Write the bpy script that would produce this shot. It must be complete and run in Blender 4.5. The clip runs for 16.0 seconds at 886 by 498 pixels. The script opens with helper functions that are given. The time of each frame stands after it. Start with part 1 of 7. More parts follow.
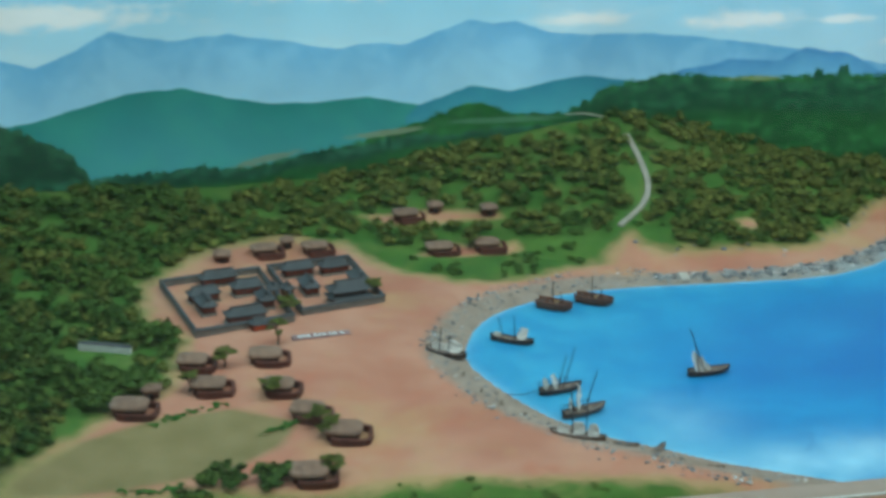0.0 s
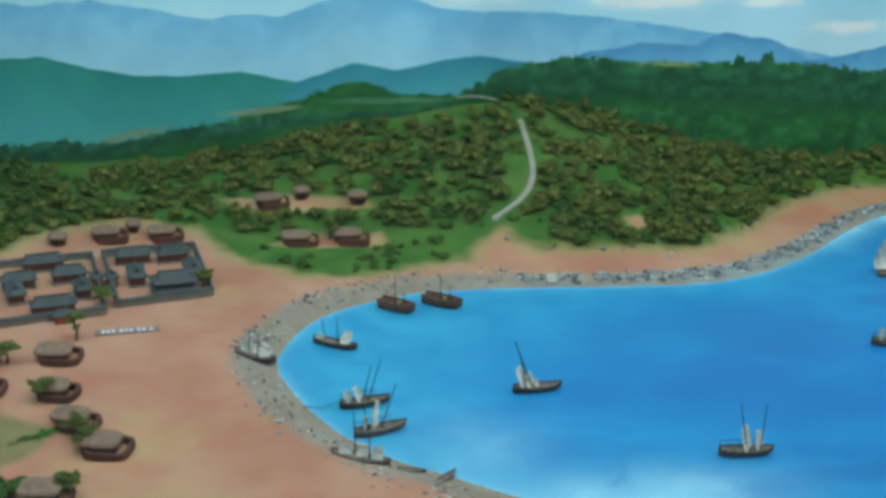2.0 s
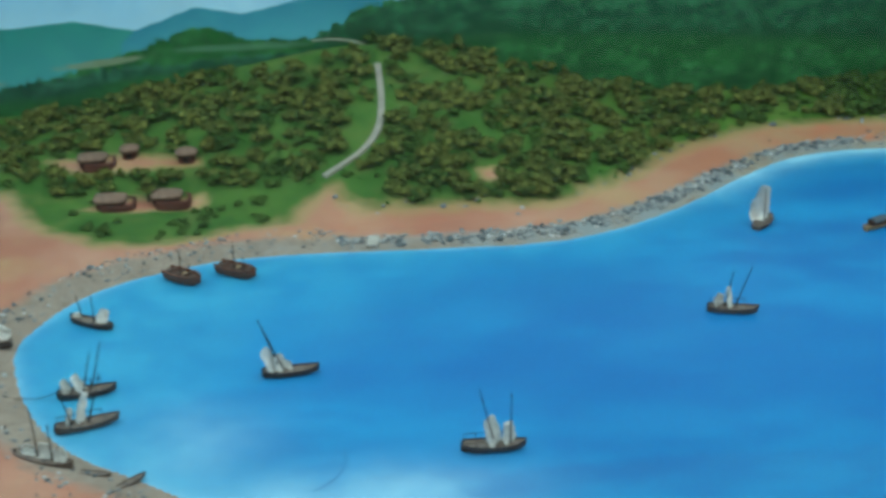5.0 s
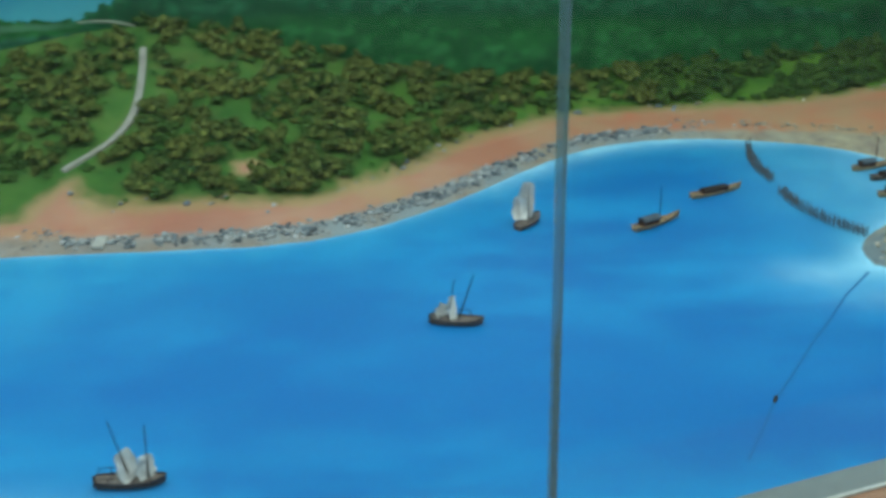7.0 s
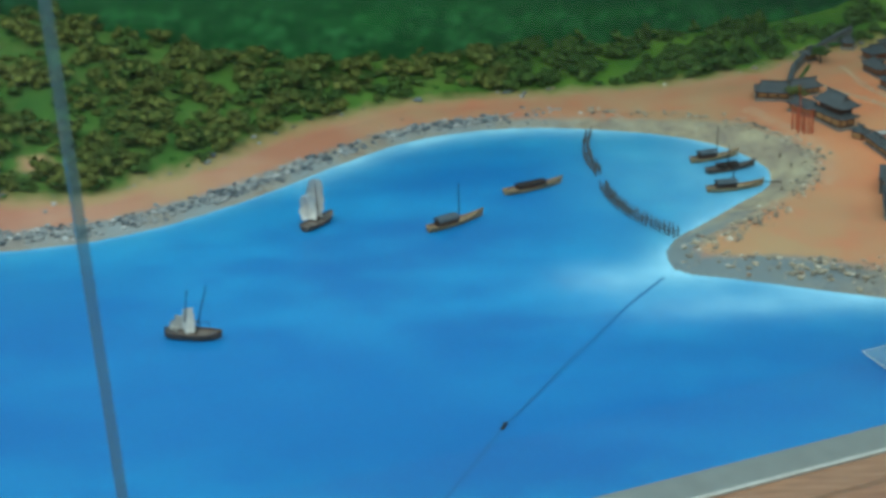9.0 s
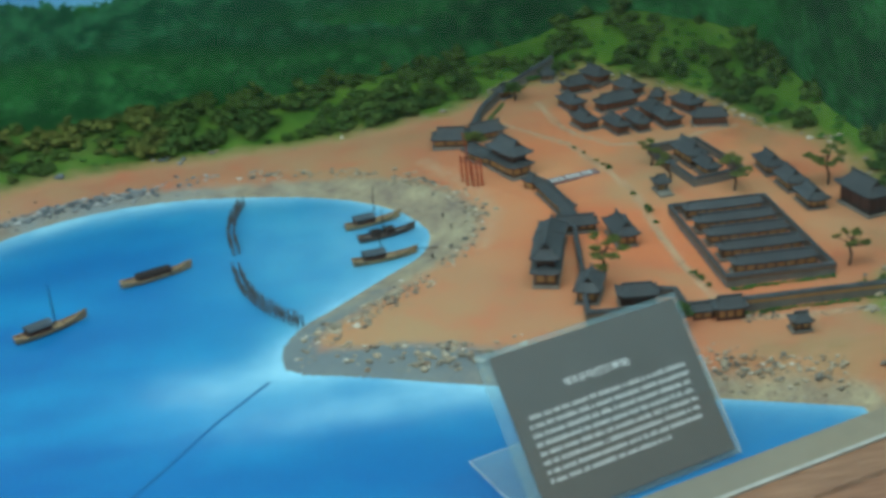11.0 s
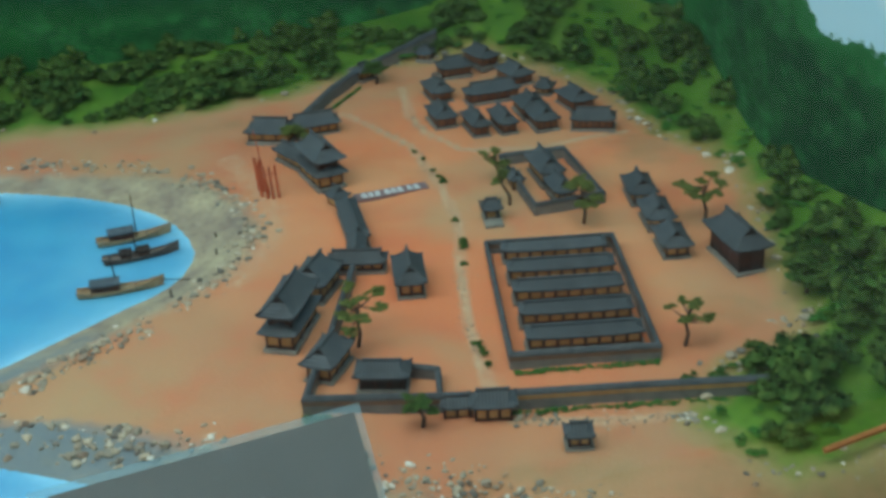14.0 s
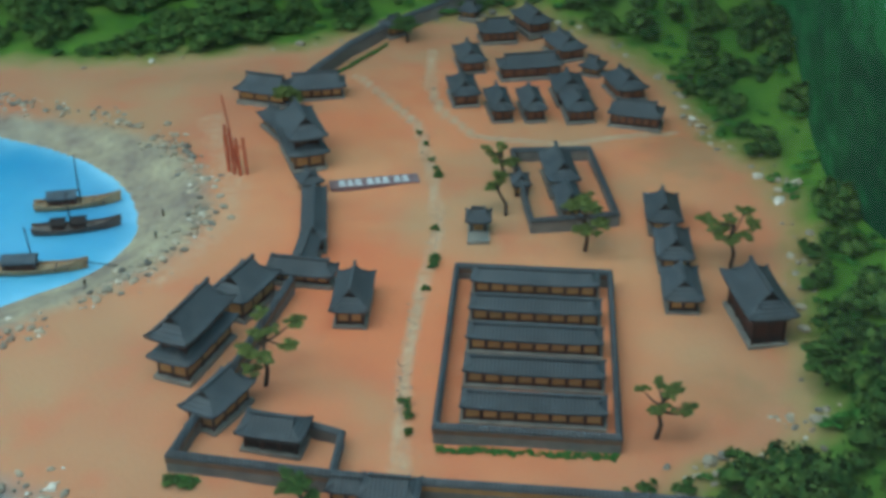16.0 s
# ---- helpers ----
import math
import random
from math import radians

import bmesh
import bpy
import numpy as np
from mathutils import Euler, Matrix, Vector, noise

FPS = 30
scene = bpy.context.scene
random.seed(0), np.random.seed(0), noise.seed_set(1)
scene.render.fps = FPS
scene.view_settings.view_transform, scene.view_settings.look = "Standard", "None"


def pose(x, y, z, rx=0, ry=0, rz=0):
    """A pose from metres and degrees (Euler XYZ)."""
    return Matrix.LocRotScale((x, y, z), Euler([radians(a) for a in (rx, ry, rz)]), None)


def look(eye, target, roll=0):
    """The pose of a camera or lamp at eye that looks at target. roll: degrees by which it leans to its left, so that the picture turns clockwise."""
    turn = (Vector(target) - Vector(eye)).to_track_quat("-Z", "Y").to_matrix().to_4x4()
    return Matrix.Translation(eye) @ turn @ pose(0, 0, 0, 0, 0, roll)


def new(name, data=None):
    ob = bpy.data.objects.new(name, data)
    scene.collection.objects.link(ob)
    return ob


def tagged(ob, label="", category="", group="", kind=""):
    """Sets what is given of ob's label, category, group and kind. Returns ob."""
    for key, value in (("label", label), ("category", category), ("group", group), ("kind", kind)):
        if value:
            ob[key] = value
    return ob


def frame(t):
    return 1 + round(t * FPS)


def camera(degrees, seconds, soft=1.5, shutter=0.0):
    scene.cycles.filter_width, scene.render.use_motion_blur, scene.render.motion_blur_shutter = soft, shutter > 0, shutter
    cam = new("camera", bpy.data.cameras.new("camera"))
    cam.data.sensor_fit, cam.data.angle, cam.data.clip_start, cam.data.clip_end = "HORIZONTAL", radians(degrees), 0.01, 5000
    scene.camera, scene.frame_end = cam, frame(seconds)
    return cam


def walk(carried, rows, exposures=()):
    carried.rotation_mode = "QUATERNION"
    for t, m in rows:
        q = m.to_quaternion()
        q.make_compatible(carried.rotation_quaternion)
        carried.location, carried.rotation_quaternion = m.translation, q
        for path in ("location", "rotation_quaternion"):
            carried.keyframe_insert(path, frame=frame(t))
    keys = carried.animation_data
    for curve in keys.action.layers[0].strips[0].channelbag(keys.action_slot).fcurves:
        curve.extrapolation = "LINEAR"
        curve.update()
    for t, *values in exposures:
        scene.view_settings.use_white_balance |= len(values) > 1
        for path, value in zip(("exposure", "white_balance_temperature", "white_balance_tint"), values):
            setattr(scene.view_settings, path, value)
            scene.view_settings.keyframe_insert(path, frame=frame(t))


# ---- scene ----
cam = camera(36.7, 16.0, soft=3.6, shutter=0.4)
PATH = [
    (0, (-0.983, -1.046, 1.259), (-0.596, 0.807, 0.614), 1.2),
    (0.5, (-0.854, -0.967, 1.242), (-0.441, 0.868, 0.562), 0.8),
    (1, (-0.725, -0.867, 1.248), (-0.289, 0.95, 0.535), 2.0),
    (1.5, (-0.589, -0.843, 1.251), (-0.168, 0.991, 0.571), 1.9),
    (2, (-0.434, -0.865, 1.242), (-0.116, 0.985, 0.553), 2.5),
    (2.5, (-0.281, -0.886, 1.238), (-0.01, 0.967, 0.537), 2.5),
    (3, (-0.164, -0.858, 1.202), (0.046, 0.996, 0.482), 1.0),
    (3.2, (-0.119, -0.827, 1.2), (0.077, 1.02, 0.459), 0.5),
    (5.3, (0.42, -0.605, 1.178), (0.554, 1.232, 0.398), -0.8),
    (5.5, (0.486, -0.594, 1.168), (0.62, 1.242, 0.386), -0.3),
    (6, (0.639, -0.558, 1.159), (0.731, 1.272, 0.357), 0.5),
    (6.5, (0.769, -0.528, 1.135), (0.867, 1.3, 0.329), -1.2),
    (7, (0.881, -0.437, 1.152), (1.038, 1.381, 0.334), -0.6),
    (7.5, (0.983, -0.37, 1.152), (1.155, 1.443, 0.325), -2.2),
    (8, (1.117, -0.319, 1.13), (1.273, 1.495, 0.301), -3.1),
    (8.5, (1.277, -0.275, 1.126), (1.388, 1.531, 0.274), -2.6),
    (9, (1.434, -0.268, 1.115), (1.52, 1.538, 0.26), -1.7),
    (9.5, (1.543, -0.238, 1.1), (1.651, 1.562, 0.236), -2.8),
    (10, (1.68, -0.137, 1.109), (1.883, 1.671, 0.279), -3.7),
    (10.2, (1.741, -0.083, 1.101), (1.97, 1.722, 0.27), -4.8),
    (12.3, (2.256, 0.177, 0.998), (2.548, 1.967, 0.155), -2.9),
    (12.5, (2.281, 0.217, 0.989), (2.574, 2.009, 0.151), -2.9),
    (13, (2.365, 0.357, 0.976), (2.664, 2.144, 0.129), -3.5),
    (13.5, (2.429, 0.447, 0.951), (2.688, 2.211, 0.046), -3.5),
    (14, (2.556, 0.545, 0.929), (2.661, 2.324, 0.021), -3.2),
    (14.5, (2.656, 0.628, 0.908), (2.645, 2.392, -0.035), -2.8),
    (15, (2.705, 0.763, 0.894), (2.708, 2.517, -0.066), -3.2),
    (15.5, (2.739, 0.852, 0.883), (2.748, 2.589, -0.109), -1.7),
    (16, (2.803, 0.891, 0.892), (2.68, 2.608, -0.125), -0.5),
]
walk(cam, [(t, look(eye, target, roll)) for t, eye, target, roll in PATH], [(0.0, 0.0, 6500, 10), (8.0, 0.0, 6500, 10), (15.4, 0.0, 6500, 10), (16.0, 0.08, 5950, 10)])

# ---- light ----
world = bpy.data.worlds.new("museum_air")
world.use_nodes = True
world.node_tree.nodes["Background"].inputs[0].default_value = (0.75, 0.9, 1.0, 1)
world.node_tree.nodes["Background"].inputs[1].default_value = 0.13
scene.world = world


def area_lamp(name, x, y, z, sx, sy, watts, colour, tilt=0):
    data = bpy.data.lights.new(name, "AREA")
    data.shape, data.size, data.size_y, data.energy, data.color = "RECTANGLE", sx, sy, watts, colour
    ob = new(name, data)
    ob.matrix_world = pose(x, y, z, tilt)
    return tagged(ob, "unseen soft white area light, added above model and room", "ceiling light")


area_lamp("case_light", 0.6, 1.75, 2.25, 5.6, 0.8, 42, (0.87, 1.0, 0.98))
# unseen fill, added and tilted to brighten the painted backdrop
area_lamp("backdrop_light", 0.6, 1.25, 2.1, 5.0, 0.4, 29, (0.88, 1.0, 0.98), 48)
# added out of view to brighten the room that the glass reflects
area_lamp("room_light", 0.6, -1.4, 2.38, 5.0, 2.4, 48, (0.88, 1.0, 0.99))


# ---- materials ----
def lin(r, g, b):
    return tuple(((c / 255 + 0.055) / 1.055) ** 2.4 if c > 10 else c / 255 / 12.92 for c in (r, g, b)) + (1,)


class Nodes:
    """A short hand for building node materials."""

    def __init__(self, name):
        self.mat = bpy.data.materials.new(name)
        self.mat.use_nodes = True
        self.tree = self.mat.node_tree
        self.bsdf = self.tree.nodes["Principled BSDF"]
        self.place = self.add("ShaderNodeTexCoord").outputs["Object"]

    def add(self, kind, **values):
        node = self.tree.nodes.new(kind)
        for key, value in values.items():
            node.inputs[key].default_value = value
        return node

    def link(self, a, b):
        self.tree.links.new(a, b)

    def noise(self, scale, detail=3.0, rough=0.6, where=None):
        node = self.add("ShaderNodeTexNoise", Scale=scale, Detail=detail, Roughness=rough)
        self.link(where or self.place, node.inputs["Vector"])
        return node.outputs["Fac"]

    def stretched(self, x, y, z):
        node = self.add("ShaderNodeMapping")
        node.inputs["Scale"].default_value = (x, y, z)
        self.link(self.place, node.inputs["Vector"])
        return node.outputs[0]

    def ramp(self, value, *stops):
        node = self.add("ShaderNodeValToRGB")
        self.link(value, node.inputs[0])
        line = node.color_ramp
        while len(line.elements) < len(stops):
            line.elements.new(0.5)
        for el, (at, colour) in zip(line.elements, stops):
            el.position, el.color = at, colour
        return node.outputs[0]

    def mix(self, fac, a, b, kind="MIX"):
        node = self.add("ShaderNodeMix")
        node.data_type, node.blend_type = "RGBA", kind
        for value, slot in ((fac, 0), (a, 6), (b, 7)):
            if hasattr(value, "links"):
                self.link(value, node.inputs[slot])
            else:
                node.inputs[slot].default_value = value
        return node.outputs[2]

    def math(self, kind, a, b=0.0, clamp=False):
        node = self.add("ShaderNodeMath")
        node.operation, node.use_clamp = kind, clamp
        for value, slot in ((a, 0), (b, 1)):
            if hasattr(value, "links"):
                self.link(value, node.inputs[slot])
            else:
                node.inputs[slot].default_value = value
        return node.outputs[0]

    def attribute(self, name):
        node = self.add("ShaderNodeAttribute")
        node.attribute_name = name
        split = self.add("ShaderNodeSeparateColor")
        self.link(node.outputs["Color"], split.inputs[0])
        return list(split.outputs) + [node.outputs["Alpha"]]

    def height(self):
        split = self.add("ShaderNodeSeparateXYZ")
        self.link(self.place, split.inputs[0])
        return split.outputs[2]

    def bump(self, value, strength, distance):
        node = self.add("ShaderNodeBump", Strength=strength, Distance=distance)
        self.link(value, node.inputs["Height"])
        self.link(node.outputs[0], self.bsdf.inputs["Normal"])

    def done(self, colour, rough=0.8, metal=0.0, spec=0.3):
        if hasattr(colour, "links"):
            self.link(colour, self.bsdf.inputs["Base Color"])
        else:
            self.bsdf.inputs["Base Color"].default_value = colour
        self.bsdf.inputs["Roughness"].default_value = rough
        self.bsdf.inputs["Metallic"].default_value = metal
        self.bsdf.inputs["Specular IOR Level"].default_value = spec
        return self.mat


def plain(name, a, b, scale, rough=0.75, bump=0.3, fine=6.0, vary=0.25, metal=0.0, spec=0.3):
    """A surface between two colours: broad stains, fine grain and a difference from piece to piece."""
    n = Nodes(name)
    broad, grain = n.noise(scale), n.noise(scale * fine, 4.0)
    colour = n.mix(n.ramp(broad, (0.3, (0, 0, 0, 1)), (0.7, (1, 1, 1, 1))), a, b)
    dull = n.ramp(grain, (0.25, (0.72, 0.72, 0.72, 1)), (0.75, (1.15, 1.15, 1.15, 1)))
    colour = n.mix(1.0, colour, dull, "MULTIPLY")
    info = n.add("ShaderNodeObjectInfo").outputs["Random"]
    tone = n.ramp(info, (0.0, (1 - vary, 1 - vary, 1 - vary, 1)), (1.0, (1, 1, 1, 1)))
    colour = n.mix(1.0, colour, tone, "MULTIPLY")
    n.bump(grain, bump, 0.002)
    return n.done(colour, rough, metal, spec)


def leafy(name, dark, light, tip):
    """Flock foliage: every crown has a tone of its own, and every tuft a little."""
    n = Nodes(name)
    tuft = n.add("ShaderNodeNewGeometry").outputs["Random Per Island"]
    crown = n.attribute("tone")[0]
    hue = n.math("ADD", n.math("MULTIPLY", crown, 0.75), n.math("MULTIPLY", n.math("SUBTRACT", n.noise(7.0), 0.4), 1.2), True)
    colour = n.mix(hue, dark, light)
    colour = n.mix(n.ramp(tuft, (0.4, (0, 0, 0, 1)), (1.0, (0.8, 0.8, 0.8, 1))), colour, tip)
    colour = n.mix(1.0, colour, n.ramp(n.noise(220.0), (0.3, (0.7, 0.7, 0.7, 1)), (0.7, (1.2, 1.2, 1.2, 1))), "MULTIPLY")
    return n.done(colour, 0.95, 0.0, 0.08)


def tiled():
    """Dark slate tiles: ribs run down the slope, with worn pale crests and dark furrows."""
    n = Nodes("slate_tile")
    split = n.add("ShaderNodeSeparateXYZ")
    n.link(n.place, split.inputs[0])
    rib = n.math("ADD", n.math("MULTIPLY", n.math("SINE", n.math("MULTIPLY", split.outputs[0], 1500.0)), 0.5), 0.5)
    colour = n.mix(n.ramp(n.noise(34.0, 4.0), (0.3, (0, 0, 0, 1)), (0.7, (1, 1, 1, 1))), lin(66, 71, 74), lin(92, 97, 99))
    colour = n.mix(n.math("MULTIPLY", n.ramp(n.noise(150.0, 4.0), (0.5, (0, 0, 0, 1)), (0.72, (1, 1, 1, 1))), 0.5), colour, lin(122, 126, 126))
    colour = n.mix(n.math("MULTIPLY", rib, 0.4), colour, lin(50, 54, 57))
    tone = n.ramp(n.add("ShaderNodeObjectInfo").outputs["Random"], (0.0, (0.8, 0.8, 0.8, 1)), (1.0, (1.05, 1.05, 1.05, 1)))
    colour = n.mix(1.0, colour, tone, "MULTIPLY")
    n.bump(rib, 0.5, 0.0012)
    return n.done(colour, 0.75, 0.0, 0.25)


M = {}
M["roof"] = tiled()
M["wood"] = plain("red_brown_timber", lin(88, 52, 38), lin(60, 36, 28), 60, 0.7)
M["dark_wood"] = plain("dark_timber", lin(52, 40, 34), lin(38, 30, 27), 60, 0.75)
M["plaster"] = plain("ochre_plaster", lin(204, 158, 100), lin(176, 130, 80), 60, 0.85, 0.2)
M["stone"] = plain("pale_stone", lin(150, 145, 132), lin(120, 118, 110), 50, 0.85)
M["wall_stone"] = plain("grey_wall_stone", lin(140, 136, 126), lin(112, 110, 106), 60, 0.9, 0.6)
M["thatch"] = plain("straw_thatch", lin(160, 130, 110), lin(122, 96, 82), 90, 0.95, 0.9)
M["mud"] = plain("mud_wall", lin(112, 66, 52), lin(84, 50, 42), 60, 0.95, 0.5)
M["red_panel"] = plain("red_brown_panel", lin(146, 78, 62), lin(118, 62, 50), 60, 0.85, 0.2)
M["canopy"] = plain("woven_canopy", lin(92, 104, 112), lin(70, 82, 90), 60, 0.8, 0.4)
M["brown_panel"] = plain("brown_panel", lin(158, 108, 74), lin(132, 86, 60), 60, 0.85, 0.2)
M["mud_pale"] = plain("pale_mud_band", lin(140, 110, 84), lin(118, 94, 76), 60, 0.95, 0.4)
M["hull"] = plain("weathered_hull", lin(124, 104, 92), lin(96, 80, 72), 50, 0.7)
M["hull_dark"] = plain("tarred_hull", lin(92, 78, 72), lin(66, 56, 54), 50, 0.65)
M["hull_red"] = plain("reddish_hull", lin(140, 90, 70), lin(106, 66, 54), 50, 0.7)
M["hull_tan"] = plain("tan_hull", lin(196, 164, 124), lin(164, 134, 100), 50, 0.7)
M["deck"] = plain("grey_deck", lin(146, 130, 118), lin(116, 104, 96), 60, 0.8)
M["sail"] = plain("bleached_canvas", lin(240, 239, 232), lin(222, 220, 212), 40, 0.9, 0.3)
M["stake"] = plain("weathered_stake", lin(112, 108, 106), lin(88, 86, 86), 60, 0.9)
M["rope"] = plain("dark_rope", lin(60, 58, 56), lin(44, 42, 40), 60, 0.9)
M["red"] = plain("red_lacquer", lin(204, 98, 62), lin(178, 80, 50), 40, 0.55)
M["rock"] = plain("shore_rock", lin(176, 168, 152), lin(122, 120, 116), 40, 0.9, 0.7, 5, 0.45)
M["rock_warm"] = plain("warm_rock", lin(198, 172, 146), lin(162, 136, 114), 40, 0.9, 0.7, 5, 0.4)
M["bark"] = plain("pine_bark", lin(92, 70, 54), lin(66, 50, 40), 80, 0.95, 0.6)
M["white"] = plain("white_paint", lin(226, 226, 222), lin(205, 206, 204), 40, 0.7, 0.1)
M["plate"] = plain("grey_mauve_card", lin(150, 120, 118), lin(134, 108, 108), 40, 0.7, 0.1)
M["orange_wood"] = plain("orange_stick_wood", lin(190, 120, 66), lin(165, 100, 52), 50, 0.7)
M["leaf_olive"] = leafy("olive_flock", lin(46, 78, 36), lin(100, 106, 50), lin(142, 148, 76))
M["leaf_dark"] = leafy("dark_green_flock", lin(38, 72, 34), lin(72, 102, 46), lin(102, 126, 60))
M["leaf_bright"] = leafy("bright_green_flock", lin(38, 84, 36), lin(62, 116, 48), lin(92, 140, 62))
M["leaf_pine"] = leafy("pine_green_flock", lin(66, 86, 42), lin(102, 114, 56), lin(140, 146, 78))


def ground_material():
    n = Nodes("painted_ground")
    grass, shore, field, path = n.attribute("mask")
    split = n.add("ShaderNodeSeparateXYZ")
    n.link(n.place, split.inputs[0])
    far = n.math("DIVIDE", n.math("SUBTRACT", split.outputs[0], 0.6), 1.5, True)
    yard = n.add("ShaderNodeMapping")
    yard.vector_type = "TEXTURE"
    yard.inputs["Location"].default_value, yard.inputs["Scale"].default_value = (2.74, 2.46, 0), (0.46, 0.74, 9)
    n.link(n.place, yard.inputs["Vector"])
    reach = n.add("ShaderNodeVectorMath")
    reach.operation = "LENGTH"
    n.link(yard.outputs[0], reach.inputs[0])
    trodden = n.ramp(n.math("ADD", reach.outputs["Value"], n.math("MULTIPLY", n.math("SUBTRACT", n.noise(5.0, 4.0), 0.5), 0.5)), (0.5, (1, 1, 1, 1)), (1.0, (0, 0, 0, 1)))
    warm = n.mix(far, lin(176, 118, 96), n.mix(trodden, lin(198, 128, 92), lin(224, 132, 88)))
    pale = n.mix(far, lin(192, 142, 118), n.mix(trodden, lin(192, 142, 104), lin(224, 152, 106)))
    sand = n.mix(n.ramp(n.noise(3.2, 4.0), (0.38, (0, 0, 0, 1)), (0.62, (1, 1, 1, 1))), warm, pale)
    sand = n.mix(n.ramp(n.noise(2.6, 4.0), (0.50, (0, 0, 0, 1)), (0.66, (0.8, 0.8, 0.8, 1))), sand, lin(186, 150, 110))
    sand = n.mix(n.ramp(n.noise(11.0, 5.0), (0.52, (0, 0, 0, 1)), (0.75, (0.5, 0.5, 0.5, 1))), sand, n.mix(far, lin(180, 104, 82), lin(214, 110, 76)))
    green = n.mix(n.ramp(n.noise(7.0), (0.35, (0, 0, 0, 1)), (0.65, (1, 1, 1, 1))), n.mix(far, lin(56, 98, 40), lin(68, 112, 34)), n.mix(far, lin(84, 120, 54), lin(102, 140, 48)))
    green = n.mix(n.ramp(n.noise(12.0, 5.0, 0.65), (0.50, (0, 0, 0, 1)), (0.68, (0.7, 0.7, 0.7, 1))), green, n.mix(far, lin(110, 122, 66), lin(104, 132, 58)))
    green = n.mix(n.ramp(n.noise(60.0), (0.45, (0, 0, 0, 1)), (0.75, (0.5, 0.5, 0.5, 1))), green, lin(50, 84, 40))
    grey = n.mix(n.ramp(n.noise(14.0, 5.0, 0.7), (0.35, (0, 0, 0, 1)), (0.65, (1, 1, 1, 1))), lin(140, 124, 110), n.mix(far, lin(160, 144, 130), lin(190, 174, 140)))
    speck = n.ramp(n.noise(170.0, 4.0, 0.7), (0.56, (0, 0, 0, 1)), (0.66, (0.6, 0.6, 0.6, 1)))
    grey = n.mix(speck, grey, lin(100, 94, 88))
    chip = n.ramp(n.noise(95.0, 5.0, 0.75), (0.58, (0, 0, 0, 1)), (0.68, (0.7, 0.7, 0.7, 1)))
    grey = n.mix(chip, grey, lin(190, 180, 164))
    grey = n.mix(n.ramp(n.noise(60.0, 5.0, 0.7), (0.55, (0, 0, 0, 1)), (0.7, (0.5, 0.5, 0.5, 1))), grey, lin(116, 104, 92))
    # grey-blue shore paint, strengthened to carry a bluish reflection in the colour
    cool = n.math("MULTIPLY", n.ramp(n.noise(7.0), (0.34, (0, 0, 0, 1)), (0.58, (0.85, 0.85, 0.85, 1))), n.math("MULTIPLY", n.math("MULTIPLY", split.outputs[0], 1.2, True), n.math("SUBTRACT", 4.2, n.math("MULTIPLY", split.outputs[0], 2.0), True)))
    grey = n.mix(cool, grey, lin(138, 148, 150))
    # bluish-grey oval over the shore of the spit, its edge broken by noise
    spit_oval = n.add("ShaderNodeMapping")
    spit_oval.vector_type = "TEXTURE"
    spit_oval.inputs["Location"].default_value, spit_oval.inputs["Scale"].default_value = (2.12, 1.95, 0), (0.40, 0.24, 9)
    n.link(n.place, spit_oval.inputs["Vector"])
    spit_reach = n.add("ShaderNodeVectorMath")
    spit_reach.operation = "LENGTH"
    n.link(spit_oval.outputs[0], spit_reach.inputs[0])
    stain = n.math("ADD", spit_reach.outputs["Value"], n.math("MULTIPLY", n.math("SUBTRACT", n.noise(18.0, 4.0), 0.5), 0.9))
    grey = n.mix(n.ramp(stain, (0.45, (0.85, 0.85, 0.85, 1)), (1.0, (0, 0, 0, 1))), grey, n.mix(speck, lin(112, 128, 134), lin(84, 104, 116)))
    tan = n.mix(n.ramp(n.noise(12.0), (0.3, (0, 0, 0, 1)), (0.7, (1, 1, 1, 1))), n.mix(far, lin(124, 112, 74), lin(132, 116, 76)), n.mix(far, lin(142, 128, 90), lin(156, 134, 92)))
    trail = n.mix(n.ramp(n.noise(90.0), (0.4, (0, 0, 0, 1)), (0.6, (1, 1, 1, 1))), lin(202, 156, 120), lin(208, 170, 134))

    def edge(mask, scale, width):
        rough = n.math("MULTIPLY", n.math("SUBTRACT", n.noise(scale, 5.0), 0.5), width)
        return n.ramp(n.math("ADD", mask, rough), (0.26, (0, 0, 0, 1)), (0.74, (1, 1, 1, 1)))

    colour = n.mix(edge(path, 60, 0.8), sand, trail)
    colour = n.mix(edge(field, 30, 0.5), colour, tan)
    colour = n.mix(edge(shore, 26, 0.7), colour, grey)
    fringe = n.math("ADD", grass, n.math("MULTIPLY", n.math("SUBTRACT", n.noise(16.0, 5.0), 0.5), 0.5))
    fringe = n.ramp(fringe, (0.06, (0, 0, 0, 1)), (0.28, (0.5, 0.5, 0.5, 1)), (0.6, (0.6, 0.6, 0.6, 1)))
    colour = n.mix(fringe, colour, lin(158, 148, 96))
    colour = n.mix(edge(grass, 18, 0.9), colour, green)
    grain = n.noise(420.0, 3.0)
    colour = n.mix(1.0, colour, n.ramp(grain, (0.25, (0.84, 0.84, 0.84, 1)), (0.75, (1.1, 1.1, 1.1, 1))), "MULTIPLY")
    n.bump(n.noise(240.0, 5.0), 0.5, 0.003)
    return n.done(colour, 0.95, 0.0, 0.1)


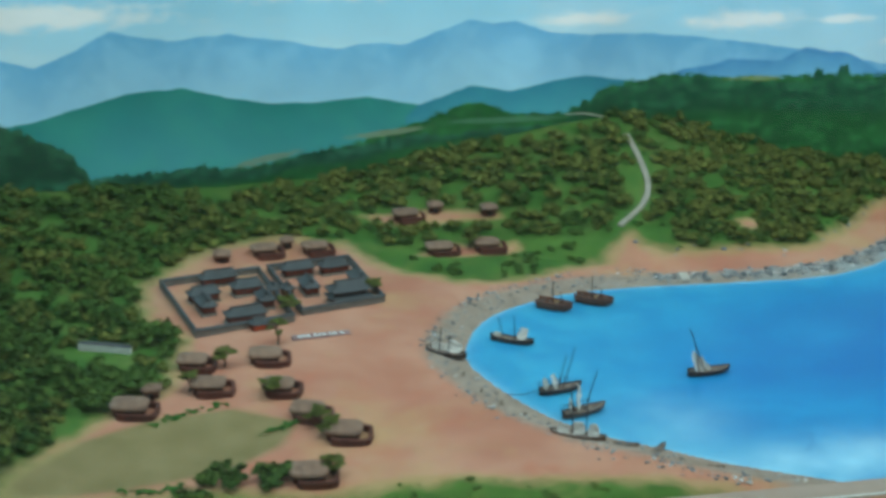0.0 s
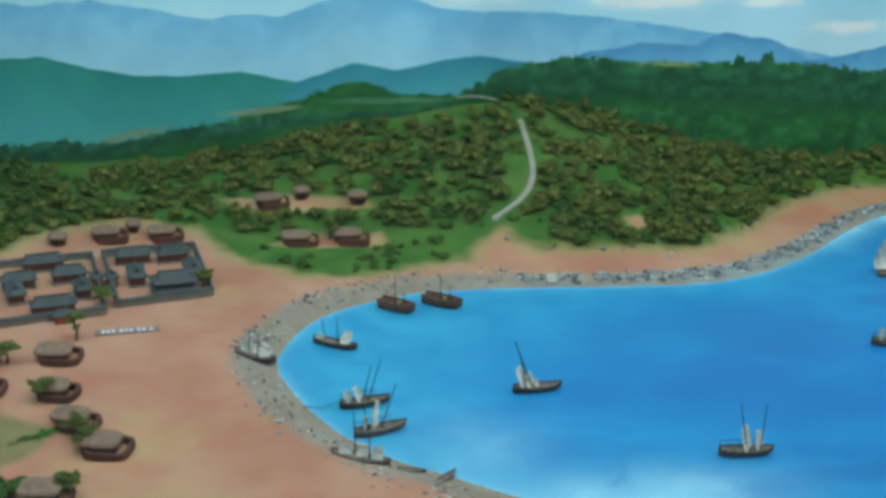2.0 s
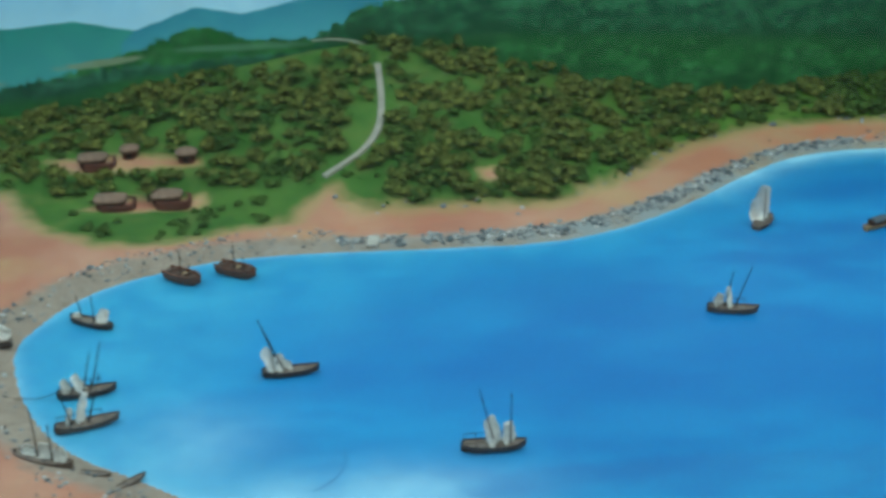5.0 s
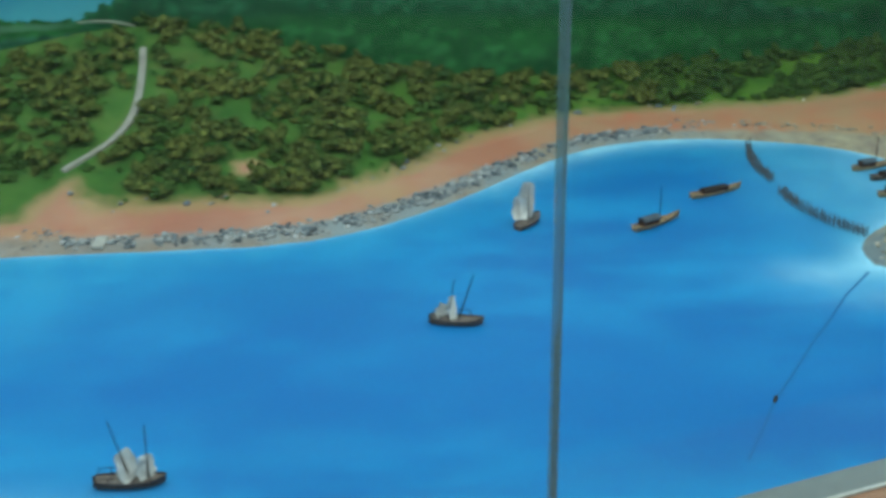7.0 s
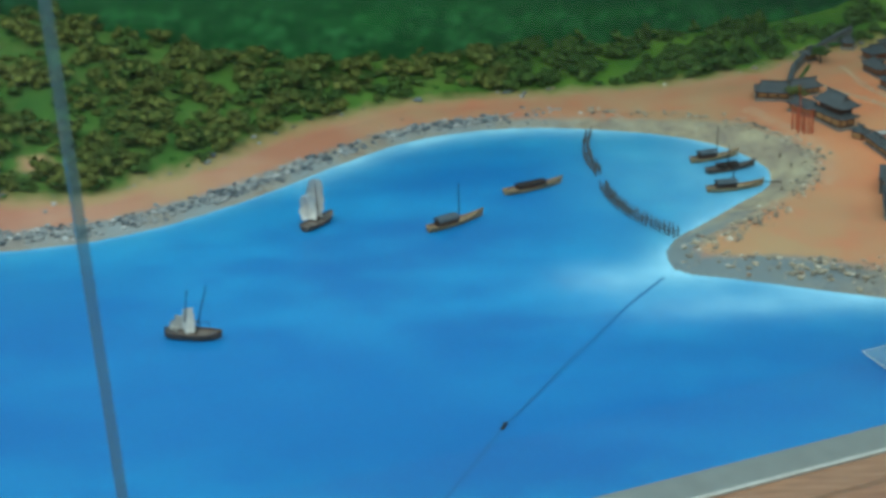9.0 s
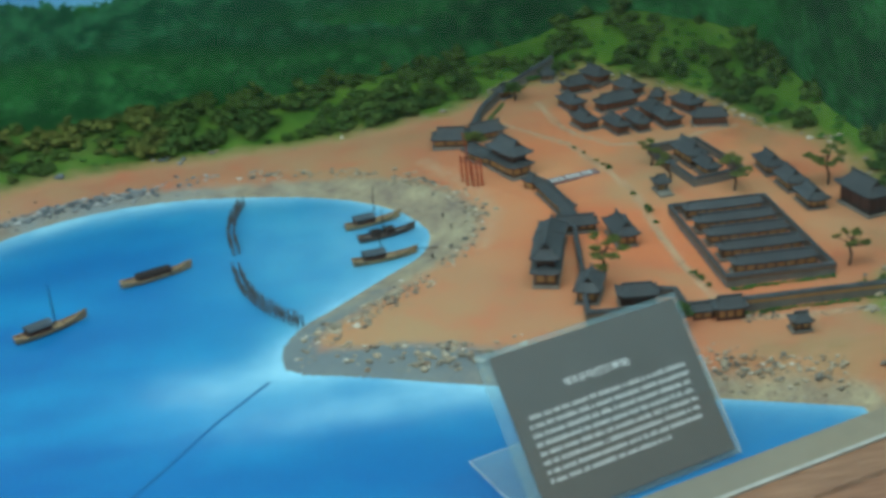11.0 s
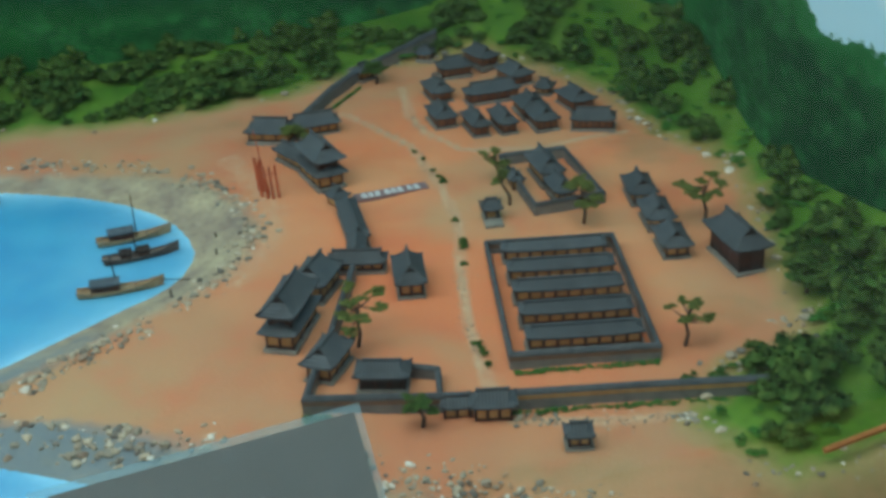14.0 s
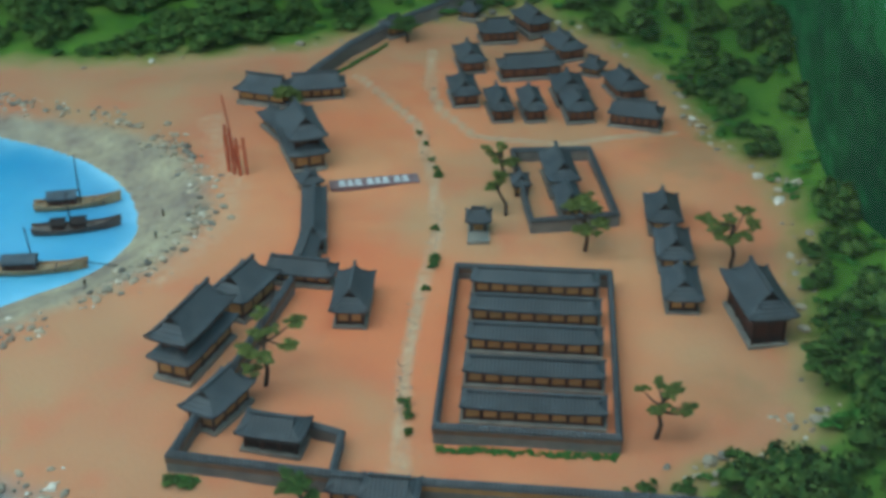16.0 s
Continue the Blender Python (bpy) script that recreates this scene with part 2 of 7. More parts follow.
def water_material():
    n = Nodes("painted_resin_water")
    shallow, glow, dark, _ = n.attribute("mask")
    cloud = n.noise(2.0, 5.0, 0.6, n.stretched(1, 2.0, 1))
    colour = n.mix(n.ramp(cloud, (0.40, (0, 0, 0, 1)), (0.62, (1, 1, 1, 1))), lin(5, 110, 174), lin(20, 140, 196))
    patch = n.ramp(n.noise(4.2, 5.0, 0.62, n.stretched(1, 1.7, 1)), (0.50, (0, 0, 0, 1)), (0.66, (0.6, 0.6, 0.6, 1)))
    colour = n.mix(patch, colour, lin(5, 101, 170))
    colour = n.mix(dark, colour, lin(5, 104, 174))
    colour = n.mix(shallow, colour, n.mix(n.ramp(n.noise(8.0, 5.0), (0.38, (0, 0, 0, 1)), (0.62, (1, 1, 1, 1))), lin(34, 138, 186), lin(52, 156, 196)))
    # the white glow is mixed into the water colour as pale blue
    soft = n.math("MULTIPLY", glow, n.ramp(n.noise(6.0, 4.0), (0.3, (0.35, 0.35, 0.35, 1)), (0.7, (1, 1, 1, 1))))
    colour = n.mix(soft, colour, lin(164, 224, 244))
    n.bump(n.noise(30.0, 3.0, 0.5, n.stretched(1, 1.8, 1)), 0.06, 0.004)
    return n.done(colour, 0.28, 0.0, 0.22)


def glass_material(name, tint, veil):
    n = Nodes(name)
    tree = n.tree
    clear, shine, mix = (tree.nodes.new(k) for k in ("ShaderNodeBsdfTransparent", "ShaderNodeBsdfGlossy", "ShaderNodeMixShader"))
    clear.inputs[0].default_value, shine.inputs["Roughness"].default_value = tint, 0.02
    n.link(n.add("ShaderNodeFresnel", IOR=1.62).outputs[0], mix.inputs[0])
    n.link(clear.outputs[0], mix.inputs[1])
    n.link(shine.outputs[0], mix.inputs[2])
    out = tree.nodes["Material Output"].inputs[0]
    if veil < 0:
        n.link(clear.outputs[0], out)
        return n.mat
    if not veil:
        n.link(mix.outputs[0], out)
        return n.mat
    last = tree.nodes.new("ShaderNodeMixShader")
    last.inputs[0].default_value = veil
    n.link(mix.outputs[0], last.inputs[1])
    n.done(lin(128, 160, 168), 0.4)
    n.link(n.bsdf.outputs[0], last.inputs[2])
    n.link(last.outputs[0], out)
    return n.mat


# ---- shape helpers ----
def mesh_of(name, verts, faces, material=None, smooth=False):
    me = bpy.data.meshes.new(name)
    me.from_pydata([tuple(v) for v in verts], [], faces)
    if material:
        me.materials.append(material)
    if smooth:
        me.polygons.foreach_set("use_smooth", [True] * len(me.polygons))
    me.update()
    return me


def data_of(name, bm, material, smooth=False):
    bmesh.ops.recalc_face_normals(bm, faces=bm.faces)
    me = bpy.data.meshes.new(name)
    bm.to_mesh(me)
    bm.free()
    if material:
        me.materials.append(material)
    if smooth:
        me.polygons.foreach_set("use_smooth", [True] * len(me.polygons))
    return me


def part(name, bm, material, parent, label="", smooth=False):
    """One mesh object under a thing or under a part."""
    ob = new(name, bm if isinstance(bm, bpy.types.Mesh) else data_of(name, bm, material, smooth))
    ob.parent = parent
    return tagged(ob, label)


def box(bm, x0, y0, z0, x1, y1, z1, m=None):
    """A box between two corners."""
    made = bmesh.ops.create_cube(bm, size=1.0, matrix=Matrix.LocRotScale(((x0 + x1) / 2, (y0 + y1) / 2, (z0 + z1) / 2), None, (x1 - x0, y1 - y0, z1 - z0)))
    if m is not None:
        bmesh.ops.transform(bm, matrix=m, verts=made["verts"])
    return made["verts"]


def rod(bm, a, b, r0, r1=None, sides=6):
    """A tapered rod from a to b."""
    a, b = Vector(a), Vector(b)
    way = b - a
    m = Matrix.Translation((a + b) / 2) @ way.to_track_quat("Z", "Y").to_matrix().to_4x4()
    return bmesh.ops.create_cone(bm, cap_ends=True, segments=sides, radius1=r0, radius2=r0 if r1 is None else r1, depth=way.length, matrix=m)["verts"]


def sm(a, b, x):
    t = np.clip((np.asarray(x, float) - a) / (b - a), 0, 1)
    return t * t * (3 - 2 * t)


def rounded(points, times=2):
    p = np.array(points, float)
    for _ in range(times):
        q = [p[0]]
        for a, b in zip(p[:-1], p[1:]):
            q += [a * 0.75 + b * 0.25, a * 0.25 + b * 0.75]
        p = np.array(q + [p[-1]])
    return p


def far_from(line, x, y):
    """The distance of places from a polyline."""
    best = np.full(np.shape(x), 1e9)
    for (ax, ay), (bx, by) in zip(line[:-1], line[1:]):
        dx, dy = bx - ax, by - ay
        u = np.clip(((x - ax) * dx + (y - ay) * dy) / (dx * dx + dy * dy + 1e-12), 0, 1)
        best = np.minimum(best, np.hypot(x - ax - u * dx, y - ay - u * dy))
    return best


def inside(ring, x, y):
    odd = np.zeros(np.shape(x), bool)
    for (ax, ay), (bx, by) in zip(ring, np.roll(ring, -1, 0)):
        odd ^= ((ay > y) != (by > y)) & (x < (bx - ax) * (y - ay) / (by - ay + 1e-12) + ax)
    return odd


def signed(ring, x, y):
    d = far_from(np.vstack([ring, ring[:1]]), x, y)
    return np.where(inside(ring, x, y), d, -d)


# ---- the plan of the landscape ----
CORNER = (1.15, 1.075)
EDGE_WEST, EDGE_EAST = (-2.35, 1.03), (3.6, 1.817)
BACK = rounded([(-2.3, 1.2), (-2.25, 2.0), (-2.0, 2.6), (-1.5, 2.98), (-0.9, 3.05), (0.0, 2.98), (0.6, 3.03), (1.2, 3.08), (1.8, 3.2), (2.4, 3.33),
                (2.85, 3.37), (3.13, 3.27), (3.25, 3.04), (3.235, 2.8), (3.215, 2.58), (3.225, 2.40), (3.29, 2.18), (3.35, 1.98), (3.42, 1.66)], 3)
SHORE = rounded([(0.30, 1.06), (0.153, 1.141), (0.059, 1.195), (-0.036, 1.272), (-0.136, 1.341), (-0.208, 1.423), (-0.261, 1.521), (-0.306, 1.638),
                 (-0.337, 1.763), (-0.32, 1.836), (-0.269, 1.959), (-0.189, 2.057), (-0.064, 2.124), (0.051, 2.169), (0.266, 2.182), (0.482, 2.176),
                 (0.78, 2.178), (0.95, 2.24), (1.10, 2.34), (1.22, 2.443), (1.352, 2.572), (1.492, 2.685), (1.632, 2.735), (1.79, 2.745), (1.95, 2.71),
                 (2.12, 2.645), (2.23, 2.55), (2.28, 2.44), (2.277, 2.368), (2.249, 2.305), (2.17, 2.237), (2.078, 2.148), (2.0, 2.083), (1.963, 2.005),
                 (1.97, 1.93), (2.083, 1.89), (2.215, 1.832), (2.564, 1.689), (2.789, 1.597)], 1)
BAY = np.vstack([SHORE, [(2.79, 0.6), (0.3, 0.6)]])
INLAND = np.array([(-1.33, 1.30), (-1.21, 1.47), (-1.12, 1.60), (-1.02, 1.68), (-1.0, 1.83), (-0.98, 1.96), (-1.07, 2.08), (-1.08, 2.33), (-1.0, 2.45),
                   (-0.88, 2.58), (-0.7, 2.64), (-0.5, 2.55), (-0.43, 2.40), (-0.25, 2.25), (-0.085, 2.246), (0.065, 2.31), (0.20, 2.345), (0.25, 2.40),
                   (0.30, 2.43), (0.31, 2.38), (0.364, 2.343), (0.518, 2.352), (0.675, 2.366), (0.84, 2.39), (1.06, 2.56), (1.173, 2.70), (1.337, 2.81), (1.48, 2.90), (1.66, 2.93), (1.8, 2.94),
                   (2.02, 2.95), (2.25, 2.97), (2.42, 3.0), (2.6, 3.12), (2.79, 3.14), (2.94, 3.03), (3.02, 2.9), (3.07, 2.68), (3.13, 2.56), (3.15, 2.39),
                   (3.12, 2.21), (3.11, 2.02), (3.08, 1.94), (2.98, 1.92), (2.92, 1.83), (2.905, 1.80), (2.955, 1.735), (2.985, 1.69), (3.15, 1.735), (3.44, 1.83), (3.5, 1.5), (2.6, 1.2), (0.2, 0.9),
                   (0.03, 1.06), (-0.11, 1.12), (-0.33, 1.15), (-0.45, 1.18), (-0.6, 1.18), (-0.75, 1.15), (-0.9, 1.2), (-1.34, 1.2)])
CLEARINGS = [np.array([(-0.452, 2.725), (-0.25, 2.715), (-0.05, 2.635), (-0.034, 2.609), (-0.219, 2.628), (-0.373, 2.65)]),
             np.array([(-0.335, 2.48), (-0.22, 2.527), (-0.025, 2.50), (-0.012, 2.462), (-0.192, 2.448)]),
             np.array([(0.645, 2.50), (0.70, 2.52), (0.755, 2.467), (0.664, 2.455)])]
FIELD = np.array([(-1.36, 1.28), (-1.19, 1.45), (-1.06, 1.53), (-0.88, 1.56), (-0.76, 1.47), (-0.80, 1.37), (-0.92, 1.27), (-1.36, 1.2)])
TRAILS = [np.array([(2.522, 2.884), (2.58, 2.80), (2.639, 2.697), (2.671, 2.542), (2.690, 2.383), (2.68, 2.245), (2.674, 2.081), (2.685, 1.90)]),
          np.array([(2.637, 2.999), (2.645, 2.85), (2.669, 2.749), (2.725, 2.665), (2.856, 2.65), (3.015, 2.697)]),
          np.array([(2.705, 1.843), (2.75, 1.836), (2.80, 1.826), (2.85, 1.823), (2.89, 1.826)])]
ROAD = rounded([(0.270, 2.457), (0.33, 2.505), (0.372, 2.545), (0.405, 2.60), (0.420, 2.66), (0.425, 2.76), (0.42, 2.87)], 2)


def along_edge(x):
    """The y of the front edge of the landscape."""
    x = np.asarray(x, float)
    return np.where(x < CORNER[0], CORNER[1] + (x - CORNER[0]) * 0.0129, CORNER[1] + (x - CORNER[0]) * 0.303)


def ground_height(x, y):
    x, y = np.asarray(x, float), np.asarray(y, float)
    d = -signed(BAY, x, y)
    base = 0.015 + 0.019 * sm(2.02, 2.45, x)
    rise = np.interp(x, [-2.2, -1.2, -0.85, -0.5, -0.25, 0.0, 0.25, 0.42, 0.6, 0.8, 1.0, 1.3, 1.8, 2.4, 2.7, 3.0, 3.3],
                     [0.09, 0.065, 0.06, 0.08, 0.125, 0.20, 0.245, 0.258, 0.22, 0.152, 0.103, 0.055, 0.035, 0.02, 0.03, 0.06, 0.06])
    start = np.interp(x, [-1.2, -0.7, -0.3, -0.05, 0.12, 0.28, 0.45, 0.7, 0.9, 1.2, 1.5, 1.8, 2.4, 2.7, 3.1], [2.3, 2.5, 2.50, 2.46, 2.36, 2.27, 2.28, 2.32, 2.38, 2.68, 2.86, 2.9, 2.95, 3.08, 2.95])
    up = rise * np.clip((y - start) / (2.93 - np.minimum(start, 2.7)), 0, np.where(np.abs(x - 0.2) < 0.35, 1.03, 1.2))
    east = 0.075 * sm(3.06, 3.34, x) * sm(1.55, 1.9, y)
    west = 0.05 * sm(-1.05, -1.9, x)
    knoll = 0.05 * np.exp(-((x - 2.88) / 0.2) ** 2) * sm(3.06, 3.27, y)
    z = base * sm(-0.01, 0.085, d) + up + east + west + knoll
    z = np.where(d < 0, np.maximum(-0.03, d * 0.5), z)
    z = np.where(d < 0.01, np.minimum(z, d * 0.4), z)
    return np.minimum(z, 0.005 + np.maximum(y - along_edge(x), 0) * 0.7)


GX, GY = np.arange(-2.4, 3.6, 0.008), np.arange(0.9, 3.5, 0.008)
HEIGHTS = ground_height(*np.meshgrid(GX, GY, indexing="ij"))


def hz(x, y):
    """The height of the ground at a place."""
    i, j = (x + 2.4) / 0.008, (y - 0.9) / 0.008
    a, b = min(max(int(i), 0), len(GX) - 2), min(max(int(j), 0), len(GY) - 2)
    u, v = i - a, j - b
    return float((HEIGHTS[a, b] * (1 - u) + HEIGHTS[a + 1, b] * u) * (1 - v) + (HEIGHTS[a, b + 1] * (1 - u) + HEIGHTS[a + 1, b + 1] * u) * v)


def back_y(x):
    """The y at which the backdrop stands behind the landscape."""
    far = BACK[(BACK[:, 1] > 1.9)]
    far = far[: int(np.argmax(far[:, 0] > 3.2)) + 1]
    return np.where(np.asarray(x) > 3.23, np.interp(x, [3.23, 3.29, 3.35, 3.42], [2.42, 2.20, 2.0, 1.68]), np.interp(x, far[:, 0], far[:, 1]))


def east_x(y):
    """The x at which the backdrop stands east of the landscape."""
    return np.interp(y, [1.66, 1.98, 2.18, 2.40, 2.58, 2.80, 3.04], [3.42, 3.35, 3.29, 3.225, 3.215, 3.235, 3.25])


def paint(me, name, rgba):
    layer = me.color_attributes.new(name, "FLOAT_COLOR", "POINT")
    layer.data.foreach_set("color", np.asarray(rgba, np.float32).ravel())


def build_ground():
    xs = np.linspace(-2.3, 3.42, 440)
    rows = np.linspace(0, 1, 190)
    lo = along_edge(xs)
    hi = np.maximum(back_y(xs) + 0.01, lo + 0.2)
    X = np.repeat(xs[:, None], len(rows), 1)
    Y = lo[:, None] + (hi - lo)[:, None] * rows[None]
    Z = ground_height(X, Y)
    for i in range(X.shape[0]):
        for j in range(X.shape[1]):
            if Z[i, j] > 0.012:
                Z[i, j] += 0.004 * noise.noise((X[i, j] * 9, Y[i, j] * 9, 0)) + 0.0012 * noise.noise((X[i, j] * 70, Y[i, j] * 70, 3))
    n, k = X.shape
    verts = np.stack([X, Y, Z], -1).reshape(-1, 3)
    faces = [(i * k + j, (i + 1) * k + j, (i + 1) * k + j + 1, i * k + j + 1) for i in range(n - 1) for j in range(k - 1)]
    me = mesh_of("ground", verts, faces, ground_material(), True)
    x, y = X.ravel(), Y.ravel()
    soft = lambda d, w: np.clip(0.5 + d / w, 0, 1)  # noqa: E731
    grass = soft(-signed(INLAND, x, y) - 0.008, 0.10)
    for ring in CLEARINGS:
        grass = np.minimum(grass, 1 - soft(signed(ring, x, y), 0.05))
    d = -signed(BAY, x, y)
    width = np.interp(x, [-0.5, -0.2, 0.5, 1.0, 1.5, 1.9, 2.2, 2.4, 2.8], [0.105, 0.08, 0.058, 0.072, 0.062, 0.045, 0.080, 0.105, 0.105])
    width = np.where((y < 1.95) & (x > 1.9), np.interp(x, [1.95, 2.15, 2.35, 2.5, 2.9], [0.13, 0.085, 0.07, 0.045, 0.04]), width)
    shore = soft(width - d, 0.06)
    field = soft(signed(FIELD, x, y), 0.05)
    for cx, cy, rx, ry, much in ((3.12, 1.66, 0.28, 0.13, 0.72), (2.74, 1.73, 0.16, 0.05, 0.40), (3.02, 2.05, 0.10, 0.10, 0.38), (3.02, 2.62, 0.10, 0.16, 0.40), (2.35, 2.88, 0.25, 0.05, 0.36)):
        field = np.maximum(field, much * np.exp(-((x - cx) / rx) ** 2 - ((y - cy) / ry) ** 2))
    path = np.zeros_like(x)
    for line in TRAILS:
        path = np.maximum(path, np.clip(1 - far_from(line, x, y) / 0.015, 0, 1))
    path = np.maximum(path, 0.55 * np.clip(1 - far_from(np.array([(2.32, 2.72), (2.40, 2.5), (2.41, 2.4), (2.36, 2.25)]), x, y) / 0.05, 0, 1))
    paint(me, "mask", np.stack([grass, shore, field, path], -1))
    tagged(new("ground", me), "sculpted landscape of peach sand, grass and grey shore", "ground", kind="structure")


def build_water():
    xs, ys = np.linspace(-0.42, 3.0, 230), np.linspace(0, 1, 120)
    lo = along_edge(xs)
    X = np.repeat(xs[:, None], len(ys), 1)
    Y = lo[:, None] + (2.82 - lo)[:, None] * ys[None]
    k = len(ys)
    verts = np.stack([X, Y, 0 * X], -1).reshape(-1, 3)
    faces = [(i * k + j, (i + 1) * k + j, (i + 1) * k + j + 1, i * k + j + 1) for i in range(len(xs) - 1) for j in range(k - 1)]
    me = mesh_of("water", verts, faces, water_material(), True)
    x, y = X.ravel(), Y.ravel()
    d = np.maximum(signed(BAY, x, y), 0)
    spot = lambda cx, cy, rx, ry: np.exp(-(((x - cx) / rx) ** 2 + ((y - cy) / ry) ** 2))  # noqa: E731
    shallow = np.clip(0.9 * np.exp(-d / 0.10) + 0.7 * spot(0.0, 2.0, 0.42, 0.26) + 0.65 * spot(-0.12, 1.6, 0.22, 0.38) + 1.15 * spot(2.11, 2.42, 0.23, 0.30), 0, 1)
    # mask of glow painted into the water, with the pale waterline
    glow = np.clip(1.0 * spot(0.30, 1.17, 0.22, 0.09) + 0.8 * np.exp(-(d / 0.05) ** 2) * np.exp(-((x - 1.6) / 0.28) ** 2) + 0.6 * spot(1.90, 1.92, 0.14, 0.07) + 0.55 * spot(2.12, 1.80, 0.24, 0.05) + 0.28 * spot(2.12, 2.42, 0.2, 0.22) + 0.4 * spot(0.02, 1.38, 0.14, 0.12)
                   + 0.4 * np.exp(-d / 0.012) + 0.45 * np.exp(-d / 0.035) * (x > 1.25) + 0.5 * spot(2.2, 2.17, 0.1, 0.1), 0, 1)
    dark = np.clip(0.75 * spot(1.25, 1.55, 0.5, 0.30) + 0.5 * spot(0.45, 1.6, 0.35, 0.22) + 0.6 * spot(1.95, 1.45, 0.4, 0.13) + 0.5 * spot(1.6, 2.45, 0.22, 0.12), 0, 1)
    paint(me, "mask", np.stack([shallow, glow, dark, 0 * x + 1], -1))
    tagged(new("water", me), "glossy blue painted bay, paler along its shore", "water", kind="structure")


def strip_along(line, lows, highs, inset):
    """A sheet that stands along a line, between two heights at each of its points."""
    way = np.gradient(line, axis=0)
    way /= np.linalg.norm(way, axis=1)[:, None]
    at = line + np.stack([way[:, 1], -way[:, 0]], -1) * inset
    n = len(at)
    verts = [(x, y, z) for (x, y), z in zip(at, lows)] + [(x, y, z) for (x, y), z in zip(at, highs)]
    return verts, [(i, i + 1, n + i + 1, n + i) for i in range(n - 1)]


def mural_material():
    """One mural: sky, clouds, ranges fading with distance, wooded hills and rows of painted trees, with soft brushed edges."""
    n = Nodes("mural_paint")
    s = n.attribute("along")[0]
    z = n.height()
    far, blue, teal, ridge = n.attribute("ranges")
    wood, grove, top_a, low_a = n.attribute("woods")
    top_b, low_b, top_c, low_c = n.attribute("rows")

    def at(sx, sz, shear=0.0, seed=0.0):
        node = n.add("ShaderNodeCombineXYZ")
        n.link(n.math("ADD", n.math("MULTIPLY", s, sx), n.math("MULTIPLY", z, shear)), node.inputs[0])
        n.link(n.math("MULTIPLY", z, sz), node.inputs[1])
        node.inputs[2].default_value = seed
        return node.outputs[0]

    def rough(scale, sz=1.0, shear=0.0, seed=0.0, detail=4.0):
        return n.math("SUBTRACT", n.noise(1.0, detail, 0.6, at(scale, scale * sz, shear * scale, seed)), 0.5)

    def under(height, soft, wobble=None, much=0.0):
        d = n.math("SUBTRACT", height, z)
        if wobble:
            d = n.math("ADD", d, n.math("MULTIPLY", wobble, much))
        return n.math("ADD", n.math("DIVIDE", d, soft), 0.5, True)

    def level(value, a, b):
        return n.ramp(value, (a, (0, 0, 0, 1)), (b, (1, 1, 1, 1)))

    def oval(cs, cz, rs, rz, deg=0.0):
        node = n.add("ShaderNodeMapping")
        node.vector_type = "TEXTURE"
        node.inputs["Location"].default_value = (cs, cz, 0)
        node.inputs["Rotation"].default_value = (0, 0, radians(deg))
        node.inputs["Scale"].default_value = (rs, rz, 1)
        n.link(at(1, 1), node.inputs["Vector"])
        size = n.add("ShaderNodeVectorMath")
        size.operation = "LENGTH"
        n.link(node.outputs[0], size.inputs[0])
        return n.math("SUBTRACT", 1.0, size.outputs["Value"])

    # the sky and its clouds
    colour = n.mix(n.math("DIVIDE", n.math("SUBTRACT", z, 0.34), 0.36, True), lin(208, 238, 246), lin(156, 218, 242))
    colour = n.mix(n.math("MULTIPLY", level(rough(2.2, 2.5), 0.02, 0.3), 0.6), colour, lin(226, 244, 248))
    cloud = None
    for place in ((3.86, 0.600, 0.19, 0.030), (4.40, 0.580, 0.27, 0.042), (4.78, 0.574, 0.16, 0.022), (5.10, 0.49, 0.2, 0.03), (2.15, 0.625, 0.5, 0.05), (3.0, 0.70, 0.5, 0.05), (4.9, 0.68, 0.4, 0.04), (7.80, 0.44, 0.26, 0.07, -30)):
        blot = oval(*place)
        cloud = blot if cloud is None else n.math("MAXIMUM", cloud, blot)
    puff = n.math("ADD", cloud, n.math("MULTIPLY", rough(11.0, 2.2, 0, 3.0, 6.0), 1.8))
    colour = n.mix(n.math("MULTIPLY", level(puff, 0.05, 0.62), 0.92), colour, lin(250, 250, 248))

    colour = n.mix(n.math("MULTIPLY", n.math("SUBTRACT", s, 6.9), 0.8, True), colour, n.mix(0.5, colour, lin(132, 188, 206)))

    # the far ranges: spurs and gullies run down from each crest, mist lies at their feet
    def spurs(scale, seed):
        a, b = rough(scale, 0.8, 0.5, seed, 3.0), rough(scale, 0.8, -0.5, seed + 3, 3.0)
        return n.math("ADD", n.math("MAXIMUM", a, b), n.math("MULTIPLY", rough(scale * 3.4, 0.9, 0.7, seed + 6), 0.2))

    def range_of(colour, height, crest, foot, lit, depth, scale, seed, soft):
        d = n.math("SUBTRACT", height, z)
        paint_in = n.mix(n.math("DIVIDE", d, depth, True), crest, foot)
        spur = spurs(scale, seed)
        paint_in = n.mix(n.math("MULTIPLY", level(spur, 0.02, 0.26), 0.55), paint_in, lit)
        paint_in = n.mix(1.0, paint_in, n.ramp(n.math("ADD", spur, 0.5), (0.38, (0.85, 0.90, 0.94, 1)), (0.60, (1, 1, 1, 1))), "MULTIPLY")
        return n.mix(under(height, soft, rough(42.0, 1.0, 0, seed), 0.008), colour, paint_in)

    colour = range_of(colour, far, lin(116, 186, 224), lin(182, 228, 242), lin(154, 212, 238), 0.26, 9.0, 1.0, 0.006)
    colour = range_of(colour, blue, lin(84, 154, 202), lin(128, 196, 224), lin(112, 180, 216), 0.10, 11.0, 12.0, 0.006)
    colour = range_of(colour, teal, lin(40, 138, 130), lin(82, 170, 172), lin(70, 164, 146), 0.26, 6.0, 24.0, 0.005)
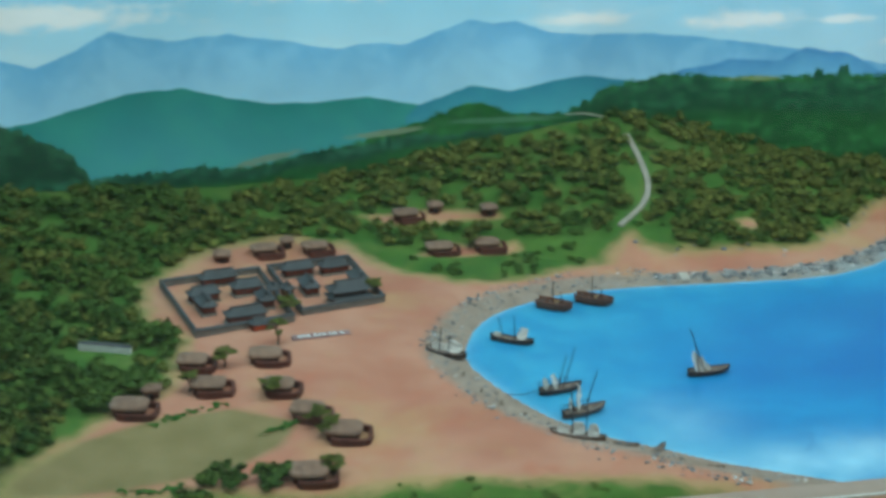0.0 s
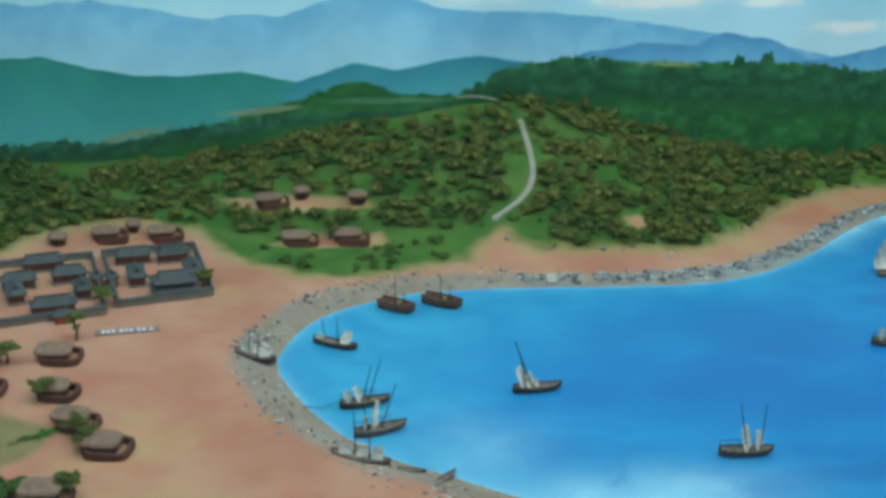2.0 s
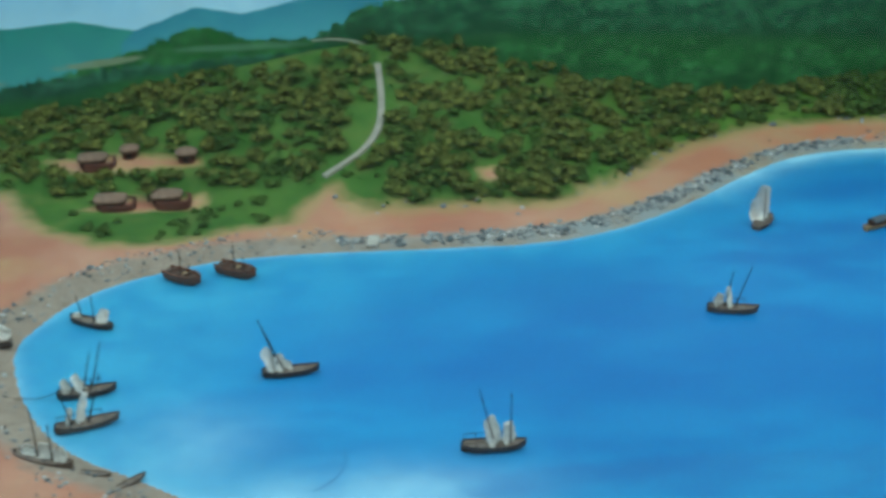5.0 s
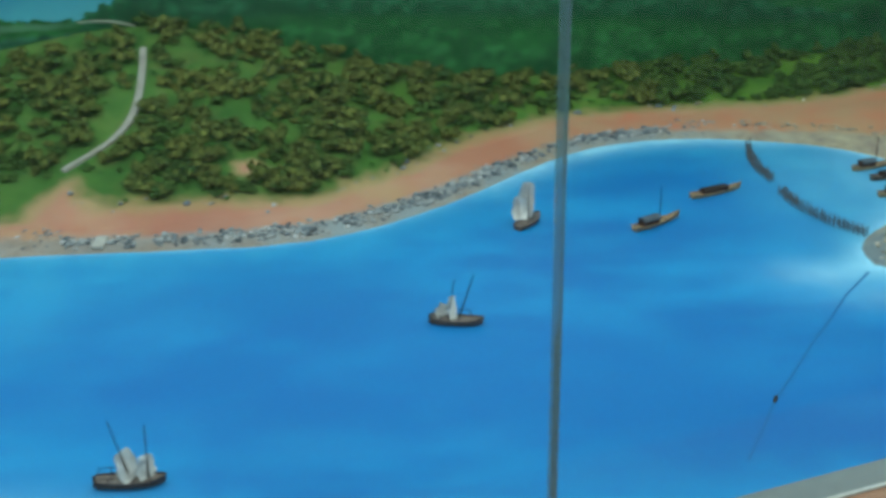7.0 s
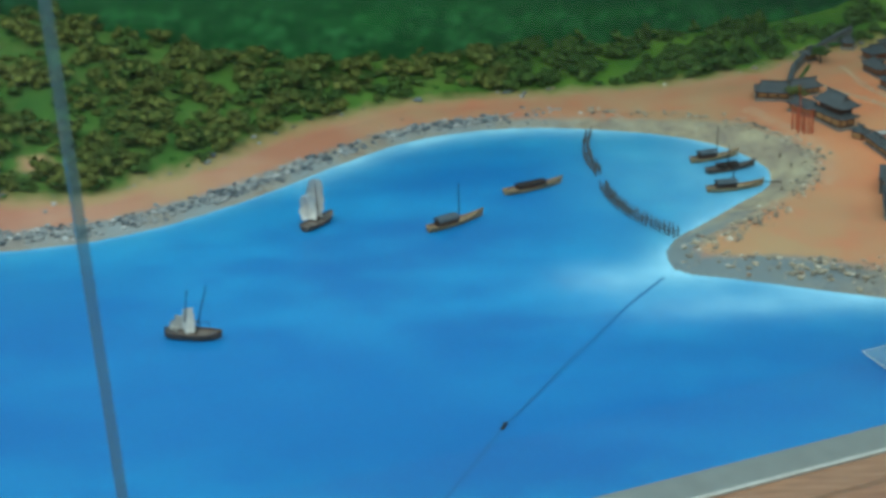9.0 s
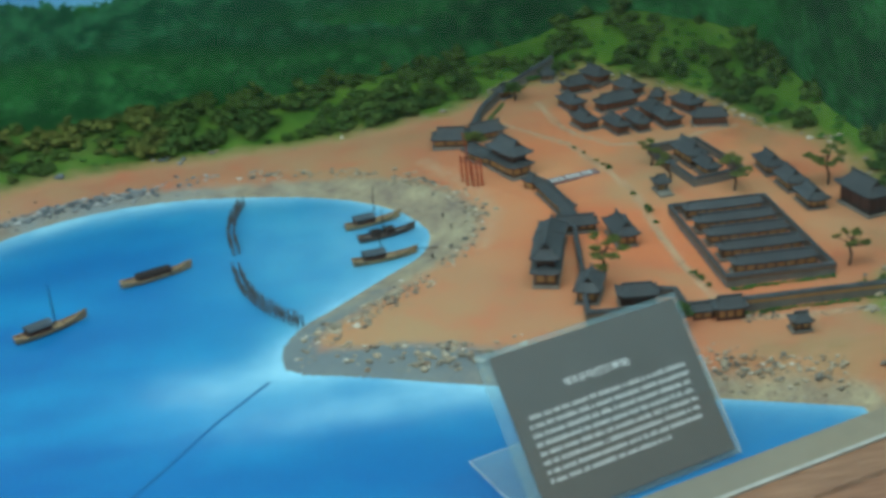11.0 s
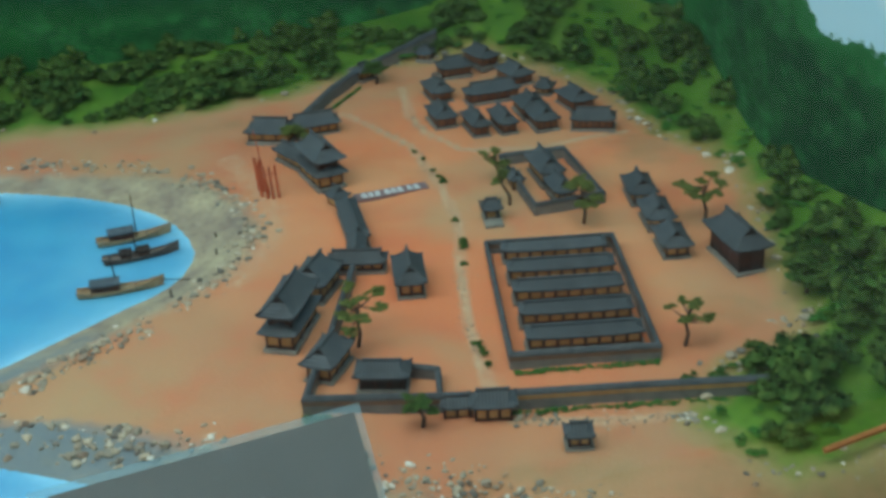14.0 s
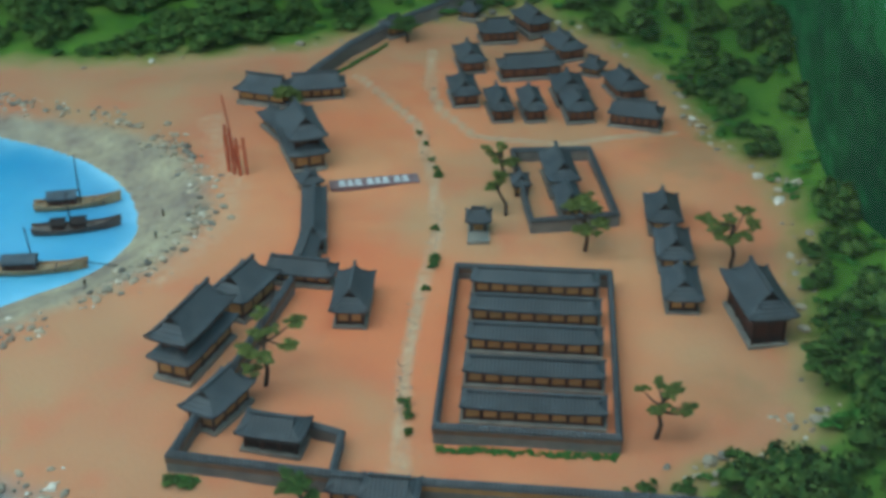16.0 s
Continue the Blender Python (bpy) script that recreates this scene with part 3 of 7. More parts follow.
    colour = range_of(colour, ridge, lin(50, 138, 158), lin(84, 172, 184), lin(66, 158, 168), 0.12, 9.0, 31.0, 0.006)

    # the wooded hills: leafy clumps in broad lit and shaded drifts
    def clumps(size, seed):
        cell = n.add("ShaderNodeTexVoronoi", Scale=1.0)
        cell.feature = "SMOOTH_F1"
        wob = n.add("ShaderNodeTexNoise", Scale=1.6, Detail=3.0)
        flat = at(size, size * 1.5, 0.0, seed)
        n.link(flat, wob.inputs["Vector"])
        n.link(n.mix(0.30, flat, wob.outputs["Color"], "ADD"), cell.inputs["Vector"])
        return n.math("SUBTRACT", 0.55, cell.outputs["Distance"])

    leafy_edge = n.math("ADD", rough(85.0, 1.1, 0, 40.0, 5.0), n.math("MULTIPLY", rough(30.0, 1.2, 0, 41.0), 0.9))
    drift = level(rough(3.2, 2.2, 0.5, 44.0), -0.16, 0.2)
    hill = n.mix(drift, lin(28, 86, 42), lin(38, 108, 50))
    gloom = n.math("MAXIMUM", n.math("MAXIMUM", oval(7.68, 0.15, 0.30, 0.17, -20), oval(7.25, 0.36, 0.30, 0.16, -25)), oval(6.22, 0.18, 0.28, 0.13))
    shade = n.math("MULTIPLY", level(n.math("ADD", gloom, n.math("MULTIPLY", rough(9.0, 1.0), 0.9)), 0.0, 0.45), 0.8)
    hill = n.mix(shade, hill, lin(15, 58, 34))
    tuft = n.math("ADD", n.math("MULTIPLY", clumps(19.0, 46.0), 0.9), n.math("MULTIPLY", rough(46.0, 1.3, 0, 47.0, 5.0), 1.9))
    tuft = n.math("MULTIPLY", level(tuft, -0.05, 0.6), n.math("SUBTRACT", 0.8, n.math("MULTIPLY", shade, 0.45)))
    hill = n.mix(tuft, hill, lin(66, 142, 80))
    hill = n.mix(n.math("MULTIPLY", level(rough(24.0, 1.4, 0.3, 48.0, 5.0), 0.02, 0.2), 0.5), hill, lin(17, 66, 34))
    rim = n.math("MULTIPLY", n.math("SUBTRACT", 1.0, n.math("DIVIDE", n.math("SUBTRACT", wood, z), 0.06, True)), n.math("MULTIPLY", n.math("SUBTRACT", s, 7.2), 3.0, True))
    hill = n.mix(n.math("MULTIPLY", rim, 0.7), hill, lin(44, 116, 62))
    colour = n.mix(under(wood, 0.007, leafy_edge, 0.045), colour, hill)
    for tone, fade, *place in (((190, 206, 200), 0.95, 2.39, 0.115, 0.13, 0.010, -2), ((120, 158, 140), 0.8, 2.33, 0.096, 0.30, 0.006, -2), ((128, 148, 122), 0.8, 2.84, 0.170, 0.13, 0.016, 13), ((132, 150, 120), 0.8, 3.22, 0.250, 0.16, 0.013, 7),
                               ((90, 138, 106), 0.6, 3.60, 0.284, 0.24, 0.013, 1), ((140, 158, 96), 0.8, 4.46, 0.386, 0.13, 0.012, -1), ((82, 138, 72), 0.6, 4.30, 0.280, 0.09, 0.006, 0), ((54, 122, 76), 0.6, 4.9, 0.257, 0.36, 0.014, -4)):
        spot = n.math("ADD", oval(*place), n.math("MULTIPLY", rough(34.0, 2.5, 0, place[0]), 1.1))
        colour = n.mix(n.math("MULTIPLY", level(spot, 0.05, 0.45), fade), colour, lin(*tone))

    def row(colour, top, low, foot, dark, light, size, seed, much=0.045):
        tone = n.math("DIVIDE", n.math("SUBTRACT", z, low), n.math("MAXIMUM", n.math("SUBTRACT", top, low), 0.02))
        grain = rough(size * 2.6, 1.3, 0, seed, 5.0)
        fac = n.math("ADD", n.math("ADD", n.math("MULTIPLY", tone, 0.45), n.math("MULTIPLY", clumps(size, seed), 1.0)), n.math("MULTIPLY", grain, 2.0))
        fac = n.math("ADD", fac, n.math("MULTIPLY", rough(5.0, 1.5, 0, seed + 2), 0.8))
        leaf = n.mix(level(fac, 0.25, 0.95), dark, light)
        leaf = n.mix(level(n.math("ADD", tone, n.math("MULTIPLY", grain, 0.7)), 0.02, 0.40), foot, leaf)
        rise = n.math("ADD", n.math("DIVIDE", n.math("ADD", n.math("SUBTRACT", z, low), n.math("MULTIPLY", grain, 0.07)), 0.060), 0.5, True)
        return n.mix(n.math("MULTIPLY", under(top, 0.005, leafy_edge, much), rise), colour, leaf)

    colour = row(colour, top_a, low_a, lin(30, 88, 48), lin(20, 74, 48), lin(54, 122, 80), 22.0, 51.0)
    colour = row(colour, top_b, low_b, lin(28, 84, 42), lin(22, 74, 44), lin(50, 116, 78), 23.0, 55.0)
    colour = row(colour, grove, n.math("MULTIPLY", grove, 0.2), lin(34, 82, 50), lin(24, 66, 46), lin(54, 106, 76), 24.0, 59.0)
    colour = row(colour, top_c, low_c, lin(32, 86, 44), lin(22, 70, 50), lin(60, 124, 94), 27.0, 63.0)
    colour = n.mix(1.0, colour, n.ramp(n.noise(2.2, 2.0), (0.3, (0.88, 0.88, 0.88, 1)), (0.7, (1.08, 1.08, 1.08, 1))), "MULTIPLY")
    return n.done(colour, 0.8, 0.0, 0.15)


def build_backdrop():
    steps = np.r_[0, np.cumsum(np.linalg.norm(np.diff(BACK, axis=0), axis=1))]
    s = np.arange(0, steps[-1], 0.004)
    line = np.stack([np.interp(s, steps, BACK[:, 0]), np.interp(s, steps, BACK[:, 1])], -1)
    way = np.gradient(line, axis=0)
    way /= np.linalg.norm(way, axis=1)[:, None]
    face = line + np.stack([way[:, 1], -way[:, 0]], -1) * 0.02
    zs = (-0.05, 0.25, 0.75, 2.3)
    n = len(zs)
    verts = [(x, y, z) for x, y in face for z in zs]
    faces = [(i * n + j, (i + 1) * n + j, (i + 1) * n + j + 1, i * n + j + 1) for i in range(len(face) - 1) for j in range(n - 1)]
    me = mesh_of("backdrop", verts, faces, mural_material(), True)

    def crest(profile, jag, grain, seed, lift=0.0):
        at, top = np.array(profile).T
        z = np.interp(s, at, top) + lift + np.array([jag * noise.fractal((v * grain, seed, 0.3), 0.9, 2.0, 5) for v in s])
        return np.where((s >= at[0]) & (s <= at[-1]), z, -1.0)

    def treetops(profile, size, tall, seed):
        at, top = np.array(profile).T
        z = np.interp(s, at, top) + np.array([tall * (abs(noise.noise((v / size, seed, 0))) * 1.5 + 0.55 * noise.noise((v / size * 0.4, seed, 7)) + 0.25 * noise.fractal((v * 90, seed, 2), 0.8, 2.0, 3)) for v in s])
        return np.where((s >= at[0]) & (s <= at[-1]), z, -1.0)

    def feet(profile):
        return np.interp(s, *np.array(profile).T)

    far = crest([(0, 0.45), (1.5, 0.52), (2.072, 0.501), (2.167, 0.477), (2.266, 0.513), (2.34, 0.548), (2.392, 0.575), (2.465, 0.556), (2.563, 0.542), (2.70, 0.552), (2.74, 0.562), (2.78, 0.552), (2.901, 0.540),
                 (3.073, 0.509), (3.142, 0.528), (3.282, 0.526), (3.405, 0.574), (3.475, 0.599), (3.548, 0.586), (3.62, 0.595), (3.713, 0.561), (3.865, 0.545),
                 (4.0, 0.548), (4.181, 0.535), (4.449, 0.504), (4.7, 0.46), (5.0, 0.40), (5.4, 0.36)], 0.005, 14, 3.6, 0.003)
    blue = crest([(4.1, 0.38), (4.187, 0.422), (4.3, 0.437), (4.365, 0.455), (4.551, 0.44), (4.60, 0.468), (4.65, 0.483), (4.737, 0.463), (4.77, 0.466), (4.824, 0.452), (4.947, 0.388), (5.009, 0.386),
                  (5.153, 0.409), (5.297, 0.429), (5.6, 0.44), (6.2, 0.40)], 0.003, 18, 7.2, 0.002)
    teal = crest([(1.2, 0.28), (1.9, 0.29), (2.155, 0.318), (2.322, 0.357), (2.439, 0.386), (2.591, 0.398), (2.725, 0.365), (2.863, 0.345), (3.002, 0.347), (3.16, 0.363), (3.284, 0.341),
                  (3.392, 0.325), (3.6, 0.26)], 0.003, 20, 10.8, 0.002)
    ridge = crest([(3.28, 0.30), (3.32, 0.335), (3.481, 0.395), (3.56, 0.385), (3.61, 0.375), (3.72, 0.399), (3.853, 0.418), (3.991, 0.398), (4.2, 0.36)], 0.003, 20, 14.4, 0.001)
    wood = crest([(1.4, 0.14), (2.3, 0.13), (2.545, 0.124), (2.806, 0.151), (3.071, 0.201), (3.249, 0.263), (3.393, 0.31), (3.45, 0.336), (3.52, 0.346), (3.575, 0.318), (3.63, 0.303), (3.821, 0.303), (3.87, 0.335),
                  (3.925, 0.378), (4.05, 0.40), (4.17, 0.416), (4.37, 0.394), (4.55, 0.388), (4.72, 0.39), (4.948, 0.379), (5.164, 0.344), (5.3, 0.34), (5.6, 0.36), (6.0, 0.45), (6.6, 0.52),
                  (7.1, 0.56), (7.4, 0.48), (7.575, 0.372), (7.62, 0.334), (7.66, 0.308), (7.71, 0.311), (7.75, 0.327), (7.81, 0.312), (7.86, 0.278), (7.89, 0.245), (7.92, 0.22), (7.95, 0.203), (8.05, 0.15), (8.36, 0.08)], 0.004, 26, 18.0)
    grove = treetops([(1.2, 0.35), (1.8, 0.338), (2.056, 0.306), (2.152, 0.272), (2.231, 0.222), (2.29, 0.155), (2.34, 0.06)], 0.040, 0.024, 71.0)
    low = [(3.80, 0.27), (3.96, 0.30), (4.14, 0.286), (4.33, 0.29), (4.61, 0.276), (4.92, 0.254), (5.14, 0.228), (5.28, 0.222), (5.6, 0.22), (6.1, 0.22), (6.5, 0.26), (7.2, 0.14), (7.85, 0.05)]
    top_a = treetops([(3.80, 0.288), (3.87, 0.331), (3.94, 0.368), (4.06, 0.386), (4.17, 0.402), (4.32, 0.388), (4.506, 0.37), (4.68, 0.366), (4.69, 0.408), (4.72, 0.408), (4.73, 0.368), (4.78, 0.368), (4.79, 0.408), (4.82, 0.406), (4.83, 0.360),
                      (4.905, 0.354), (4.987, 0.366), (5.075, 0.358), (5.192, 0.318), (5.27, 0.35), (5.6, 0.36), (6.1, 0.30)], 0.040, 0.022, 3.0)
    low_b = [(a, b - 0.02) for a, b in low if a < 5.5] + [(5.6, 0.15), (6.9, 0.10), (8.0, 0.0)]
    top_b = treetops([(a, b + 0.035) for a, b in low if a < 5.5] + [(5.6, 0.24), (6.0, 0.16)], 0.04, 0.022, 9.0)
    low_c = [(1.6, 0.05), (2.46, 0.066), (2.78, 0.088), (2.95, 0.13), (3.11, 0.142), (3.28, 0.188), (3.45, 0.215), (3.75, 0.224), (3.82, 0.25)]
    top_c = treetops([(1.6, 0.12), (2.29, 0.125), (2.46, 0.135), (2.55, 0.138), (2.632, 0.154), (2.72, 0.136), (2.89, 0.15), (2.95, 0.186), (3.07, 0.196), (3.16, 0.212), (3.28, 0.234), (3.38, 0.234), (3.6, 0.25), (3.75, 0.262), (3.82, 0.275)], 0.030, 0.020, 31.0)
    for name, columns in (("along", (s, s, s, s)), ("ranges", (far, blue, teal, ridge)), ("woods", (wood, grove, top_a, feet(low))), ("rows", (top_b, feet(low_b), top_c, feet(low_c)))):
        paint(me, name, np.repeat(np.stack(columns, -1), n, 0))
    wall = tagged(new("backdrop", me), "curved backdrop painted with sky, blue mountains and wooded hills", "backdrop", kind="structure")
    keep = (s >= 3.79) & (s <= 3.99)
    u = (s[keep] - 3.79) / 0.2
    z = 0.292 + 0.006 * np.sin(u * 3.1) - 0.044 * u ** 2
    v, f = strip_along(line[keep], z, z + 0.004 + 0.005 * u, 0.0225)
    part("painted_road", mesh_of("painted_road", v, f, plain("road_paint", lin(176, 180, 160), lin(150, 160, 140), 40, 0.8, 0.1), True), None, wall)


def build_case():
    """The grey border, the wooden ledge, the two glass panes and their joint."""
    n = Nodes("border_paint")
    split = n.add("ShaderNodeSeparateXYZ")
    n.link(n.place, split.inputs[0])
    tone = n.ramp(n.math("DIVIDE", n.math("ADD", split.outputs[0], 2.4), 6.0), (0.50, lin(158, 140, 126)), (0.62, lin(122, 130, 128)), (0.76, lin(126, 132, 128)), (0.85, lin(152, 142, 122)))
    tone = n.mix(1.0, tone, n.ramp(n.noise(30.0, 4.0), (0.3, (0.9, 0.9, 0.9, 1)), (0.7, (1.06, 1.06, 1.06, 1))), "MULTIPLY")
    grey = n.done(tone, 0.6, 0.0, 0.3)
    n = Nodes("brown_ledge_wood")
    grain = n.noise(14.0, 6.0, 0.6, n.stretched(1.0, 9.0, 1.0))
    colour = n.mix(n.ramp(grain, (0.3, (0, 0, 0, 1)), (0.7, (1, 1, 1, 1))), lin(140, 100, 74), lin(176, 132, 102))
    n.bump(grain, 0.15, 0.002)
    ledge = n.done(colour, 0.45, 0, 0.4)
    metal = plain("pale_trim", lin(214, 212, 202), lin(196, 194, 184), 30, 0.4, 0.1)
    pane = glass_material("case_glass", (0.955, 0.975, 0.97, 1), 0.0)
    inner = glass_material("case_glass_inside", (0.99, 1.0, 0.995, 1), -1.0)
    joint = glass_material("glass_joint", (0.76, 0.88, 0.91, 1), 0.32)
    west, mid, east = Vector(EDGE_WEST), Vector(CORNER), Vector(EDGE_EAST)
    out1 = Vector((west.y - mid.y, mid.x - west.x)).normalized() * -1
    out2 = Vector((mid.y - east.y, east.x - mid.x)).normalized() * -1
    turn = (out1 + out2).normalized()
    turn = turn / turn.dot(out1)

    def border(name, a, b, z0, z1, material, label, category):
        rows = [(west + out1 * a, west + out1 * b), (mid + turn * a, mid + turn * b), (east + out2 * a, east + out2 * b)]
        verts = [(p.x, p.y, z) for z in (z0, z1) for pair in rows for p in pair]
        faces = []
        for i in (0, 2):
            faces += [(i, i + 1, i + 3, i + 2), (i + 6, i + 8, i + 9, i + 7), (i, i + 2, i + 8, i + 6), (i + 1, i + 7, i + 9, i + 3)]
        faces += [(0, 6, 7, 1), (4, 5, 11, 10)]
        return tagged(new(name, mesh_of(name, verts, faces, material)), label, category, kind="structure")

    border("border", -0.002, 0.053, -0.06, 0.006, grey, "flat grey border round the model landscape", "border")
    # pale colour of this edge strip stands in for its bright reflected line
    border("trim", 0.053, 0.060, -0.06, 0.009, metal, "thin pale case edge coloured as a reflected line of light", "trim")
    border("ledge", 0.060, 0.42, -0.08, 0.005, ledge, "brown varnished wooden ledge of the display case", "ledge")
    border("case_front", 0.30, 0.34, -0.75, -0.08, ledge, "brown wooden front of the display case", "case front")
    off, thick, gap = 0.115, 0.010, 0.0046
    m0, w0, e0 = Vector((1.134, 0.958)), west + out1 * off, east + out2 * off
    for name, a, b, out in (("window_1", w0, m0, out1), ("window_2", m0, e0, out2)):
        way = (b - a).normalized()
        a2, b2 = (a, b - way * gap) if name.endswith("1") else (a + way * gap, b)
        verts = [(p.x, p.y, z) for z in (0.005, 2.2) for p in (a2, b2, b2 + out * thick, a2 + out * thick)]
        faces = [(0, 1, 2, 3), (4, 7, 6, 5), (0, 4, 5, 1), (1, 5, 6, 2), (2, 6, 7, 3), (3, 7, 4, 0)]
        me = mesh_of(name, verts, faces, pane)
        me.materials.append(inner)
        me.polygons.foreach_set("material_index", [0 if i == 4 else 1 for i in range(6)])
        ob = tagged(new(name, me), "tall clear glass pane of the display case", "glass pane", kind="structure")
        ob.visible_shadow = False
    bm = bmesh.new()
    for k, way in ((-1, (mid - west).normalized()), (1, (east - mid).normalized())):
        p = [m0 + way * k * gap, m0, m0 + turn * thick, m0 + way * k * gap + (out1 if k < 0 else out2) * thick]
        v = [bm.verts.new((q.x, q.y, z)) for z in (0.005, 2.2) for q in p]
        for f in ((0, 1, 2, 3), (4, 5, 6, 7), (0, 1, 5, 4), (2, 3, 7, 6), (0, 3, 7, 4)):
            bm.faces.new([v[i] for i in f])
    ob = tagged(new("glass_joint", data_of("glass_joint", bm, joint)), "grey silicone joint between two glass panes", "glass joint", kind="structure")
    ob.visible_shadow = False


def build_room():
    """Unseen plain walls, added to close the place and veil the glass with reflection."""
    pale = plain("room_plaster", lin(214, 218, 220), lin(204, 208, 210), 2, 0.9, 0.1)
    floor = plain("room_floor", lin(176, 182, 184), lin(164, 170, 172), 3, 0.5, 0.1)
    for name, lo, hi, material in (("floor", (-3.2, -3.2, -0.85), (4.4, 3.6, -0.75), floor), ("ceiling", (-3.2, -3.2, 2.42), (4.4, 3.6, 2.5), pale),
                                   ("wall_south", (-3.2, -3.3, -0.75), (4.4, -3.2, 2.42), pale), ("wall_west", (-3.3, -3.2, -0.75), (-3.2, 3.6, 2.42), pale),
                                   ("wall_east", (4.4, -3.2, -0.75), (4.5, 3.6, 2.42), pale), ("wall_north", (-3.2, 3.6, -0.75), (4.4, 3.7, 2.42), pale)):
        bm = bmesh.new()
        box(bm, *lo, *hi)
        tagged(new(name, data_of(name, bm, material)), f"unseen plain grey museum {name.split('_')[0]}", name.split("_")[0], kind="structure")


build_ground()
build_water()
build_backdrop()
build_case()
build_room()


# ---- buildings ----
def root(name, x, y, z, deg, label, category, group=""):
    ob = new(name)
    ob.empty_display_size = 0.01
    ob.matrix_world = pose(x, y, z, 0, 0, deg)
    return tagged(ob, label, category, group)


def roof_meshes(L, W, rise, z, lift=0.004, gabled=True):
    """A curved tile roof with upturned corners: the roof itself and its two gable ends."""
    ug = L / 2 - W * 0.30
    vs = [-1, -0.8, -0.6, -0.4, -0.2, 0, 0.2, 0.4, 0.6, 0.8, 1]
    us = [(-L / 2, 1), (-(L / 2 + ug) / 2, 1), (-ug, 1), (-ug, 0), (-ug / 2, 0), (0, 0), (ug / 2, 0), (ug, 0), (ug, 1), ((L / 2 + ug) / 2, 1), (L / 2, 1)]

    def height(u, v, skirt):
        across = rise * (1 - abs(v)) ** 1.2
        if skirt:
            t = (abs(u) - ug) / (L / 2 - ug)
            across = min(across, rise * (0.56 if gabled else 1.0) * (1 - t) ** 1.15)
        return z + across + lift * (abs(u) / (L / 2)) ** 4 * abs(v) ** 3

    bm, gable = bmesh.new(), bmesh.new()
    top = [[bm.verts.new((u, v * W / 2, height(u, v, k))) for v in vs] for u, k in us]
    low = [[bm.verts.new((u, v * W / 2, height(u, v, k) - 0.0028)) for v in vs] for u, k in us]
    for i in range(len(us) - 1):
        step = us[i][0] == us[i + 1][0]
        for j in range(len(vs) - 1):
            if not step:
                bm.faces.new((top[i][j], top[i + 1][j], top[i + 1][j + 1], top[i][j + 1]))
                bm.faces.new((low[i][j], low[i][j + 1], low[i + 1][j + 1], low[i + 1][j]))
            else:
                quad = [gable.verts.new(p.co) for p in (top[i][j], top[i][j + 1], top[i + 1][j + 1], top[i + 1][j])]
                if (quad[0].co - quad[3].co).length > 1e-5 or (quad[1].co - quad[2].co).length > 1e-5:
                    gable.faces.new(quad)
    for i in range(len(us) - 1):
        if us[i][0] != us[i + 1][0]:
            for j in (0, len(vs) - 1):
                bm.faces.new((top[i][j], low[i][j], low[i + 1][j], top[i + 1][j]))
    for i in (0, len(us) - 1):
        for j in range(len(vs) - 1):
            bm.faces.new((top[i][j], top[i][j + 1], low[i][j + 1], low[i][j]))
    return bm, gable, ug


def add_roof(home, L, W, rise, z, gabled=True, lift=0.0026):
    bm, gable, ug = roof_meshes(L, W, rise, z, lift, gabled)
    roof = part("roof", bm, M["roof"], home, "dark grey tiled roof with upturned corners")
    ends = [[[tuple(v.co) for v in f.verts] for f in gable.faces if f.calc_center_median().x * k > 0] for k in (-1, 1)]
    gable.free()
    for quads in ends if gabled else ():
        part("gable", mesh_of("gable", [p for q in quads for p in q], [tuple(range(4 * i, 4 * i + 4)) for i in range(len(quads))], M["dark_wood"]), None, roof)
    bm = bmesh.new()
    box(bm, -ug - 0.002, -0.0016, z + rise - 0.001, ug + 0.002, 0.0016, z + rise + 0.0025)
    for k in (-1, 1):
        box(bm, k * ug - 0.002, -0.0018, z + rise, k * ug + 0.002, 0.0018, z + rise + 0.0032)
    part("ridge", bm, M["roof"], roof)
    for i in (-1, 1):
        for j in (-1, 1):
            bm = bmesh.new()
            h = rise * 0.56 if gabled else rise
            v = 1 - (h / rise) ** (1 / 1.2)
            mid = (i * (ug + L / 2) / 2, j * W / 2 * (v + 1) / 2, z + h * 0.38)
            end = (i * L / 2, j * W / 2, z + lift)
            rod(bm, (i * ug, j * W / 2 * v, z + h), mid, 0.0014, sides=5)
            rod(bm, mid, end, 0.0014, sides=5)
            part("hip_ridge", bm, M["roof"], roof)


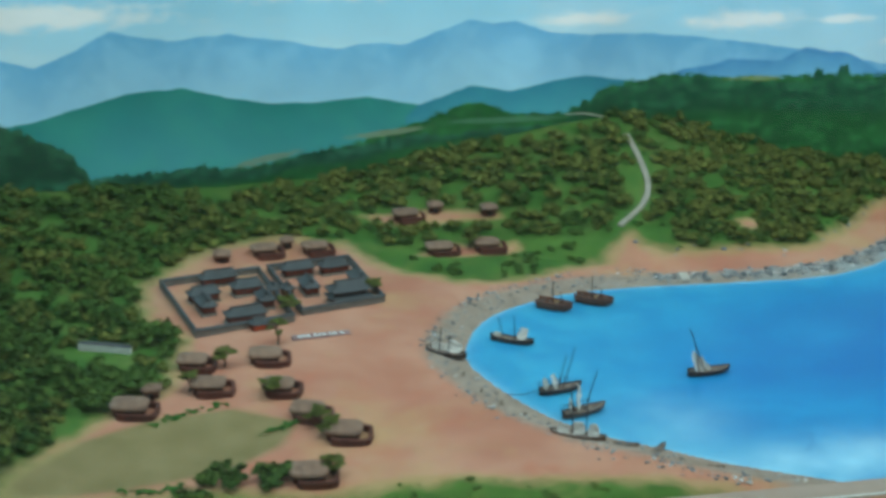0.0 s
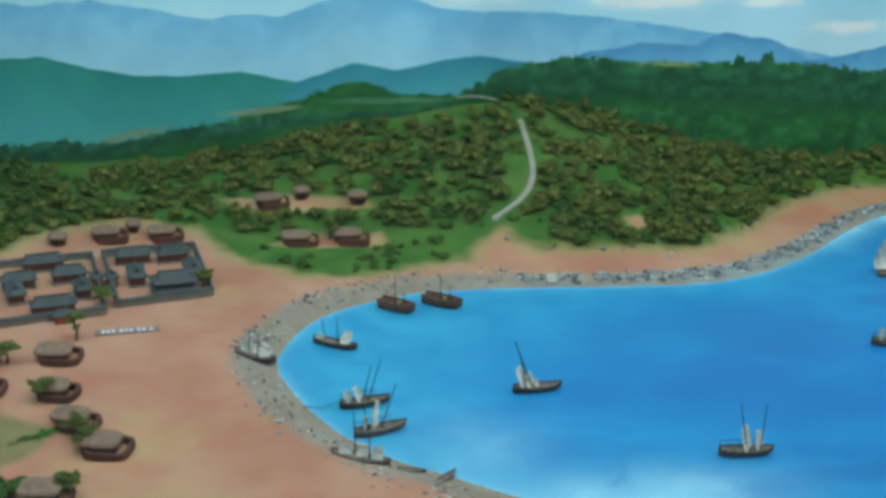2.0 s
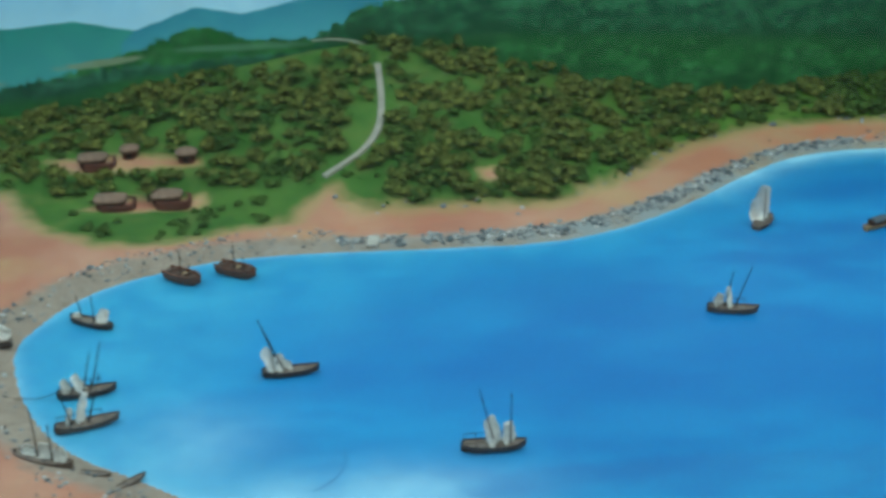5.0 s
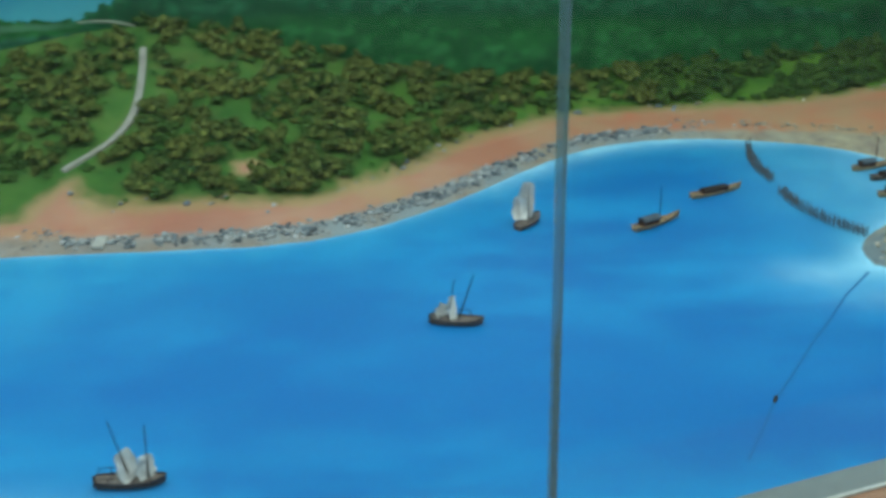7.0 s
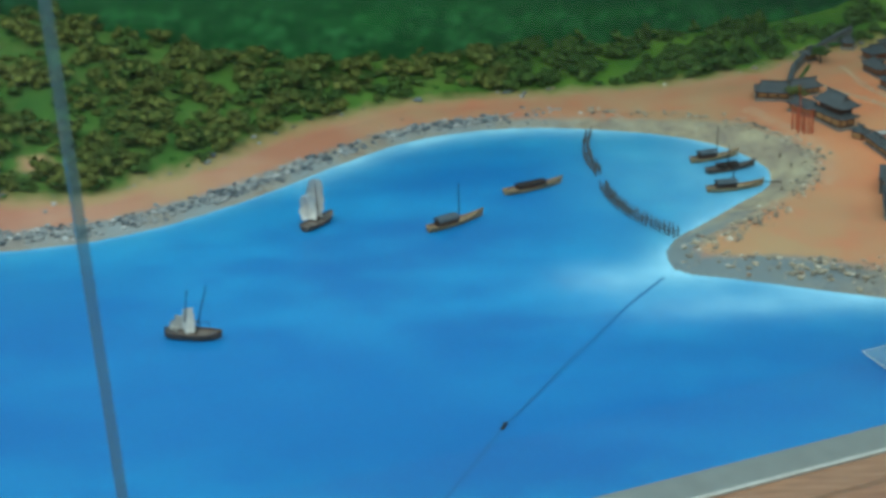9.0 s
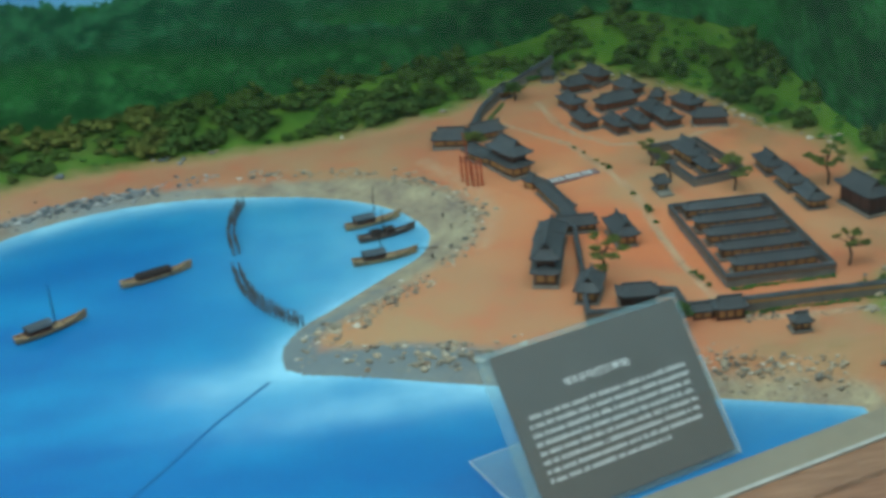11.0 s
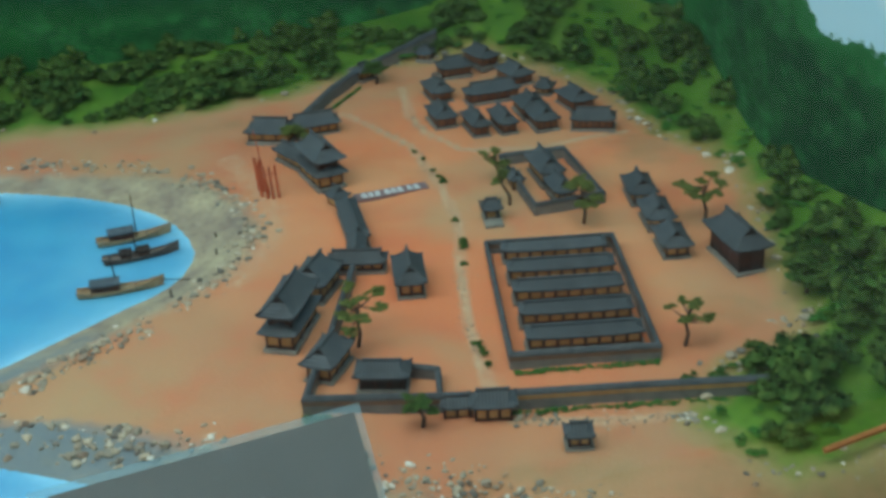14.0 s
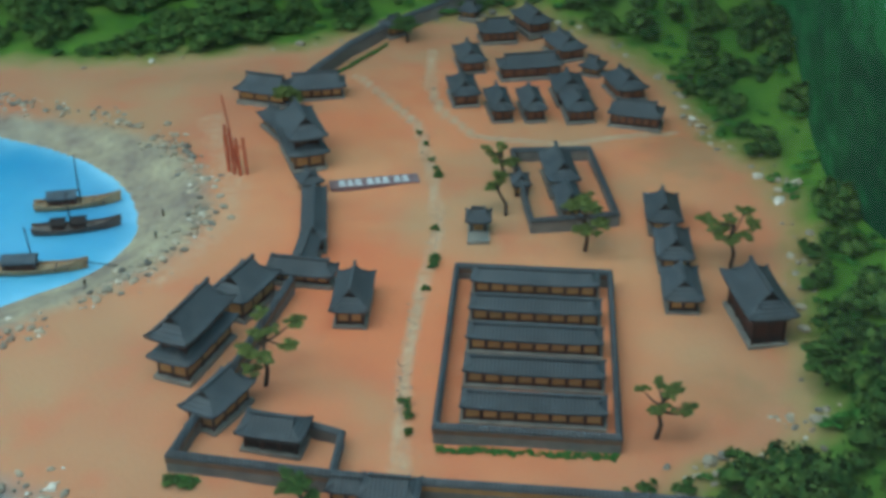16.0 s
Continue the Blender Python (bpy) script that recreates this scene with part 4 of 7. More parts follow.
def add_body(home, bl, bw, z0, z1, bays, ends, core, panel):
    """Walls with posts, beams and infill panels."""
    bm = bmesh.new()
    box(bm, -bl / 2 + 0.001, -bw / 2 + 0.001, z0, bl / 2 - 0.001, bw / 2 - 0.001, z1)
    part("wall", bm, core, home)
    h = z1 - z0
    bm = bmesh.new()
    for y in (-bw / 2, bw / 2):
        box(bm, -bl / 2, y - 0.0012, z1 - 0.003, bl / 2, y + 0.0012, z1)
    for x in (-bl / 2, bl / 2):
        box(bm, x - 0.0012, -bw / 2, z1 - 0.0031, x + 0.0012, bw / 2, z1 - 0.0001)
    part("beam", bm, M["wood"], home)
    posts = {(round(-bl / 2 + bl * i / bays, 5), s * bw / 2) for i in range(bays + 1) for s in (-1, 1)}
    posts |= {(s * bl / 2, round(-bw / 2 + bw * i / ends, 5)) for i in range(ends + 1) for s in (-1, 1)}
    bm = bmesh.new()
    rod(bm, (0, 0, z0), (0, 0, z1), 0.0014, sides=6)
    shared = data_of("post", bm, M["wood"])
    for x, y in sorted(posts):
        part("post", shared, None, home).location = (x, y, 0)
    for n, run, across, turn in ((bays, bl, bw, 0), (ends, bw, bl, 90)):
        step = run / n
        bm = bmesh.new()
        box(bm, -step / 2 + 0.002, -0.0006, z0 + h * 0.22, step / 2 - 0.002, 0.0006, z1 - h * 0.24)
        data = data_of("panel", bm, panel)
        for s in (-1, 1):
            for i in range(n):
                a = -run / 2 + step * (i + 0.5)
                ob = part("panel", data, None, home)
                ob.matrix_local = pose(a, s * across / 2, 0) if not turn else pose(s * across / 2, a, 0, 0, 0, 90)


def hall(name, x, y, deg, L, W, eave, rise, label, bays=3, ends=2, over=0.008, group="", z=None, core=None, panel=None, storeys=1, stone=True, gabled=True):
    home = root(name, x, y, (hz(x, y) if z is None else z) - 0.001, deg, label, "building", group)
    bl, bw = L - 2 * over, W - 2 * over
    z0 = 0.005 if stone else 0.0
    if stone:
        bm = bmesh.new()
        box(bm, -bl / 2 - 0.005, -bw / 2 - 0.005, -0.004, bl / 2 + 0.005, bw / 2 + 0.005, z0)
        part("platform", bm, M["stone"], home, "pale stone platform")
    core, panel = core or M["wood"], panel or M["plaster"]
    if storeys == 1:
        add_body(home, bl, bw, z0, eave + 0.002, bays, ends, core, panel)
    else:
        low = eave * 0.54
        add_body(home, bl, bw, z0, low + 0.001, bays, ends, core, panel)
        bm, gable, _ = roof_meshes(L + 0.002, W + 0.002, rise * 0.5, low, 0.003, False)
        gable.free()
        part("lower_roof", bm, M["roof"], home, "dark grey tiled skirt roof")
        add_body(home, bl * 0.84, bw * 0.80, low + 0.002, eave + 0.002, bays, ends, M["dark_wood"], M["wood"])
    add_roof(home, L, W, rise, eave, gabled)
    return home


def roofed_wall(name, points, height, label, thick=0.008, cope=0.018, group="", base=None, material=None, band=None):
    """A stone wall with a tiled coping along a line, and a plastered band below it; each run and its coping is a part."""
    x0, y0 = points[0]
    z0 = hz(x0, y0) if base is None else base
    home = root(name, x0, y0, z0, 0, label, "wall", group)
    flat = [Vector((x - x0, y - y0, 0)) for x, y in points]
    runs = [(q - p).normalized() for p, q in zip(flat[:-1], flat[1:])]
    closed = (flat[0] - flat[-1]).length < 1e-6

    def mitre(i):
        before = runs[i - 1] if i > 0 else runs[-1] if closed else runs[0]
        after = runs[i] if i < len(runs) else runs[0] if closed else runs[-1]
        n1, n2 = Vector((-before.y, before.x, 0)), Vector((-after.y, after.x, 0))
        both = (n1 + n2).normalized()
        return both / max(both.dot(n1), 0.5)

    for i, (a, b) in enumerate(zip(flat[:-1], flat[1:])):
        (ax, ay), (bx, by) = points[i], points[i + 1]
        za, zb = ((hz(ax, ay) - z0, hz(bx, by) - z0) if base is None else (0, 0))
        sa, sb = mitre(i), mitre(i + 1)
        bm = bmesh.new()
        v = [bm.verts.new(p + side * s * thick / 2 + Vector((0, 0, h))) for p, side, zz in ((a, sa, za), (b, sb, zb)) for s, h in ((-1, zz - 0.01), (1, zz - 0.01), (1, zz + height), (-1, zz + height))]
        for f in ((0, 1, 2, 3), (4, 7, 6, 5), (0, 4, 5, 1), (1, 5, 6, 2), (2, 6, 7, 3), (3, 7, 4, 0)):
            bm.faces.new([v[j] for j in f])
        run = part("wall_run", bm, material or M["wall_stone"], home)
        if band:
            bm = bmesh.new()
            v = [bm.verts.new(p + side * s * (thick / 2 + 0.0007) + Vector((0, 0, zz + h))) for p, side, zz in ((a, sa, za), (b, sb, zb)) for s, h in ((-1, height * 0.66), (1, height * 0.66), (1, height * 0.92), (-1, height * 0.92))]
            for f in ((0, 1, 2, 3), (4, 7, 6, 5), (0, 4, 5, 1), (1, 5, 6, 2), (2, 6, 7, 3), (3, 7, 4, 0)):
                bm.faces.new([v[j] for j in f])
            part("plaster_band", bm, M[band], run, "ochre plastered band")
        bm = bmesh.new()
        prof = ((-0.5, 0.0), (-0.42, 0.0025), (-0.1, 0.0060), (0.1, 0.0060), (0.42, 0.0025), (0.5, 0.0))
        ring = [[bm.verts.new(p + side * s * cope + Vector((0, 0, zz + height + h))) for s, h in prof] for p, side, zz in ((a, sa, za), (b, sb, zb))]
        k = len(prof)
        for i in range(k):
            bm.faces.new((ring[0][i], ring[1][i], ring[1][(i + 1) % k], ring[0][(i + 1) % k]))
        bm.faces.new(ring[0])
        bm.faces.new(ring[1])
        part("coping", bm, M["roof"], run, "dark grey tiled coping")
    return home


def build_east_village():
    one = "tiled houses of the upper quarter"
    for x, y, deg, L, W, bays, ends in ((2.703, 2.915, -76, 0.085, 0.052, 3, 2), (2.700, 2.785, -78, 0.085, 0.052, 3, 2), (2.745, 3.036, 12, 0.078, 0.056, 4, 2), (2.803, 3.070, -62, 0.086, 0.054, 3, 2),
                                      (2.858, 2.975, -66, 0.088, 0.058, 3, 2), (2.802, 2.882, 13, 0.122, 0.046, 5, 2), (2.757, 2.735, -78, 0.092, 0.042, 3, 2), (2.806, 2.738, -79, 0.092, 0.042, 3, 2),
                                      (2.863, 2.80, -80, 0.085, 0.060, 3, 2), (2.876, 2.735, -80, 0.080, 0.054, 3, 3), (2.950, 2.818, -70, 0.088, 0.058, 3, 2), (2.962, 2.705, -12, 0.094, 0.046, 6, 2)):
        hall("tiled_house", x, y + 0.014, deg, L * 0.86, W * 0.86, 0.024, 0.016, "grey-tiled timber house with brown panels on bare earth", bays, ends, 0.006, group=one, panel=M["brown_panel"])
    for x, y, deg in ((2.904, 2.908, -25), (2.694, 3.125, -15)):
        hall("tiled_shed", x, y, deg, 0.036, 0.034, 0.018, 0.014, "small square grey-tiled timber shed", 2, 2, 0.006, group=one)
    hall("long_hall", 2.470, 2.795, 12, 0.094, 0.040, 0.024, 0.018, "long grey-tiled hall with red-brown posts beside the gate", 5, 2)
    hall("side_hall", 2.394, 2.782, -14, 0.090, 0.050, 0.024, 0.020, "grey-tiled hall with upturned eaves near the shore", 3, 2)
    hall("gate_tower", 2.482, 2.585, -68, 0.100, 0.056, 0.054, 0.024, "two-storey grey-tiled gate tower above the shore", 3, 2, storeys=2)
    hall("side_shed", 2.436, 2.662, -56, 0.086, 0.036, 0.022, 0.014, "low grey-tiled shed beside the gate tower", 3, 2)
    hall("harbour_pavilion", 2.441, 2.088, 72, 0.108, 0.052, 0.056, 0.024, "two-storey grey-tiled pavilion on a stone platform", 3, 2, storeys=2)
    hall("rear_hall", 2.474, 2.198, 68, 0.082, 0.056, 0.032, 0.022, "tall grey-tiled hall behind the harbour pavilion", 3, 2)
    hall("corner_house", 2.489, 1.988, 66, 0.076, 0.046, 0.028, 0.020, "grey-tiled house at the corner of the wall", 3, 2)
    hall("store_house", 2.556, 1.940, -9, 0.070, 0.042, 0.026, 0.013, "grey-tiled storehouse with dark timber walls", 3, 2, core=M["dark_wood"], panel=M["dark_wood"])
    hall("link_hall", 2.533, 2.253, -7, 0.088, 0.032, 0.020, 0.014, "narrow grey-tiled passage hall", 5, 1)
    hall("small_hall", 2.604, 2.193, 91, 0.088, 0.046, 0.027, 0.020, "small grey-tiled hall on a pale stone base", 3, 2)
    hall("court_house", 2.846, 2.522, -80, 0.088, 0.044, 0.029, 0.020, "narrow grey-tiled house inside a walled court", 3, 2)
    hall("court_hall", 2.858, 2.446, -80, 0.066, 0.036, 0.023, 0.016, "low grey-tiled front hall of the walled court", 2, 2)
    for x, y, n in ((2.979, 2.412, 0), (2.985, 2.320, 0), (2.987, 2.228, 0)):
        hall("row_house", x, y + 0.008, -89, 0.074, 0.046, 0.024, 0.018, "grey-tiled house in a row with ochre front panels", 3, 2, group="houses in a row")
    hall("upper_hall", 3.068, 2.188, -79, 0.108, 0.058, 0.044, 0.024, "tall grey-tiled hall with dark timber walls beside the slope", 3, 2, 0.011, core=M["dark_wood"], panel=M["wood"])
    for y in (2.241, 2.181, 2.122, 2.059, 1.996):
        hall("barrack", 2.816, y + 0.002, -2.0, 0.152, 0.032, 0.0225, 0.010, "long grey-tiled barrack with eight ochre window panels", 8, 2, 0.005, group="barracks in a walled yard", panel=M["plaster"])
    hall("wall_gate", 2.682, 1.855, -4, 0.058, 0.036, 0.024, 0.014, "small tiled gatehouse in the boundary wall", 3, 1, stone=False)
    hall("gate_wing", 2.640, 1.864, -4, 0.040, 0.024, 0.018, 0.010, "low tiled wing beside the gatehouse", 2, 1, 0.005, stone=False)
    hall("gate_kiosk", 2.771, 1.782, -3, 0.035, 0.029, 0.021, 0.011, "small open tiled kiosk with timber posts outside the wall", 2, 2, 0.006)
    hall("wall_tower", 2.566, 3.055, 40, 0.040, 0.036, 0.022, 0.014, "small tiled lookout on the northern wall", 2, 2, 0.006)

    # the shrine on its plinth
    home = root("shrine", 2.742, 2.385, hz(2.742, 2.385), 2, "tiny tiled shrine on a pale stone plinth", "shrine")
    bm = bmesh.new()
    box(bm, -0.014, -0.034, -0.004, 0.014, 0.016, 0.006)
    part("plinth", bm, M["stone"], home, "pale stone plinth")
    bm = bmesh.new()
    rod(bm, (0, 0, 0.006), (0, 0, 0.024), 0.0014)
    shared = data_of("post", bm, M["dark_wood"])
    for x in (-0.009, 0.009):
        for y in (-0.008, 0.01):
            part("post", shared, None, home).location = (x, y, 0)
    bm = bmesh.new()
    box(bm, -0.006, -0.005, 0.006, 0.006, 0.007, 0.018)
    part("altar", bm, M["plaster"], home)
    add_roof(home, 0.034, 0.032, 0.012, 0.023, False, 0.003)

    # walls
    roofed_wall("barrack_wall", [(2.721, 2.268), (2.905, 2.261), (2.902, 1.948), (2.717, 1.956), (2.721, 2.268)], 0.018, "grey stone yard wall with tiled coping round the barracks", 0.0045, 0.0072, band="mud_pale")
    roofed_wall("court_wall", [(2.781, 2.588), (2.890, 2.600), (2.921, 2.411), (2.811, 2.386), (2.781, 2.588)], 0.016, "low stone court wall with tiled coping", 0.0045, 0.0070)
    roofed_wall("boundary_wall", [(2.526, 2.225), (2.514, 2.163), (2.490, 2.03), (2.470, 1.945), (2.461, 1.895), (2.624, 1.875), (2.655, 1.872)], 0.020,
                "grey stone boundary wall with tiled coping", 0.007, 0.0095, band="mud_pale")
    roofed_wall("boundary_wall", [(2.702, 1.869), (2.86, 1.862), (3.01, 1.853)], 0.020, "grey stone boundary wall with a thin ochre band", 0.007, 0.0095, band="plaster")
    roofed_wall("inner_wall", [(2.584, 1.958), (2.624, 1.943), (2.622, 1.882)], 0.015, "thin pale inner yard wall", 0.004, 0.008)
    roofed_wall("north_wall", [(2.452, 2.845), (2.50, 2.965), (2.559, 3.055), (2.646, 3.135), (2.72, 3.18)], 0.020, "stone wall with tiled coping climbing to the wood", 0.010, 0.013)
    for x, y, deg, L, W, n in ((2.529, 2.386, -82, 0.140, 0.034, 5), (2.533, 2.292, -92, 0.076, 0.030, 3)):
        hall("corridor", x, y, deg, L, W, 0.022, 0.011, "narrow tiled corridor between the gate tower and the passage hall", n, 1, 0.006, group="corridor halls")
    hall("corridor_gate", 2.507, 2.486, -60, 0.036, 0.032, 0.020, 0.012, "tiny tiled gate at the foot of the gate tower", 1, 1, 0.006, stone=False)
    hall("court_gate", 2.794, 2.500, 98, 0.036, 0.026, 0.018, 0.010, "tiny tiled gate in the court wall", 1, 1, 0.005, stone=False)

    # the red pillars by the shore
    home = root("red_pillars", 2.397, 2.545, hz(2.397, 2.545), 0, "cluster of red lacquered ceremonial pillars", "pillars")
    bm = bmesh.new()
    rod(bm, (0, 0, -0.004), (-0.003, 0.001, 0.058), 0.0026, 0.0022)
    shared = data_of("pillar", bm, M["red"])
    for x, y in ((-0.018, 0.022), (-0.010, 0.014), (-0.002, -0.016), (0.007, -0.019), (0.016, -0.016), (-0.012, -0.006)):
        part("pillar", shared, None, home).location = (x, y, 0)
    bm = bmesh.new()
    rod(bm, (-0.020, 0.022, 0.044), (-0.012, 0.014, 0.044), 0.0014)
    rod(bm, (-0.006, -0.017, 0.044), (0.015, -0.017, 0.044), 0.0014)
    part("crossbeam", bm, M["red"], home)
    for a, b in (((0.0, 0.0, -0.004), (-0.016, 0.006, 0.112)),):
        bm = bmesh.new()
        rod(bm, a, b, 0.0022, 0.0010)
        part("flagpole", bm, M["red"], home)


def thatch_roof(L, W, rise, z, seed):
    """A low hipped straw roof with a thick rounded edge, a soft ridge and a sagging outline."""
    bm = bmesh.new()
    rings = [(0.10, -0.001), (0.97, -0.002), (1.02, 0.002), (0.98, 0.008), (0.80, 0.50), (0.55, 0.76), (0.28, 0.95), (0.06, 1.0)]
    cols, last, rows = 22, None, []
    for r, h in rings:
        hh = z + (h if abs(h) < 0.02 else h * rise)
        row = []
        for i in range(cols):
            a = 2 * math.pi * i / cols
            c, s = math.cos(a), math.sin(a)
            k = (abs(c) ** 5 + abs(s) ** 5) ** (-1 / 5)
            wob = 1 + 0.045 * noise.noise((c * 2 + seed, s * 2, r * 2))
            row.append(bm.verts.new((c * k * wob * (L - W * (1 - r)) / 2, s * k * r * W / 2 * wob, hh + 0.0016 * noise.noise((c * 3, s * 3 + seed, r * 5)))))
        if last:
            for i in range(cols):
                bm.faces.new((last[i], last[(i + 1) % cols], row[(i + 1) % cols], row[i]))
        last = row
        rows.append(row)
    bm.faces.new(rows[0])
    bm.faces.new(rows[-1])
    return bm


def hut(x, y, deg, L, W, label, yard=1.0, group="thatched huts of the fishing village", z=None):
    home = root("thatched_hut", x, y, (hz(x, y) if z is None else z) - 0.001, deg, label, "hut", group)
    bm = bmesh.new()
    box(bm, -L * 0.42 + 0.006, -W / 2 + 0.007, -0.003, L * 0.42 - 0.006, W / 2 - 0.007, 0.021)
    bmesh.ops.bevel(bm, geom=[e for e in bm.edges if abs(e.verts[0].co.z - e.verts[1].co.z) > 0.01], offset=0.006, segments=2, affect="EDGES")
    part("wall", bm, M["mud"], home)
    part("roof", thatch_roof(L * 0.86, W * 1.0, 0.016, 0.020, x * 40), M["thatch"], home, "grey-brown straw thatch", True)
    bm = bmesh.new()
    box(bm, -0.006, -W / 2 + 0.0045, 0, 0.006, -W / 2 + 0.008, 0.015)
    part("door", bm, M["dark_wood"], home)
    if yard:
        bm = bmesh.new()
        a0, a1, k = -150, 125, 18
        rows = []
        for i in range(k + 1):
            a = radians(a0 + (a1 - a0) * i / k)
            c, s = math.cos(a), math.sin(a)
            f = (abs(c) ** 5 + abs(s) ** 5) ** (-1 / 5)
            px, py = L * 0.19 * yard + c * f * (L * 0.43), -W * 0.04 + s * f * (W * 0.57)
            h = 0.015 + 0.003 * noise.noise((px * 60, py * 60, 1))
            rows.append([bm.verts.new((px + c * o, py + s * o, zz)) for o, zz in ((-0.005, -0.004), (0.005, -0.004), (0.0042, h), (-0.0042, h))])
        for p, q in zip(rows[:-1], rows[1:]):
            for i in range(4):
                bm.faces.new((p[i], q[i], q[(i + 1) % 4], p[(i + 1) % 4]))
        bm.faces.new(rows[0])
        bm.faces.new(rows[-1])
        part("yard_wall", bm, M["mud"], home, "low brown mud yard wall")
    return home


def build_west_village():
    rough = "thatched hut with brown mud walls and a walled yard"
    for x, y, deg, L, W in ((-0.80, 1.80, -8, 0.088, 0.060), (-0.965, 1.79, -14, 0.080, 0.056), (-0.935, 1.655, -6, 0.088, 0.056), (-1.10, 1.57, -12, 0.092, 0.060),
                            (-0.785, 1.63, -16, 0.080, 0.056), (-0.735, 1.497, -20, 0.082, 0.056), (-0.672, 1.392, -14, 0.090, 0.062), (-0.760, 1.225, -6, 0.086, 0.058)):
        hut(x, y, deg, L, W, rough)
    hut(-1.055, 1.645, -10, 0.050, 0.042, "small thatched hut without a yard", 0)
    for x, y, deg, L, W, yard in ((-0.750, 2.530, 6, 0.086, 0.056, 1), (-0.607, 2.535, 6, 0.086, 0.056, 1), (-0.868, 2.492, 0, 0.058, 0.046, 0), (-0.682, 2.572, 0, 0.046, 0.040, 0)):
        hut(x, y, deg, L, W, "thatched hut with mud walls behind the tiled courts", yard, "thatched huts behind the courts")
    for x, y, deg, L, W, yard in ((-0.322, 2.680, 6, 0.088, 0.058, 1), (-0.229, 2.695, 0, 0.056, 0.044, 0), (-0.078, 2.638, -4, 0.062, 0.048, 0), (-0.255, 2.495, 0, 0.092, 0.060, 1), (-0.118, 2.492, -2, 0.090, 0.058, 1)):
        hut(x, y, deg, L, W, "thatched hut with mud walls in a sandy clearing", yard, "thatched huts in the clearings")
    two = "tiled houses in the twin courts"
    tell = "grey-tiled house with red-brown timber walls"
    for x, y, deg, L, W in ((-0.885, 2.325, 15, 0.105, 0.042), (-0.927, 2.205, 15, 0.085, 0.042), (-0.815, 2.245, 15, 0.086, 0.046), (-0.925, 2.135, 105, 0.078, 0.044), (-0.830, 2.050, 15, 0.105, 0.046), (-0.775, 2.155, 100, 0.072, 0.044),
                            (-0.672, 2.365, 13, 0.092, 0.044), (-0.572, 2.372, 13, 0.085, 0.044), (-0.655, 2.235, 100, 0.082, 0.046), (-0.520, 2.265, 100, 0.090, 0.048)):
        hall("tiled_house", x, y, deg, L, W, 0.027, 0.017, tell, 4 if L > 0.09 else 3, 2, 0.007, group=two, panel=M["red_panel"])
    hall("court_gate_house", -0.562, 2.150, 14, 0.110, 0.060, 0.040, 0.022, "two-storey grey-tiled gatehouse of the court", 4, 2, storeys=2, panel=M["red_panel"])
    for x, y in ((-0.748, 2.222), (-0.712, 2.218)):
        hall("side_gate", x, y, 105, 0.040, 0.032, 0.024, 0.014, "small tiled side gate between two courts", 1, 1, 0.006, stone=False, group="side gates of the courts")
    hall("front_gate", -0.803, 1.992, 15, 0.046, 0.034, 0.022, 0.013, "small tiled gate in the front wall of the court", 1, 1, 0.006, stone=False, panel=M["red"])
    roofed_wall("west_court_wall", [(-1.035, 2.325), (-0.775, 2.395), (-0.713, 2.035), (-0.952, 1.966), (-1.035, 2.325)], 0.017, "grey stone court wall with tiled coping", 0.006, 0.0100)
    roofed_wall("east_court_wall", [(-0.748, 2.405), (-0.522, 2.455), (-0.472, 2.135), (-0.686, 2.068), (-0.748, 2.405)], 0.017, "grey stone court wall with tiled coping beside the sand", 0.006, 0.0100)
    roofed_wall("white_wall", [(-1.222, 1.925), (-1.103, 1.89)], 0.016, "pale stone causeway wall among the trees", 0.012, 0.012, material=M["white"])


# ---- boats ----
def hull_mesh(L, B, H, stern=0.55, sheer=0.006, open_depth=0.004, slim=False):
    """A planked hull with a raised bow, a flat stern and a sunk deck: the shell and the deck."""
    stations = [(-0.5, stern, 0.6), (-0.38, 0.82, 0.3), (-0.2, 0.97, 0.08), (0.0, 1.0, 0.0), (0.2, 0.92, 0.05), (0.36, 0.66, 0.35), (0.46, 0.32, 0.8), (0.52, 0.06, 1.15)]
    if slim:
        stations = [(-0.5, stern, 0.5), (-0.38, 0.86, 0.22), (-0.2, 1.0, 0.05), (0.0, 0.93, 0.0), (0.18, 0.72, 0.12), (0.34, 0.44, 0.45), (0.46, 0.18, 0.9), (0.54, 0.04, 1.25)]
    bm, deck = bmesh.new(), bmesh.new()
    rows, top = [], []
    for s, w, up in stations:
        x, b, z = s * L, w * B / 2, H + up * sheer
        keel = 0.001 + max(0, s - 0.3) * H * 2.4
        rows.append([bm.verts.new(p) for p in ((x, -b, z), (x * 0.985, -b * 0.86, keel + (z - keel) * 0.35), (x * 0.97, -b * 0.4, keel - 0.003), (x * 0.97, b * 0.4, keel - 0.003), (x * 0.985, b * 0.86, keel + (z - keel) * 0.35), (x, b, z),
                                               (x, b * 0.86, z), (x, b * 0.84, z - open_depth), (x, -b * 0.84, z - open_depth), (x, -b * 0.86, z))])
        top.append([deck.verts.new((x, k * b * 0.85, z - open_depth + 0.0008)) for k in (-1, 0, 1)])
    k = len(rows[0])
    for p, q in zip(rows[:-1], rows[1:]):
        for i in range(k):
            bm.faces.new((p[i], q[i], q[(i + 1) % k], p[(i + 1) % k]))
    bm.faces.new(rows[0])
    bm.faces.new(rows[-1])
    for p, q in zip(top[:-1], top[1:]):
        for i in (0, 1):
            deck.faces.new((p[i], q[i], q[i + 1], p[i + 1]))
    return bm, deck


